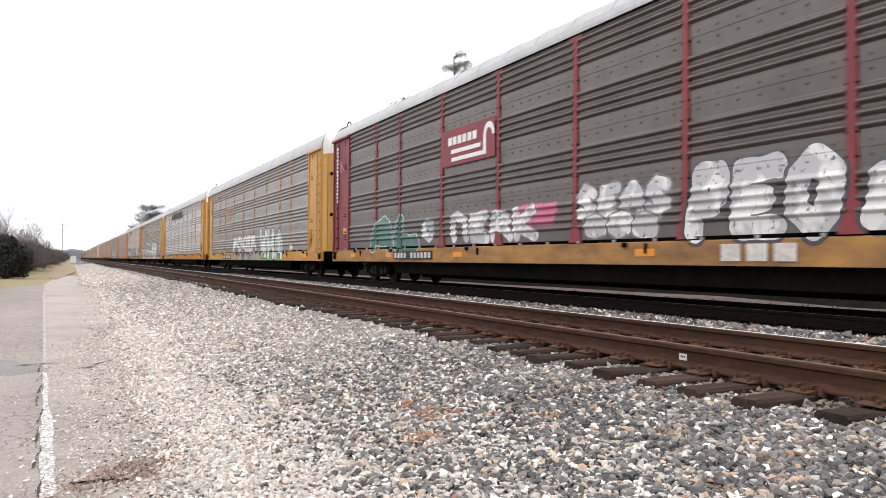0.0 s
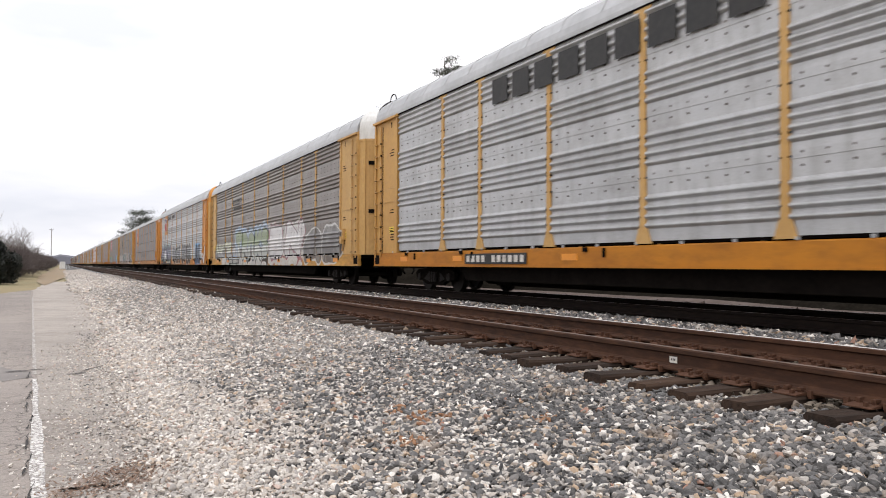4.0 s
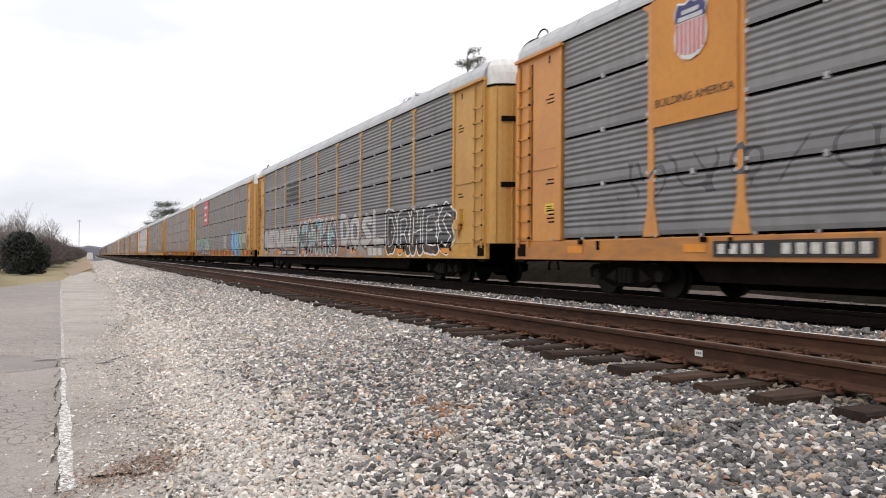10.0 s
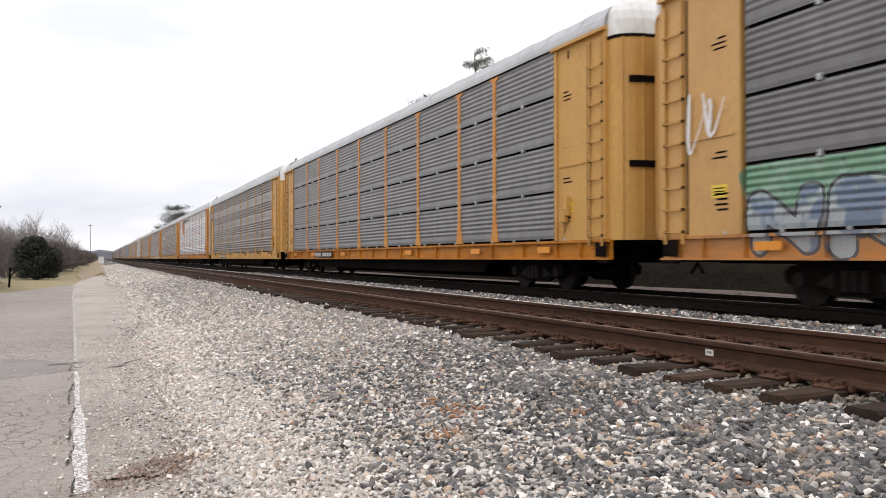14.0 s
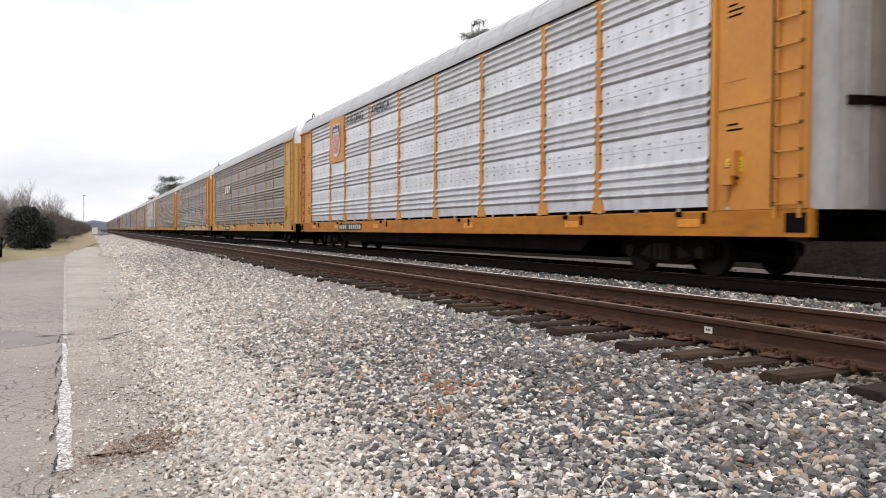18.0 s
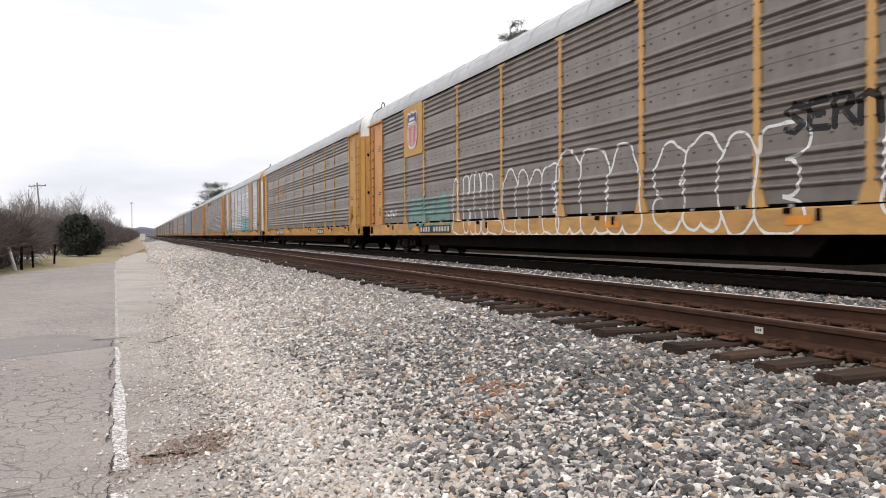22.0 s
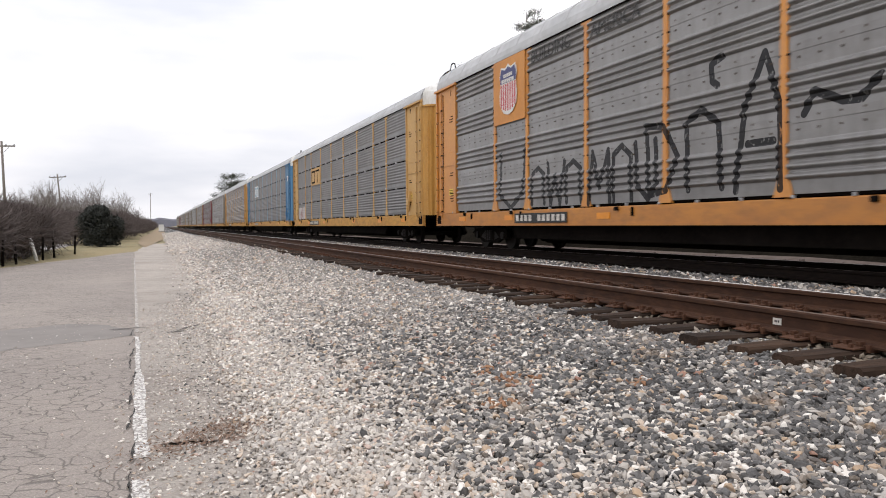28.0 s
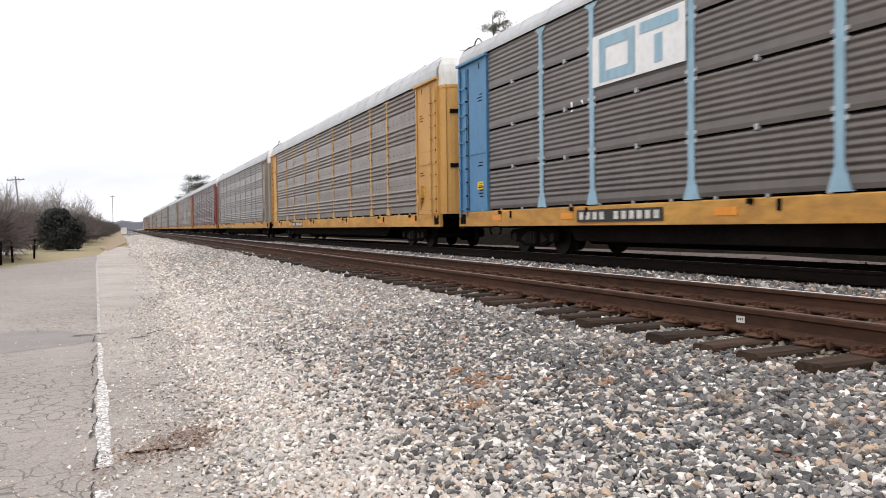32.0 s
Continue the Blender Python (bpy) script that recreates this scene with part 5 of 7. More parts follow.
def sprayed(base, car, art):
    """A copy of a material with spray paint over it, laid out in the car's own space."""
    m = base.copy()
    m.name = base.name + "_with_graffiti"
    n, l = m.node_tree.nodes, m.node_tree.links
    p = next(x for x in n if x.type == "BSDF_PRINCIPLED")
    c = p.inputs["Base Color"].links[0].from_socket
    co = n.new("ShaderNodeTexCoord")
    co.object = car
    sep = n.new("ShaderNodeSeparateXYZ")
    l.new(co.outputs["Object"], sep.inputs[0])
    near = calc(n, l, "LESS_THAN", sep.outputs["X"], 0.0)
    dull = None
    for i, (style, y0, y1, z0, z1, fill, second, line, count, *more) in enumerate(art):
        mp = n.new("ShaderNodeMapping")
        mp.inputs["Location"].default_value = (0, 13.0 * i + y0, 7.0 * i)
        mp.inputs["Scale"].default_value = (0.0, 1.0, 1.0)
        l.new(co.outputs["Object"], mp.inputs["Vector"])
        worn = calc(n, l, "MULTIPLY", noise_fac(n, l, mp.outputs["Vector"], 9.0, 4, 0.30, 0.42), 0.94)
        if style in ("throw", "inked", "fade", "hollow", "line"):
            # letters drawn in strokes: r is half a stroke's width, o the edge round it
            r, o = more[0], more[1]
            key = (car.name, i)
            if key not in GROUPS:
                GROUPS[key] = stroke_group("spray_strokes", letters(y0, y1, z0, z1, count, 5 + i, r), r, o, 0.0 if style == "line" else 0.16, 0.022 if style == "inked" else 0.0)
            flat = n.new("ShaderNodeMapping")
            flat.inputs["Scale"].default_value = (0.0, 1.0, 1.0)
            l.new(co.outputs["Object"], flat.inputs["Vector"])
            gn = n.new("ShaderNodeGroup")
            gn.node_tree = GROUPS[key]
            l.new(flat.outputs["Vector"], gn.inputs[0])
            val = gn.outputs["Value"]
            on = calc(n, l, "MULTIPLY", near, worn)
            if len(more) > 2:
                # a cloud of colour behind the letters
                ragged = calc(n, l, "ADD", gn.outputs["Distance"], calc(n, l, "MULTIPLY", noise_fac(n, l, mp.outputs["Vector"], 2.2, 2, 0.2, 0.8), 0.30))
                cloud = calc(n, l, "MULTIPLY", on, calc(n, l, "LESS_THAN", ragged, r + more[3]))
                if style == "fade":
                    cloud = calc(n, l, "MULTIPLY", cloud, calc(n, l, "GREATER_THAN", sep.outputs["Z"], z0 + 0.4 * (z1 - z0)))
                c = mixed(n, l, cloud, c, more[2])
            edge = calc(n, l, "MULTIPLY", calc(n, l, "GREATER_THAN", val, 0.25), calc(n, l, "LESS_THAN", val, 0.75))
            if style in ("hollow", "line"):
                mask = edge if style == "hollow" else calc(n, l, "GREATER_THAN", val, 0.25)
                mask = calc(n, l, "MULTIPLY", mask, on)
                c = mixed(n, l, mask, c, line)
                if style == "line":
                    dull = mask if dull is None else calc(n, l, "MAXIMUM", dull, mask)
                continue
            if style == "fade":
                two = calc(n, l, "LESS_THAN", calc(n, l, "ADD", sep.outputs["Z"], calc(n, l, "MULTIPLY", noise_fac(n, l, mp.outputs["Vector"], 2.0, 2, 0.2, 0.8), 0.25)), z0 + 0.55 * (z1 - z0))
            else:
                two = noise_fac(n, l, mp.outputs["Vector"], 1.6, 2, 0.50, 0.56)
            paint = mixed(n, l, edge, mixed(n, l, two, fill, second), line)
            c = mixed(n, l, calc(n, l, "MULTIPLY", on, calc(n, l, "GREATER_THAN", val, 0.25)), c, paint)
            continue
        warp = n.new("ShaderNodeTexNoise")
        warp.inputs["Scale"].default_value, warp.inputs["Detail"].default_value = 1.5, 1.0
        l.new(mp.outputs["Vector"], warp.inputs["Vector"])
        ws = n.new("ShaderNodeSeparateColor")
        l.new(warp.outputs["Color"], ws.inputs[0])
        wide = (y1 - y0) / count
        y = calc(n, l, "ADD", sep.outputs["Y"], calc(n, l, "MULTIPLY", calc(n, l, "SUBTRACT", ws.outputs[0], 0.5), 0.5 * wide))
        z = calc(n, l, "ADD", sep.outputs["Z"], calc(n, l, "MULTIPLY", calc(n, l, "SUBTRACT", ws.outputs[1], 0.5), 0.3 * (z1 - z0)))
        inside = calc(n, l, "MULTIPLY", calc(n, l, "GREATER_THAN", y, y0), calc(n, l, "LESS_THAN", y, y1))
        v = calc(n, l, "ABSOLUTE", calc(n, l, "DIVIDE", calc(n, l, "SUBTRACT", z, (z0 + z1) / 2), (z1 - z0) / 2))
        body = calc(n, l, "MULTIPLY", calc(n, l, "MULTIPLY", inside, calc(n, l, "LESS_THAN", v, 1.0)), near)
        stroke_t = n.new("ShaderNodeTexNoise")
        stroke_t.inputs["Scale"].default_value, stroke_t.inputs["Detail"].default_value = (1.05 if style == "tag" else 0.85) / max(0.35, wide), 0.0
        l.new(mp.outputs["Vector"], stroke_t.inputs["Vector"])
        stroke = calc(n, l, "LESS_THAN", calc(n, l, "ABSOLUTE", calc(n, l, "SUBTRACT", stroke_t.outputs["Fac"], 0.5)), 0.030 if style == "tag" else 0.020)
        if style == "tag":
            c = mixed(n, l, calc(n, l, "MULTIPLY", body, stroke), c, line)
            continue
        # block: a band of two colours with thin strokes
        two = noise_fac(n, l, mp.outputs["Vector"], 1.6, 2, 0.50, 0.58)
        paint = mixed(n, l, stroke, mixed(n, l, two, fill, second), line)
        c = mixed(n, l, calc(n, l, "MULTIPLY", body, worn), c, paint)
    if dull is not None:
        # matt spray paint over the bare sheet
        l.new(calc(n, l, "SUBTRACT", 0.95, calc(n, l, "MULTIPLY", dull, 0.80)), p.inputs["Specular IOR Level"])
    l.new(c, p.inputs["Base Color"])
    return m


WHT, BLK, GRN, SAGE, TEAL, PINK, GREY = (0.72, 0.72, 0.70), (0.012, 0.012, 0.014), (0.03, 0.20, 0.13), (0.22, 0.27, 0.12), (0.03, 0.38, 0.40), (0.50, 0.10, 0.20), (0.30, 0.33, 0.36)
LILAC, SILVERY, SKYBLUE, LIME, RUSTY = (0.30, 0.26, 0.36), (0.46, 0.46, 0.47), (0.13, 0.36, 0.66), (0.22, 0.36, 0.10), (0.34, 0.16, 0.09)
DIM, INK = (0.16, 0.15, 0.15), (0.05, 0.05, 0.055)
ART = {
    0: [("throw", 5.8, 9.5, 0.90, 2.15, (0.018, 0.105, 0.080), (0.03, 0.15, 0.115), (0.40, 0.52, 0.50), "AL", 0.24, 0.05), ("throw", 4.75, 5.55, 1.15, 1.95, WHT, GREY, (0.10, 0.22, 0.18), "O", 0.13, 0.03), ("block", -0.9, 0.5, 1.45, 1.90, PINK, (0.40, 0.09, 0.17), PINK, 1),
        ("throw", -0.1, 3.8, 1.10, 1.95, WHT, SILVERY, (0.25, 0.12, 0.18), "nERK", 0.13, 0.03), ("throw", -4.0, -1.5, 1.42, 2.20, SILVERY, WHT, DIM, "SEAS", 0.11, 0.04), ("throw", -3.7, -1.7, 1.08, 1.60, SILVERY, WHT, DIM, "OOO", 0.11, 0.04),
        ("throw", -7.0, -4.3, 0.95, 2.30, SILVERY, WHT, INK, "PEO", 0.19, 0.06), ("throw", -9.5, -7.2, 1.05, 2.0, SILVERY, WHT, INK, "RS", 0.19, 0.06)],
    1: [("block", -3.6, 4.2, 0.66, 1.06, (0.30, 0.29, 0.28), (0.36, 0.35, 0.34), BLK, 4), ("block", -7.3, -2.9, 0.70, 1.7, (0.08, 0.40, 0.16), (0.10, 0.30, 0.14), (0.08, 0.40, 0.16), 2), ("throw", -2.0, 4.3, 1.02, 2.05, WHT, SILVERY, BLK, "POKER", 0.17, 0.055, (0.20, 0.12, 0.12), 0.28),
        ("throw", -7.4, -2.9, 0.66, 2.30, WHT, (0.42, 0.42, 0.43), BLK, "WHA", 0.24, 0.07), ("throw", -9.1, -8.75, 1.1, 1.4, WHT, WHT, GRN, "O", 0.08, 0.03)],
    3: [("fade", 6.7, 11.6, 0.90, 2.05, (0.46, 0.47, 0.34), SILVERY, BLK, "NKnE", 0.15, 0.05), ("throw", 4.9, 6.6, 0.90, 1.75, (0.26, 0.40, 0.56), SILVERY, INK, "SE", 0.14, 0.04), ("block", -1.6, 9.8, 0.66, 1.05, (0.55, 0.54, 0.52), (0.46, 0.45, 0.44), BLK, 9),
        ("fade", -1.6, 5.7, 0.90, 2.50, SAGE, (0.50, 0.52, 0.48), (0.025, 0.035, 0.035), "TRnKS", 0.25, 0.075, (0.33, 0.43, 0.56), 0.42),
        ("block", -7.1, -1.5, 0.66, 2.50, (0.55, 0.53, 0.50), (0.50, 0.48, 0.46), (0.36, 0.16, 0.16), 4), ("throw", -7.0, -1.6, 0.92, 2.55, (0.66, 0.65, 0.63), (0.58, 0.57, 0.56), (0.20, 0.17, 0.18), "BN", 0.40, 0.05, (0.28, 0.07, 0.09), 0.22), ("throw", -11.8, -7.2, 0.70, 2.2, (0.12, 0.11, 0.105), (0.20, 0.19, 0.18), (0.55, 0.54, 0.52), "AD", 0.45, 0.07)],
    4: [("block", 4.5, 11.6, 0.66, 1.15, (0.015, 0.015, 0.02), (0.03, 0.028, 0.04), (0.10, 0.12, 0.13), 2), ("throw", 4.8, 11.5, 1.00, 2.50, (0.05, 0.04, 0.08), (0.22, 0.17, 0.30), (0.02, 0.02, 0.03), "AnAEA", 0.26, 0.05, (0.22, 0.46, 0.40), 0.24), ("throw", 8.1, 9.5, 1.0, 2.0, WHT, LILAC, INK, "A", 0.22, 0.04),
        ("inked", -0.8, 3.7, 0.66, 2.30, BLK, (0.02, 0.02, 0.024), WHT, "SOUPn", 0.30, 0.045), ("inked", -6.2, -1.6, 0.66, 2.45, BLK, (0.02, 0.02, 0.024), WHT, "SPES", 0.36, 0.05),
        ("block", -9.9, -8.2, 1.6, 2.2, SKYBLUE, (0.30, 0.46, 0.60), SKYBLUE, 1), ("throw", -10.4, -8.3, 0.66, 2.2, (0.02, 0.05, 0.10), BLK, (0.07, 0.28, 0.55), "nE", 0.26, 0.05), ("throw", -12.3, -10.6, 0.66, 2.0, WHT, (0.6, 0.6, 0.62), BLK, "N", 0.22, 0.05)],
    5: [("line", -0.2, 3.9, 1.50, 2.1, BLK, BLK, INK, "LERWON", 0.025, 0.02), ("tag", 4.4, 9.8, 1.75, 2.4, BLK, BLK, INK, 9)],
    6: [("block", -6.6, 11.9, 0.68, 1.40, (0.30, 0.27, 0.25), RUSTY, (0.20, 0.17, 0.15), 12), ("throw", 4.6, 11.7, 1.05, 2.05, (0.42, 0.40, 0.38), (0.34, 0.31, 0.29), (0.20, 0.18, 0.17), "RERREn", 0.15, 0.04, (0.32, 0.29, 0.27), 0.18), ("throw", -1.5, 4.2, 0.72, 2.25, (0.025, 0.025, 0.03), (0.10, 0.32, 0.34), (0.58, 0.57, 0.55), "MATHA", 0.17, 0.055, (0.30, 0.15, 0.10), 0.36),
        ("throw", -6.5, -1.9, 0.95, 2.35, (0.42, 0.40, 0.37), SILVERY, (0.07, 0.055, 0.05), "DOSL", 0.15, 0.06), ("inked", -11.6, -6.7, 0.75, 2.25, BLK, (0.06, 0.05, 0.045), WHT, "DRHES", 0.24, 0.05)],
    7: [("block", 3.9, 11.5, 1.40, 2.05, (0.10, 0.24, 0.14), (0.16, 0.28, 0.19), (0.12, 0.26, 0.16), 3), ("throw", 3.9, 11.5, 0.70, 1.75, (0.28, 0.31, 0.32), (0.10, 0.14, 0.22), (0.035, 0.035, 0.045), "NRKSAL", 0.17, 0.05), ("throw", 3.9, 5.4, 0.9, 1.9, LIME, (0.30, 0.42, 0.20), (0.04, 0.06, 0.03), "O", 0.18, 0.04),
        ("throw", -9.0, -6.3, 0.66, 2.45, SKYBLUE, (0.10, 0.30, 0.60), (0.02, 0.05, 0.10), "BSE", 0.22, 0.05, (0.28, 0.50, 0.72), 0.2), ("throw", -9.95, -8.85, 0.66, 2.4, LIME, (0.30, 0.42, 0.20), (0.05, 0.07, 0.03), "S", 0.20, 0.05), ("tag", -1.2, 1.2, 1.55, 2.2, BLK, BLK, INK, 5), ("tag", -6.0, -4.4, 1.5, 2.2, BLK, BLK, INK, 4), ("line", -4.0, -3.0, 1.62, 2.10, WHT, WHT, SILVERY, "EnSK", 0.022, 0.015), ("line", -3.9, -3.1, 1.22, 1.60, WHT, WHT, SILVERY, "nSE", 0.022, 0.015), ("line", -11.4, -9.9, 1.45, 2.10, WHT, WHT, SILVERY, "SnOEK", 0.028, 0.015)],
    11: [("tag", 6.0, 8.0, 1.2, 1.5, BLK, BLK, (0.10, 0.09, 0.08), 3)],
    12: [("fade", 5.0, 8.6, 0.85, 2.05, (0.07, 0.20, 0.165), (0.10, 0.26, 0.215), (0.03, 0.07, 0.06), "MHA", 0.20, 0.04), ("line", 10.0, 11.2, 1.25, 1.6, WHT, WHT, WHT, "~~", 0.02, 0.02), ("hollow", 1.5, 4.7, 0.66, 2.35, WHT, WHT, WHT, "LHHL", 0.17, 0.05), ("hollow", -1.3, 1.3, 0.66, 2.35, WHT, WHT, WHT, "nAnE", 0.22, 0.045),
         ("hollow", -4.2, -1.3, 0.66, 2.60, WHT, WHT, WHT, "nRA", 0.28, 0.055), ("hollow", -7.9, -4.7, 0.66, 2.35, WHT, WHT, WHT, "SnOE", 0.24, 0.05), ("line", -9.2, -7.6, 2.07, 2.55, BLK, BLK, BLK, "SERn", 0.03, 0.02), ("hollow", -11.6, -9.2, 0.8, 2.3, WHT, WHT, WHT, "RAn", 0.22, 0.05)],
    14: [("throw", 6.3, 11.5, 0.75, 2.0, (0.10, 0.38, 0.44), (0.20, 0.46, 0.50), (0.02, 0.14, 0.18), "SOnO", 0.18, 0.05), ("block", -7.2, 0.2, 0.95, 1.80, TEAL, (0.03, 0.30, 0.33), (0.02, 0.16, 0.18), 6), ("throw", -2.6, 0.9, 1.0, 2.35, WHT, (0.06, 0.28, 0.32), BLK, "NEHR", 0.13, 0.05), ("inked", -7.7, -2.5, 0.86, 2.35, TEAL, (0.03, 0.30, 0.26), (0.34, 0.05, 0.12), "DOBD", 0.34, 0.06)],
    15: [("line", 6.9, 8.7, 1.0, 2.75, BLK, BLK, BLK, "U", 0.045, 0.02), ("line", 4.2, 6.7, 1.1, 2.2, BLK, BLK, BLK, "nWn", 0.042, 0.02), ("line", 1.5, 4.0, 1.08, 2.30, BLK, BLK, BLK, "MnU", 0.042, 0.02), ("line", 0.9, 2.0, 1.1, 2.6, BLK, BLK, BLK, "D", 0.042, 0.02), ("line", -0.2, 0.9, 1.2, 2.75, BLK, BLK, BLK, "n", 0.042, 0.02), ("line", -0.2, 0.4, 2.9, 3.5, BLK, BLK, BLK, "'", 0.042, 0.02), ("line", -1.4, -0.3, 1.08, 3.45, BLK, BLK, BLK, "A", 0.042, 0.02), ("line", -2.9, -1.7, 2.15, 2.65, BLK, BLK, BLK, "~", 0.042, 0.02)],
    16: [("block", 9.1, 11.5, 1.08, 1.85, (0.42, 0.37, 0.35), (0.5, 0.45, 0.43), (0.26, 0.10, 0.09), 3)],
    17: [("tag", 7.3, 8.0, 3.0, 3.2, WHT, WHT, WHT, 1)],
}
CARS = {}
LOOK = {
    0: dict(sheet="umber", rise=0.95, post=REDP, sill=SILLR, end=REDP, door=REDP, foot=0.55, label="autorack car with oxide-red posts, brown weathered sheets and white graffiti"),
    1: dict(sheet="grey", post=CREAM, sill=YELLOW, end=YELLOW, door=YELLOW, label="autorack car with yellow posts, grey ribbed sheets and silver graffiti"),
    2: dict(sheet="pale", post=CREAM, sill=ORANGE, end=YELLOW, door=YELLOW, label="pale grey autorack car with yellow ends and dark lettering"),
    3: dict(sheet="brown", post=CREAM, sill=YELLOW, end=CREAM, door=CREAM, label="brown autorack car with yellow posts and green and white graffiti"),
    4: dict(rise=1.26, sheet="pale", post=YELLOW, sill=ORANGE, end=ORANGE, door=CREAM, hood=ORANGE, label="pale grey autorack car with a shield and black and purple graffiti"),
    5: dict(sheet="ash", style="seamed", post=ORANGE, sill=ORANGE, end=ORANGE, door=ORANGE, foot=0.55, label="clean dark-grey autorack car with orange posts and sill"),
    6: dict(sheet="dark", style="seamed", post=YELLOW, sill=YELLOW, end=YELLOW, door=YELLOW, label="grey autorack car with yellow ends and a long band of graffiti"),
    7: dict(sheet="dark", style="seamed", post=YELLOW, sill=ORANGE, end=YELLOW, door=YELLOW, open_sill=True, label="dark-grey autorack car with a red sign and blue and green graffiti"),
    8: dict(sheet="ash", style="seamed", post=ORANGE, sill=ORANGE, end=YELLOW, door=YELLOW, foot=0.55, open_sill=True, label="clean dark-grey autorack car with orange posts and open sill"),
    9: dict(sheet="brown", post=YELLOW, sill=YELLOW, end=YELLOW, door=YELLOW, label="dark umber autorack car with a round badge on its yellow end"),
    10: dict(sheet="silver", post=ORANGE, sill=ORANGE, end=ORANGE, door=GREYP, label="bright silver autorack car with orange posts and a shield"),
    11: dict(sheet="brown", post=YELLOW, sill=YELLOW, end=YELLOW, door=YELLOW, label="brown-grey autorack car with yellow posts and faded marks"),
    12: dict(sheet="brown", post=YELLOW, sill=YELLOW, end=ORANGE, door=ORANGE, label="brown-grey autorack car with a shield and white and teal graffiti"),
    13: dict(sheet="brown", post=YELLOW, sill=YELLOW, end=YELLOW, door=YELLOW, label="brown-grey autorack car with yellow posts and an orange emblem"),
    14: dict(sheet="silver", post=TAN, sill=YELLOW, end=TAN, door=WHITEP, hood=YELLOW, label="silver autorack car with broad tan posts and teal graffiti"),
    15: dict(sheet="mid", post=ORANGE, sill=ORANGE, end=ORANGE, door=YELLOW, folded=True, label="pale grey autorack car with a shield and black script graffiti"),
    16: dict(sheet="dark", style="seamed", post=CREAM, sill=YELLOW, end=CREAM, door=YELLOW, folded=True, label="warm grey autorack car with cream posts and an orange emblem"),
    17: dict(sheet="umber", style="seamed", post=PALEBLUE, sill=YELLOW, end=BLUEP, door=BLUEP, label="dark umber autorack car with blue ends and pale blue posts"),
    18: dict(rise=1.24, sheet="brown", post=CREAM, sill=YELLOW, end=YELLOW, door=YELLOW, label="brown autorack car with cream posts and yellow ends"),
}
FAR_LOOK = [("grey", BUFF, BUFF), ("umber", REDP, REDP), ("brown", BUFF, TAN), ("mid", BUFF, BUFF), ("brown", BUFF, BUFF), ("grey", BUFF, TAN), ("umber", BUFF, BUFF)]
for k in range(0, 30):
    if k in LOOK:
        CARS[k] = rack_car(k, art=ART.get(k, ()), **LOOK[k])
    else:
        s, c, e = FAR_LOOK[(k - 19) % len(FAR_LOOK)]
        CARS[k] = rack_car(k, sheet=s, post=c, end=e, door=e, label="far autorack car with weathered sheet-metal sides", rough=k > 22)


# ---------------------------------------------------------------- signs and marks on the cars
def shield(car, y, z, w, h):
    """A shield badge: white edge, blue top, upright red and white stripes below."""
    x = -(SIDE + 0.072)
    half = [(0.0, 1.0), (0.16, 0.93), (0.40, 0.97), (0.50, 0.80), (0.44, 0.62), (0.50, 0.40), (0.46, 0.20), (0.26, 0.05), (0.0, 0.0)]

    def outline(s, lo=0.0, hi=1.0):
        right = [(a * s, (b - 0.5) * s + 0.5) for a, b in half if lo <= b <= hi]
        return right + [(-a, b) for a, b in right[::-1] if a > 0]

    def flat(name, pts, mat, d, parent):
        g = Geo().prism([(y - a * w, z + b * h) for a, b in pts], "x", x - d, x - d + 0.006)
        return part(name, g.mesh(name, mat), parent)
    badge = flat("shield_badge", outline(1.0), WHITEP, 0.008, car)
    tagged(badge, "shield badge in blue, red and white")
    flat("shield_top", [(-0.45, 0.64), (0.45, 0.64), (0.46, 0.80), (0.38, 0.93), (0.16, 0.89), (0.0, 0.95), (-0.16, 0.89), (-0.38, 0.93), (-0.46, 0.80)], NAVY, 0.014, badge)
    for i in range(7):
        a = -0.39 + i * 0.13
        lo = 0.08 + 0.55 * abs(a) ** 2
        flat("shield_stripe", [(a - 0.032, lo), (a + 0.032, lo), (a + 0.032, 0.62), (a - 0.032, 0.62)], SIGNRED, 0.014, badge)
    for zz, n in ((0.78, 5), (0.68, 7)):
        g = Geo()
        for i in range(n):
            a = (i - (n - 1) / 2) * 0.105
            g.box(x - 0.022, x - 0.014, y - a * w - 0.035 * w, y - a * w + 0.035 * w, z + (zz - 0.035) * h, z + (zz + 0.035) * h)
        tagged(part("badge_lettering", g.mesh("badge_lettering", WHITEP), badge), kind="stuff")


def placard(car, y0, y1, z0, z1, mat, label):
    x = -(SIDE + 0.046)
    return part("placard", Geo().box(x - 0.012, x, y0, y1, z0, z1).mesh("placard", mat), car, label)


def bars(car, rows, mat, name="bar_lettering", d=0.060):
    """Plain bars in place of lettering: rows of (y start, y end, z, height, count)."""
    for y0, y1, z, h, n in rows:
        g, w = Geo(), (y1 - y0) / n
        for i in range(n):
            g.box(-(SIDE + d + 0.006), -(SIDE + d), y0 + i * w + 0.12 * w, y0 + (i + 1) * w - 0.12 * w, z, z + h)
        tagged(part(name, g.mesh(name, mat), car), kind="stuff")


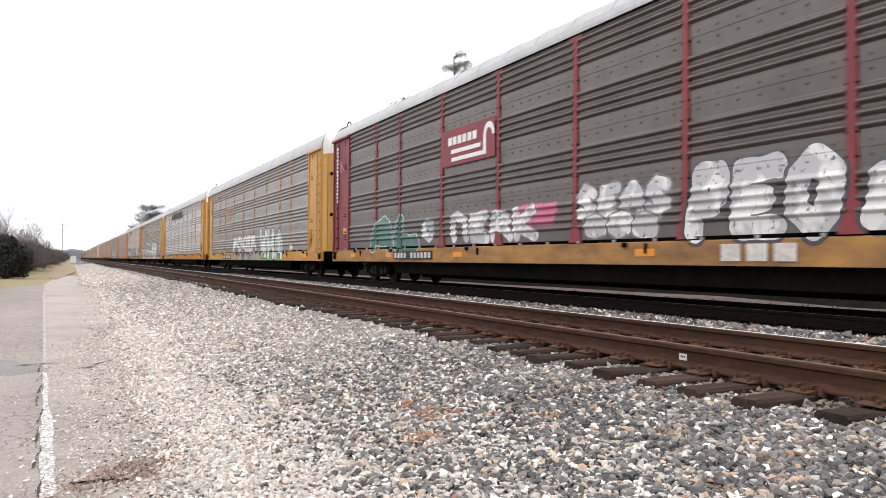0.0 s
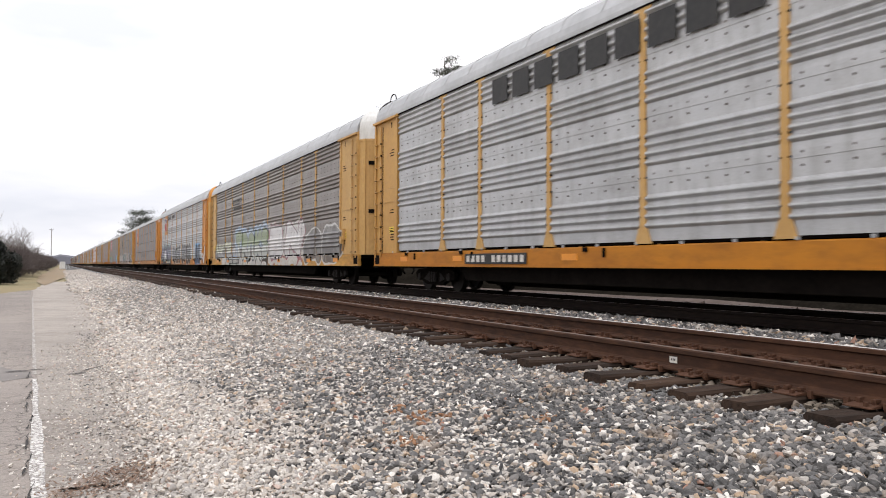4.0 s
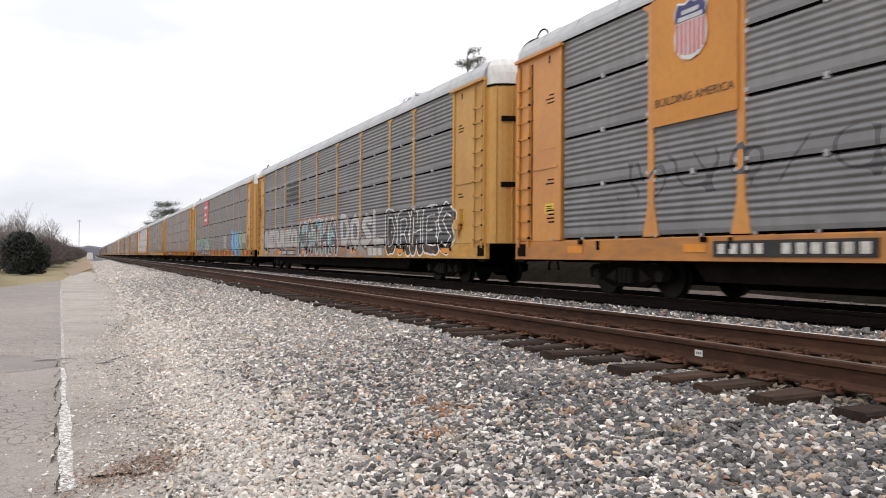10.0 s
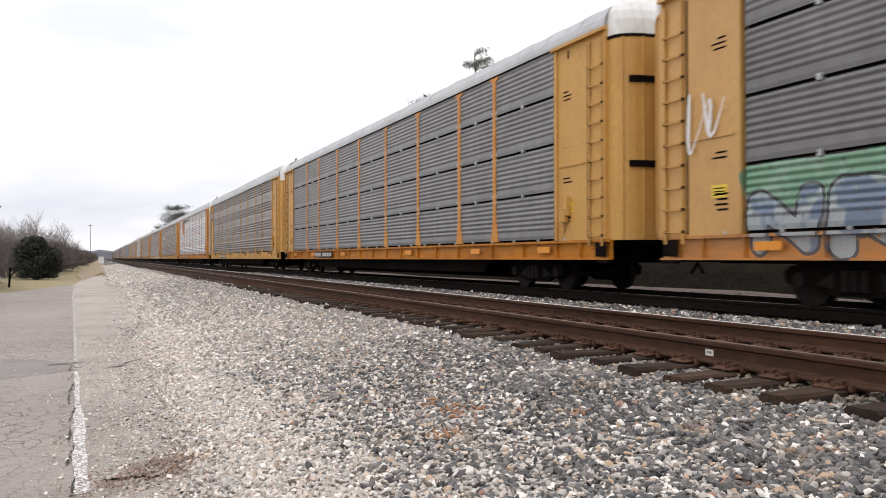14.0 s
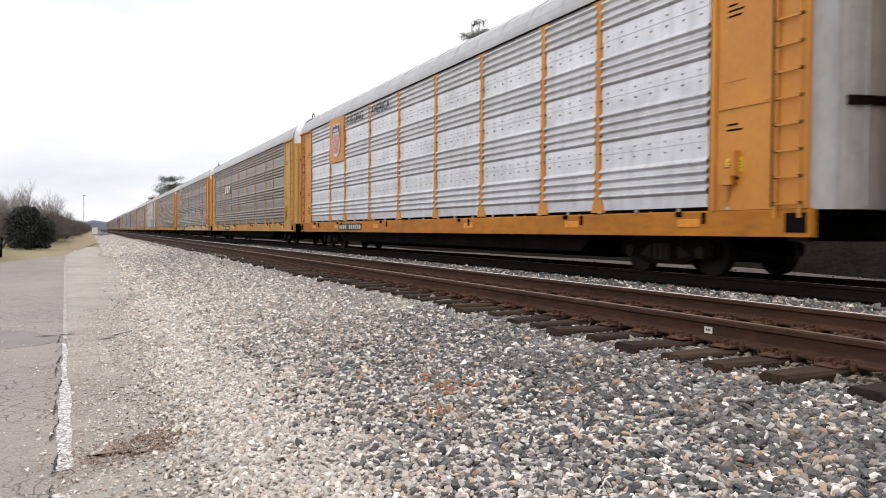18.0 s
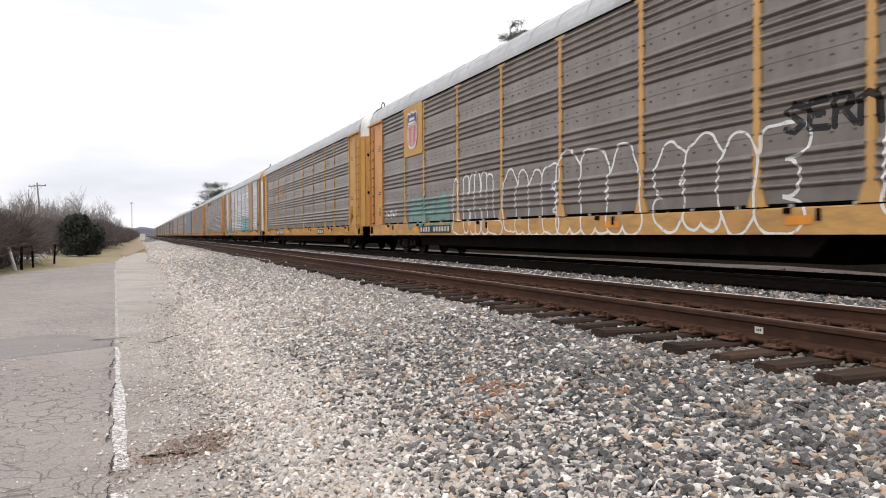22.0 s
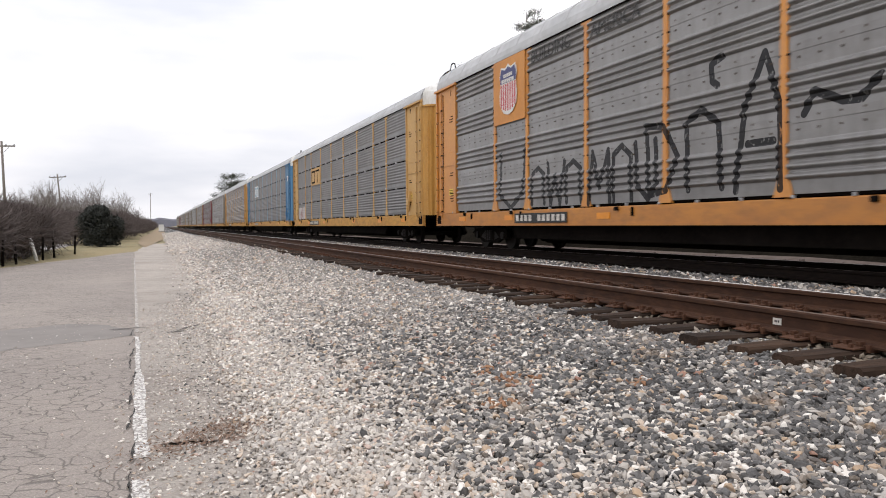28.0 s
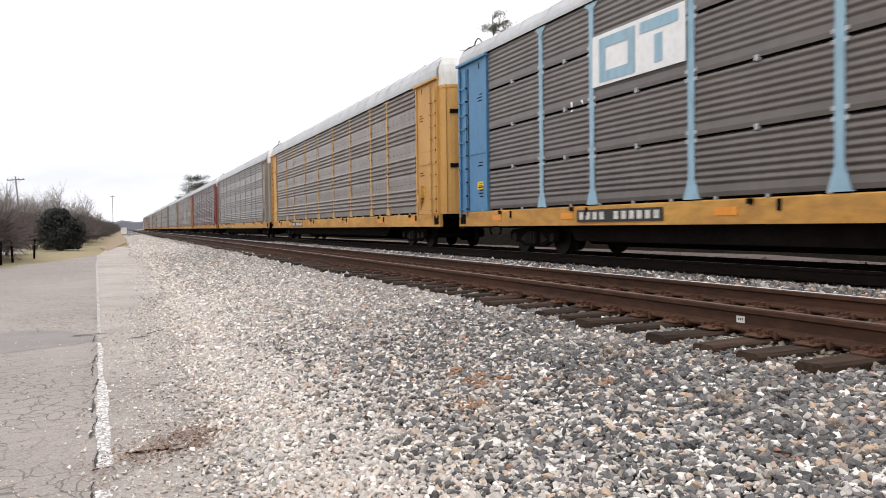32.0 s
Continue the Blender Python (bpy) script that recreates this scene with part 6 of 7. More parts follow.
def words(car, text, y, z, size, mat, d=0.052):
    """Lettering on the visible side, which reads from the far end to the near one."""
    cu = bpy.data.curves.new("lettering", "FONT")
    cu.body, cu.size, cu.extrude, cu.align_x = text, size, 0.003, "LEFT"
    ob = new("lettering", cu)
    me = bpy.data.meshes.new_from_object(ob.evaluated_get(bpy.context.evaluated_depsgraph_get()))
    bpy.data.objects.remove(ob)
    me.name = "lettering"
    me.materials.clear()
    me.materials.append(mat)
    return part("lettering", me, car, "dark lettering along the top of the side", at=pose(-(SIDE + d), y, z, 90, 0, -90))


def scrawl(car, y0, y1, z0, z1, mat, seed, width=0.05, loops=9, name="spray_script"):
    """A line of sprayed script: one looping flat ribbon on the sheets."""
    r, x = random.Random(seed), -(SIDE + 0.066)
    key = []
    for i in range(loops * 2 + 1):
        f = i / (loops * 2)
        key.append(((y1 + (y0 - y1) * f) + r.uniform(-0.25, 0.25), r.uniform(z0, z0 + 0.35 * (z1 - z0)) if i % 2 else r.uniform(z0 + 0.55 * (z1 - z0), z1)))
    pts = []
    for i in range(len(key) - 1):
        p0, p1, p2, p3 = key[max(0, i - 1)], key[i], key[i + 1], key[min(len(key) - 1, i + 2)]
        for q in range(8):
            t = q / 8
            pts.append(tuple(0.5 * (2 * b + (c - a) * t + (2 * a - 5 * b + 4 * c - d) * t * t + (3 * b - a - 3 * c + d) * t ** 3) for a, b, c, d in zip(p0, p1, p2, p3)))
    vs, fs = [], []
    for i, (yy, zz) in enumerate(pts):
        a, b = pts[max(0, i - 1)], pts[min(len(pts) - 1, i + 1)]
        dy, dz = b[0] - a[0], b[1] - a[1]
        ln = math.hypot(dy, dz) or 1
        w = width * (0.7 + 0.4 * math.sin(i * 0.37))
        ny, nz = -dz / ln * w, dy / ln * w
        vs += [(x - 0.003 * (i % 3), yy + ny, zz + nz), (x - 0.003 * (i % 3), yy - ny, zz - nz)]
        if i:
            fs.append((2 * i - 2, 2 * i - 1, 2 * i + 1, 2 * i))
    return part(name, soup(name, vs, fs, [mat]), car, "looping sprayed script")


WHITESIGN = surface("white_sign_paint", (0.78, 0.78, 0.77), (0.70, 0.70, 0.69), (0.5, 0.48, 0.45), 9, 1.2, 0.5, 0, 0.0, (1, 1, 1), 0.3)
PINKP = surface("pink_spray", (0.62, 0.22, 0.26), (0.56, 0.20, 0.24), (0.4, 0.1, 0.12), 9, 1.2, 0.6, 0, 0.0, (1, 1, 1), 0.3)
BADGEBLUE = surface("blue_badge_paint", (0.10, 0.28, 0.46), (0.14, 0.32, 0.50), (0.3, 0.4, 0.5), 9, 1.2, 0.5, 0, 0.0, (1, 1, 1), 0.3)
EMBLEM = surface("orange_emblem_paint", (0.62, 0.25, 0.05), (0.55, 0.22, 0.05), (0.3, 0.14, 0.06), 9, 1.2, 0.5, 0, 0.0, (1, 1, 1), 0.3)

# First car: red placard with pale bars and a curl.
c = CARS[0]
placard(c, 1.53, 4.24, 3.10, 4.02, REDP, "red placard with pale bars and a curl")
bars(c, [(2.35, 3.9, 3.62, 0.20, 6), (1.95, 3.95, 3.40, 0.10, 1), (1.75, 3.95, 3.20, 0.10, 1)], WHITESIGN)
g, x = Geo(), -(SIDE + 0.062)
arc = [(1.80 + 0.26 * math.cos(a), 3.62 + 0.32 * math.sin(a)) for a in (math.pi * i / 8 for i in range(9))]
for (ya, za), (yb, zb) in zip(arc, arc[1:]):
    g.add([(x, ya, za), (x, yb, zb), (x, 1.80 + (yb - 1.80) * 0.55, 3.62 + (zb - 3.62) * 0.55), (x, 1.80 + (ya - 1.80) * 0.55, 3.62 + (za - 3.62) * 0.55)], [(0, 1, 2, 3)])
g.box(x, x + 0.004, 1.94, 2.06, 3.20, 3.62)
part("placard_curl", g.mesh("placard_curl", WHITESIGN), c)
scrawl(c, 12.05, 12.45, 3.75, 4.2, PINKP, 21, 0.022, 4)
scrawl(c, 12.10, 12.40, 4.1, 4.35, PINKP, 23, 0.018, 1)
g = Geo()
for i in range(15):
    g.box(-(SIDE + 0.10), -(SIDE + 0.075), 12.60, 12.67 + 0.02 * (i % 3), 2.75 + 0.135 * i, 2.84 + 0.135 * i)
tagged(part("upright_lettering", g.mesh("upright_lettering", WHITESIGN), c), kind="stuff")
# Orange emblems of plain strokes.
for k, yc, zc in ((1, 5.5, 3.52), (13, 5.55, 3.52)):
    c = CARS[k]
    for i in range(3):
        x, y = -(SIDE + 0.06), yc + 0.55 - 0.55 * i
        e = Geo().box(x - 0.008, x, y - 0.20, y + 0.20, zc - 0.18, zc - 0.08).box(x - 0.008, x, y - 0.20, y + 0.20, zc + 0.16, zc + 0.26)
        e.box(x - 0.008, x, y + (0.10 if i != 1 else -0.20), y + (0.20 if i != 1 else -0.10), zc - 0.08, zc + 0.16)
        part("emblem", e.mesh("emblem", EMBLEM), c, "orange emblem shape")
    part("emblem_bar", Geo().box(x - 0.008, x, yc - 0.75, yc + 0.75, zc - 0.34, zc - 0.27).mesh("emblem_bar", EMBLEM), c)
# Shields on orange placards, and the slogan.
for k in (4, 10, 12, 15):
    y = 0.30 if k in (4, 12) else 0.0
    placard(CARS[k], 6.86 + y, 8.69 + y, 3.35, 5.04, YELLOW if k == 12 else ORANGE, "orange placard under a shield badge")
    shield(CARS[k], 7.78 + y, 3.55, 1.02, 1.32)
    if k != 12:
        words(CARS[k], "BUILDING", 6.55 + y, 4.62, 0.42, BLACKP)
        words(CARS[k], "AMERICA", 3.85 + y, 4.62, 0.42, BLACKP)
placard(CARS[5], 7.01, 8.88, 2.9, 5.04, ORANGE, "orange placard under a shield badge")
shield(CARS[5], 7.95, 3.85, 0.72, 1.0)
words(CARS[5], "BUILDING AMERICA", 8.78, 3.22, 0.19, BLACKP, 0.062)
# Dark lettering of the pale car, drawn as bars.
bars(CARS[2], [(-1.2, 6.3, 4.30, 0.55, 9)], BLACKP)
bars(CARS[3], [(4.3, 6.6, 4.15, 0.10, 4), (4.6, 6.4, 3.95, 0.08, 4), (4.3, 6.2, 3.72, 0.12, 5)], BLACKP)
bars(CARS[6], [(4.3, 6.5, 4.0 - 0.26 * i, 0.13, 6) for i in range(4)], BLACKP)
for k in (0, 3, 6):
    bars(CARS[k], [(-6.4, -5.0, 0.73, 0.25, 3)], STENCIL, "pale_mark", 0.03)
# Red sign of the dark car.
placard(CARS[7], 4.25, 6.89, 3.12, 5.02, SIGNRED, "red sign with three rows of white bars")
bars(CARS[7], [(4.7, 6.4, 4.42, 0.20, 8), (5.3, 6.3, 3.86, 0.20, 6), (4.9, 6.3, 3.42, 0.20, 7)], WHITESIGN)
# Round badge on a yellow end.
g = Geo()
g.tube((-(SIDE + 0.03), 12.28, 4.2), (-(SIDE + 0.012), 12.28, 4.2), 0.34, sides=24)
b = part("round_badge", g.mesh("round_badge", BLACKP), CARS[9], "round dark badge")
part("badge_ring", Geo().tube((-(SIDE + 0.036), 12.28, 4.2), (-(SIDE + 0.030), 12.28, 4.2), 0.26, sides=24).mesh("badge_ring", WHITESIGN), b)
part("badge_core", Geo().tube((-(SIDE + 0.042), 12.28, 4.2), (-(SIDE + 0.036), 12.28, 4.2), 0.21, sides=24).mesh("badge_core", BADGEBLUE), b)
part("badge_cross", Geo().box(-(SIDE + 0.048), -(SIDE + 0.042), 12.25, 12.31, 4.01, 4.39).box(-(SIDE + 0.050), -(SIDE + 0.044), 12.10, 12.46, 4.17, 4.23).mesh("badge_cross", WHITESIGN), b)
# White marks of the brown car on a dark field.
for i in range(5):
    placard(CARS[11], 4.30 + 0.05 * i, 6.66 - 0.04 * (4 - i), 3.22 + 0.13 * i, 3.28 + 0.13 * i, BLACKP, "dark stripe behind three pale shapes")
for i in range(3):
    x, y = -(SIDE + 0.062), 6.42 - 0.72 * i
    part("pale_shape", Geo().prism([(y, 3.26), (y - 0.32, 3.26), (y - 0.56, 3.76), (y - 0.04, 3.76)], "x", x - 0.008, x).mesh("pale_shape", WHITESIGN), CARS[11], "slanting off-white painted shape")
# Emblems of bold strokes: cream field with dark strokes, white field with blue-grey strokes.
for k, field, ink in ((16, CREAM, UNDER), (17, WHITESIGN, PALEBLUE)):
    z0 = 3.05 if k == 16 else 3.35
    x = -(SIDE + 0.062)
    placard(CARS[k], 4.25, 6.89, z0, z0 + 0.98, field, "two bold shapes on a pale field")
    w = 0.10 if k == 16 else 0.20
    p = [(5.66, z0 + 0.80), (6.55, z0 + 0.80), (6.55, z0 + 0.16), (5.66, z0 + 0.16), (5.66, z0 + 0.80)]
    g = Geo()
    for (ya, za), (yb, zb) in zip(p, p[1:]):
        g.box(x - 0.006, x, min(ya, yb) - w / 2, max(ya, yb) + w / 2, min(za, zb) - w / 2, max(za, zb) + w / 2)
    part("field_mark", g.mesh("field_mark", ink), CARS[k])
    g = Geo().box(x - 0.006, x, 4.42, 5.42, z0 + 0.80 - w / 2, z0 + 0.80 + w / 2)
    part("field_mark", g.mesh("field_mark", ink), CARS[k])
    g = Geo().box(x - 0.006, x, 4.92 - w / 2, 4.92 + w / 2, z0 + 0.12, z0 + 0.66 - w / 4)
    part("field_mark", g.mesh("field_mark", ink), CARS[k])
g = Geo().box(-(SIDE + 0.020), -(SIDE + 0.012), -12.55, -11.98, 3.86, 4.22)
notice = part("notice_plate", g.mesh("notice_plate", WHITESIGN), CARS[17], "small white notice plate on the blue end")
g = Geo()
for i in range(3):
    g.box(-(SIDE + 0.024), -(SIDE + 0.020), -12.48, -12.06 - 0.06 * i, 3.92 + 0.09 * i, 3.95 + 0.09 * i)
tagged(part("notice_lines", g.mesh("notice_lines", BLACKP), notice), kind="stuff")
# Broad tan posts of the silver car.
for y in (7.80, -7.85):
    g = Geo().box(-(SIDE + 0.085), -(SIDE + 0.01), y - 1.02, y + 1.02, FLOOR_Z, EAVE - 0.03)
    part("broad_post", g.mesh("broad_post", TAN), CARS[14], "broad tan steel post")
# Sprayed script.
scrawl(CARS[9], 2.0, 4.5, 1.4, 1.9, BLACKP, 11, 0.03, 5)
scrawl(CARS[7], 12.0, 12.6, 2.3, 3.5, WHITESIGN, 12, 0.03, 3)
scrawl(CARS[6], 12.0, 12.6, 2.6, 3.6, UNDER, 14, 0.02, 5)

# ---------------------------------------------------------------- trees and what lies beyond
def limb(g, p, d, length, r, r2, mat=0, sides=4):
    q = p + d * length
    g.tube(p, q, r, r2, sides=sides, mat=mat, caps=False)
    return q


def sway(d, amount, r):
    return (d + Vector((r.uniform(-1, 1), r.uniform(-1, 1), r.uniform(-0.7, 1))) * amount).normalized()


def bare_tree(seed, height):
    """A leafless tree: trunk and limbs, and a crown of fine branches."""
    r = random.Random(seed)
    t, c = Geo(), Geo()

    def grow(p, d, length, rad, level):
        g = t if level < 2 else c
        n = 3 if level < 2 else 2
        for i in range(n):
            q = limb(g, p, d, length / n, rad * (1 - 0.28 * i / n), rad * (1 - 0.28 * (i + 1) / n), sides=5 if level < 2 else 3)
            if level < 4:
                for _ in range(2 if level else 3):
                    if i or level:
                        grow(q, sway(d, 0.75, r), length * r.uniform(0.50, 0.72), rad * 0.50, level + 1)
            p, d = q, sway(d, 0.16, r)
    grow(Vector((0, 0, -0.1)), Vector((0, 0, 1)), height * 0.45, height * 0.018, 0)
    return t.mesh("trunk", BARKM), c.mesh("crown", TWIGM)


# Twigs of the distant trees, with haze mixed in as a lighter grey.
TWIGM = surface("bare_twigs", (0.21, 0.190, 0.178), (0.26, 0.240, 0.228), (0.14, 0.122, 0.115), 12, 2.0, 0.9, 0, 0.0)
SHRUBM = surface("brown_twigs", (0.095, 0.075, 0.068), (0.135, 0.110, 0.10), (0.06, 0.048, 0.045), 12, 2.0, 0.9, 0, 0.0)


def leaf_material(name, a, b, d):
    m, n, l, p = nodes_of(name)
    geo = n.new("ShaderNodeNewGeometry")
    f = noise_fac(n, l, coords(n, l), 1.2, 3, 0.35, 0.65)
    c = mixed(n, l, geo.outputs["Random Per Island"], a, b)
    c = mixed(n, l, calc(n, l, "MULTIPLY", f, 0.5), c, d)
    l.new(c, p.inputs["Base Color"])
    p.inputs["Roughness"].default_value = 0.7
    return m


EVERGREEN = leaf_material("dark_evergreen_leaf", (0.014, 0.017, 0.013), (0.026, 0.030, 0.022), (0.022, 0.022, 0.019))
PINEM = leaf_material("pine_needles", (0.030, 0.040, 0.026), (0.055, 0.068, 0.042), (0.045, 0.048, 0.034))


def leaves(centres, size, r, flat=0.6):
    """Small leaf quads round the given points."""
    n = len(centres)
    a = r.normal(size=(n, 3))
    a /= np.linalg.norm(a, axis=1)[:, None]
    b = r.normal(size=(n, 3))
    b -= (a * b).sum(1)[:, None] * a
    b /= np.linalg.norm(b, axis=1)[:, None]
    s = size * r.uniform(0.6, 1.4, (n, 1))
    v = np.stack([centres - a * s, centres + b * s * flat, centres + a * s, centres - b * s * flat], 1).reshape(-1, 3)
    f = np.arange(4 * n).reshape(-1, 4)
    return v, f


def evergreen(seed, w, h):
    """A dense clipped evergreen: lobes of small leaves on short stems."""
    r = np.random.default_rng(seed)
    pts = []
    for _ in range(46):
        # lobes fill a dome that is widest a third of the way up
        u = r.normal(size=3)
        u *= r.uniform(0.3, 0.72) / np.linalg.norm(u)
        c = np.array([u[0] * w / 2, u[1] * w / 2, (0.42 + u[2] * 0.48) * h])
        k = 0.20 * w * r.uniform(0.8, 1.15)
        d = r.normal(size=(900, 3))
        d /= np.linalg.norm(d, axis=1)[:, None]
        p = c + d * k * r.uniform(0.55, 1.0, (900, 1)) * np.array([1, 1, 1.1])
        pts.append(p[p[:, 2] > 0.12])
    v, f = leaves(np.concatenate(pts), 0.075, r)
    g = Geo()
    for i in range(7):
        g.tube((0.1 * math.cos(i), 0.1 * math.sin(i), -0.1), (0.35 * w * math.cos(2.4 * i) * 0.8, 0.35 * w * math.sin(2.4 * i) * 0.8, 0.75 * h), 0.05, 0.02, sides=5)
    return g.mesh("stem", BARKM), soup("foliage", v, f, [EVERGREEN])


def shrub(seed, w, h):
    """A leafless many-stemmed shrub: clear stems below, a dense brush of twigs above."""
    r = random.Random(seed)
    s, c = Geo(), Geo()
    for i in range(5):
        a = 2 * math.pi * i / 5 + r.uniform(-0.4, 0.4)
        base = Vector((0.12 * math.cos(a), 0.12 * math.sin(a), -0.1))
        tip = Vector((0.28 * w * math.cos(a), 0.28 * w * math.sin(a), 0.42 * h))
        s.tube(base, tip, 0.045, 0.028, sides=5, caps=False)
        for _ in range(84):
            d = Vector((r.uniform(-1, 1), r.uniform(-1, 1), r.uniform(-0.15, 1.0))).normalized()
            p = base.lerp(tip, r.uniform(0.6, 1.0))
            q = limb(c, p, d, r.uniform(0.12, 0.34) * h, 0.018, 0.012, sides=3)
            for _ in range(4):
                e = sway(d, 0.8, r)
                o = limb(c, q, e, r.uniform(0.10, 0.24) * h, 0.014, 0.008, sides=3)
                limb(c, o, sway(e, 0.7, r), r.uniform(0.06, 0.16) * h, 0.010, 0.005, sides=3)
    return s.mesh("stem", BARKM), c.mesh("twig_crown", SHRUBM)


def pine(seed, h, crown, dense=120):
    """A tall pine: bare trunk, whorls of limbs, tufts of needles."""
    r = random.Random(seed)
    rn = np.random.default_rng(seed)
    t = Geo()
    p, d = Vector((0, 0, -0.2)), Vector((0, 0, 1))
    steps, tufts = 12, []
    for i in range(steps):
        q = limb(t, p, d, h / steps, 0.02 * h * (1 - i / steps) + 0.02, 0.02 * h * (1 - (i + 1) / steps) + 0.02, sides=7)
        if i > steps * 0.45:
            for _ in range(6):
                k = crown * max(0.25, 1 - ((i / steps - 0.72) / 0.34) ** 2) * r.uniform(0.5, 1.1)
                a = r.uniform(0, 6.283)
                e = Vector((math.cos(a), math.sin(a), r.uniform(0.1, 0.7))).normalized()
                o = limb(t, p.lerp(q, r.uniform(0, 1)), e, k, 0.035, 0.012, sides=4)
                for f in (0.55, 0.8, 1.0):
                    tufts.append((np.array(o - e * k * (1 - f)) + rn.normal(0, 0.10 * crown, (dense, 3)) * np.array([1, 1, 0.7])))
        p, d = q, sway(d, 0.05, r)
    v, f = leaves(np.concatenate(tufts), 0.11, rn, 0.22)
    return t.mesh("trunk", BARKM), soup("crown", v, f, [PINEM])


def plant(name, meshes, label, category, spots, group="", names=("trunk", "crown")):
    """One plant of two parts, and copies of it at the other spots (x, y, z, turn, scale)."""
    first = None
    for x, y, z, turn, s in spots:
        m = pose(x, y, z, 0, 0, turn)
        if first is None:
            first = thing(name, label, category, m, group)
            for n, me in zip(names, meshes):
                part(n, me, first)
            first.scale = (s, s, s)
        else:
            o = copy_thing(first, m)
            o.scale = (s, s, s)


def land(x, y):
    return float(np.interp(x, [-1500, -60, -15, -8, -4, 13, 25, 1500], [-1.2, -1.0, -0.75, -0.70, -0.68, -0.76, 0.2, 0.4]))


plant("evergreen_bush", evergreen(3, 3.3, 3.3), "dense rounded dark evergreen bush on dry grass", "bush", [(-3.75, 56.0, -0.7, 0, 1.0)], names=("stem", "foliage"))
rs = random.Random(31)
for v in range(3):
    spots = []
    for i in range(7):
        f = (i * 3 + v) / 20
        y = 25.5 + 23.0 * f
        x = min(-6.6 + 3.0 * f, -0.093 * y - 1.35) - rs.uniform(0.0, 1.5)
        spots.append((x, y, land(x, y), rs.uniform(0, 360), rs.uniform(0.9, 1.12)))
    plant("leafless_shrub", shrub(40 + v, 2.6, 2.7), "leafless brown shrub with thin bare stems", "shrub", spots, "shrubs beside the lot", ("stem", "twig_crown"))
for v in range(2):
    spots = [(-3.3 - rs.uniform(0.4, 3.6) + 0.006 * (y - 60), y, -0.75, rs.uniform(0, 360), rs.uniform(0.9, 1.3)) for y in np.arange(61 + 3.5 * v, 270, 7.0)]
    plant("leafless_shrub", shrub(50 + v, 3.4, 2.8), "leafless grey-brown thicket beside the grass", "shrub", spots, "thicket along the grass", ("stem", "twig_crown"))
for v in range(4):
    spots = []
    for i in range(18):
        y = 86 + rs.uniform(0, 1) * 120
        x = -4.6 - rs.uniform(0.0, 0.125) * y
        spots.append((x, y, land(x, y), rs.uniform(0, 360), rs.uniform(0.8, 1.15)))
    plant("bare_tree", bare_tree(60 + v, 5.7), "bare winter tree with a fine branching crown, greyed for haze", "tree", spots, "bare woods beside the line")
plant("pine_tree", pine(70, 18.0, 2.5, 46), "tall pine with an open tufted crown behind the train", "tree", [(28.4, 54.9, 0.2, 0, 1.0), (26.5, 60.2, 0.2, 140, 0.84)], "pines behind the train")
plant("pine_tree", pine(71, 13.6, 4.4, 190), "broad green-grey tree beyond the train", "tree", [(17.6, 199, -0.4, 0, 1.0), (21.5, 214, -0.3, 90, 0.9), (14.8, 206, -0.5, 200, 0.66)], "trees far beyond the train")
plant("bare_tree", bare_tree(66, 8.5), "bare tree far beyond the train", "tree", [(13.9, 235, -0.6, 0, 1.0), (12.8, 262, -0.6, 80, 0.95)], "bare trees beyond the train")


def utility_pole(x, y, h, arm, lean):
    pole = thing("utility_pole", "grey weathered wooden utility pole with a crossarm", "utility pole", pose(x, y, land(x, y), 0, lean, 0), "utility poles")
    part("pole", Geo().tube((0, 0, -0.3), (0, 0, h), 0.15, 0.10, sides=10).mesh("pole", POLEM, smooth=True), pole)
    a = part("crossarm", Geo().box(-arm / 2, arm / 2, -0.06, 0.06, h - 0.55, h - 0.42).mesh("crossarm", POLEM), pole)
    for s in (-0.46, -0.16, 0.16, 0.46):
        part("insulator", Geo().tube((s * arm, 0, h - 0.42), (s * arm, 0, h - 0.28), 0.05, 0.035, sides=7).mesh("insulator", UNDER), a)
    for s in (-1, 1):
        part("brace", Geo().tube((s * arm * 0.3, 0, h - 0.5), (0, 0, h - 1.2), 0.02, sides=4).mesh("brace", UNDER), pole)


utility_pole(-13.9, 83.5, 9.8, 2.3, -1.5)
utility_pole(-13.5, 126.0, 9.4, 2.3, -4.0)
utility_pole(-3.2, 334.0, 15.2, 1.6, 0.0)

# Fence posts under the shrubs, one of them white and leaning.
post_g = Geo().tube((0, 0, -0.2), (0, 0, 0.95), 0.05, 0.045, sides=7)
post_me = post_g.mesh("fence_post", UNDER, smooth=True)
for x, y, lean in ((-5.15, 30.2, 2), (-4.95, 31.6, -3), (-4.5, 34.9, 1), (-4.35, 37.2, -2), (-3.95, 41.6, 3)):
    tagged(part("fence_post", post_me, at=pose(x, y, land(x, y), 0, lean, 0)), "dark wooden fence post at the lot's edge", "fence post", "fence posts")
tagged(part("fence_post", Geo().tube((0, 0, -0.2), (0, 0, 1.05), 0.075, 0.065, sides=7).mesh("fence_post", WHITEP, smooth=True), at=pose(-4.62, 34.2, -0.7, 0, -14, 0)), "white leaning fence post at the lot's edge", "fence post", "fence posts")

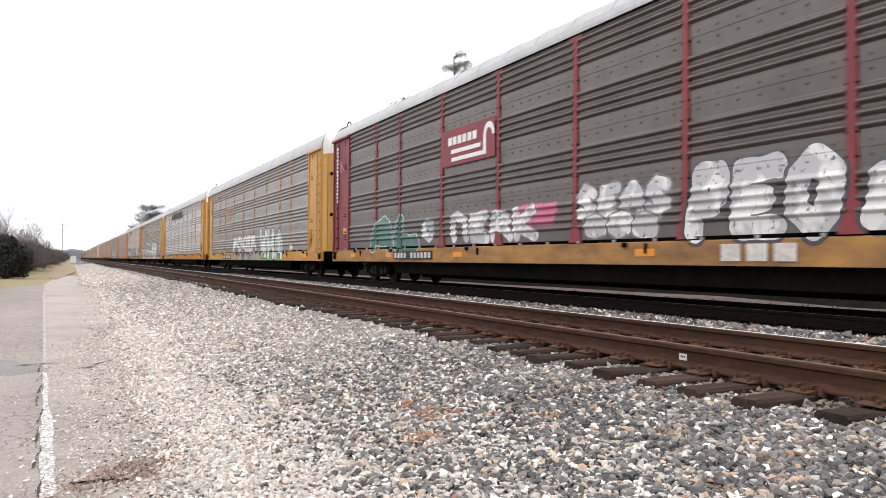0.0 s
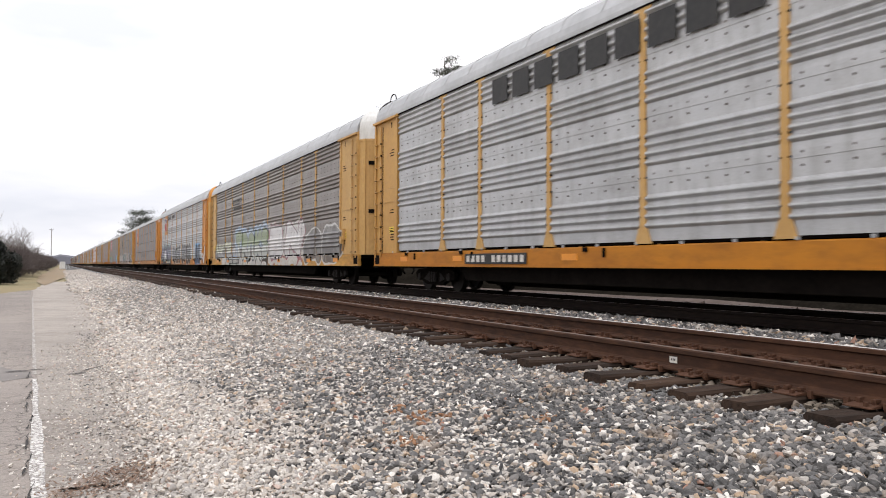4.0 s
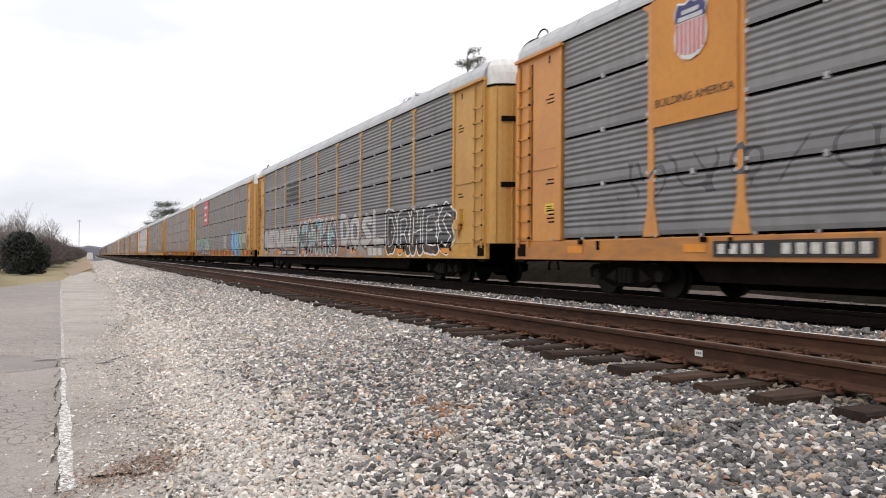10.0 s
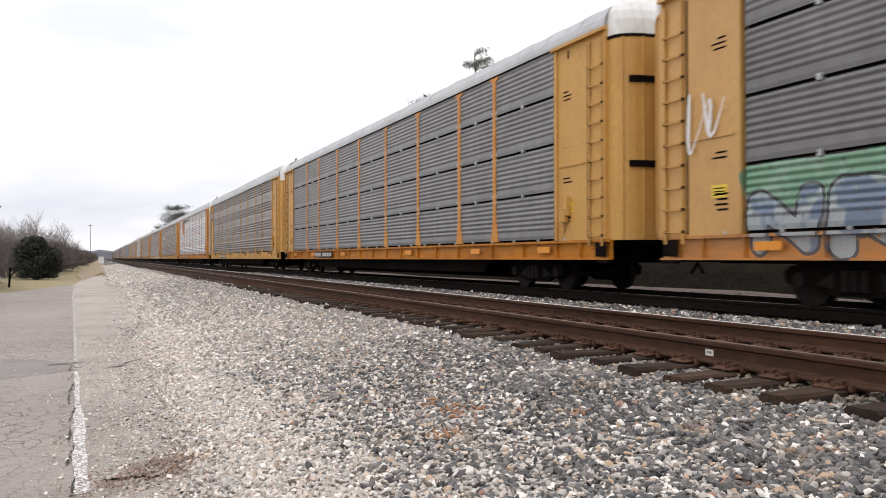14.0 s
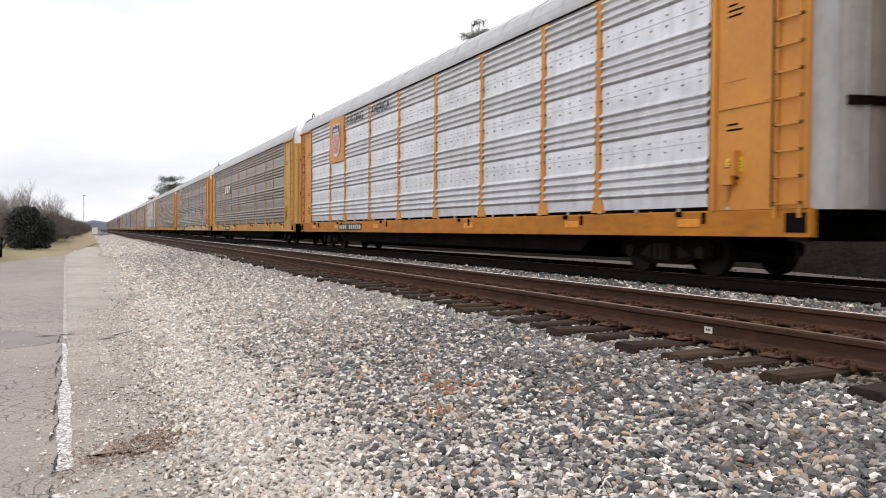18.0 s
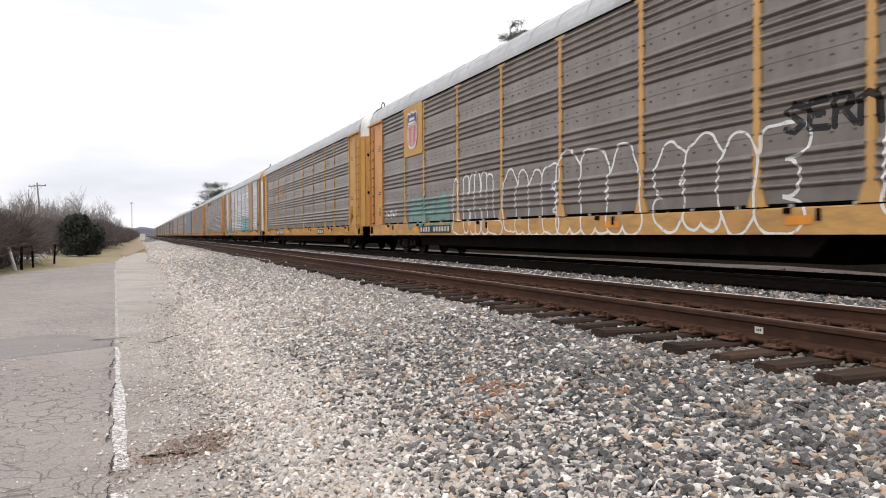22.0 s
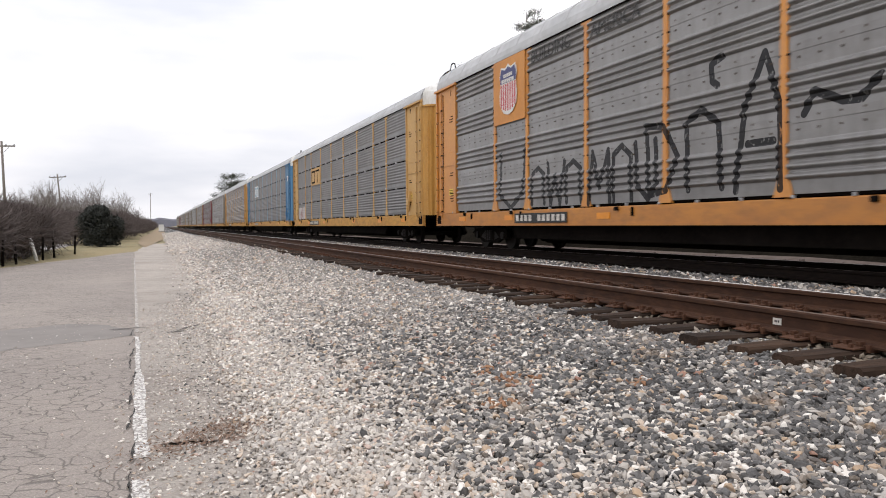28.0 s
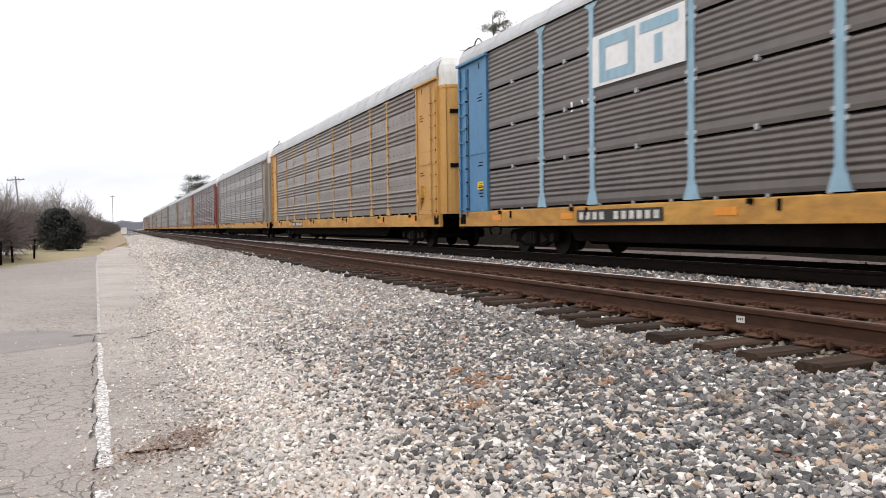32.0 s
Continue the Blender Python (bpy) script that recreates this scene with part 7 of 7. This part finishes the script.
cabinet = thing("relay_cabinet", "small white relay cabinet beside the track", "cabinet", (0.5, 200.0, -0.68))
part("body", Geo().box(-0.6, 0.6, -0.45, 0.45, 0.12, 1.75).mesh("body", WHITESIGN), cabinet)
part("roof", Geo().prism([(-0.7, 1.75), (0.0, 1.95), (0.7, 1.75)], "y", -0.52, 0.52).mesh("roof", ROOFM), cabinet)
part("plinth", Geo().box(-0.65, 0.65, -0.5, 0.5, -0.1, 0.12).mesh("plinth", UNDER), cabinet)
part("door", Geo().box(-0.42, 0.42, -0.475, -0.45, 0.25, 1.62).mesh("door", WHITEP), cabinet)

# The wooded ridge at the end of the line, and woods beyond the train.
# The blue-grey base colour carries the haze over the ridge.
RIDGEM = surface("far_winter_woods", (0.125, 0.125, 0.150), (0.095, 0.096, 0.112), (0.155, 0.150, 0.165), 0.35, 0.03, 1.0, 0, 0.0)
rr, rv, rf = random.Random(5), [], []
for i in range(201):
    x = -700 + 7 * i
    h = 17.0 + 3.5 * math.sin(i * 0.11) + 1.2 * math.sin(i * 0.83) + rr.uniform(-0.8, 0.8)
    rv += [(x, 1290 + 30 * math.sin(i * 0.2), -3), (x, 1300 + 30 * math.sin(i * 0.2), h * 0.8), (x, 1330 + 30 * math.sin(i * 0.2), h), (x, 1500, h * 0.6)]
for i in range(200):
    for j in range(3):
        a = 4 * i + j
        rf.append((a, a + 4, a + 5, a + 1))
tagged(new("backdrop", soup("backdrop", rv, rf, [RIDGEM])), "low wooded ridge, blue-grey in the distance", "ridge", kind="structure")


# ---------------------------------------------------------------- what moves
def motions():
    # The train's speed eases a little: metres gained on an even run.
    gain = [(0.0, -0.72), (2.0, -0.35), (5.5, -0.10), (9.0, 0.24), (11.0, 0.38), (12.0, 0.42), (13.0, 0.24), (14.0, 0.30), (15.0, 0.48), (18.0, 0.24), (19.0, 0.20), (20.0, 0.26), (21.0, 0.36), (22.0, 0.23), (23.0, 0.04), (24.0, -0.08), (25.0, -0.14), (28.0, -0.53), (29.0, -0.46), (30.0, -0.53), (32.0, -0.57)]
    for k, car in CARS.items():
        middle = GAP0 + CAR_PITCH * (k - 0.5)
        walk(car, [(t, pose(TRAIN_X, middle - SPEED * t - g, 0)) for t, g in gain])
    # The wheels roll; all that sit alike in their trucks share one run of keys.
    shared = {}
    for wheel in WHEELS:
        y = wheel.location.y
        if y not in shared:
            walk(wheel, [(i / FPS, pose(0, y, 0.36, math.degrees(SPEED * i / FPS / 0.36), 0, 0)) for i in range(32 * FPS + 1)])
            shared[y] = wheel
        else:
            wheel.rotation_mode = "QUATERNION"
            keys = wheel.animation_data_create()
            keys.action = shared[y].animation_data.action
            keys.action_slot = shared[y].animation_data.action_slot


motions()
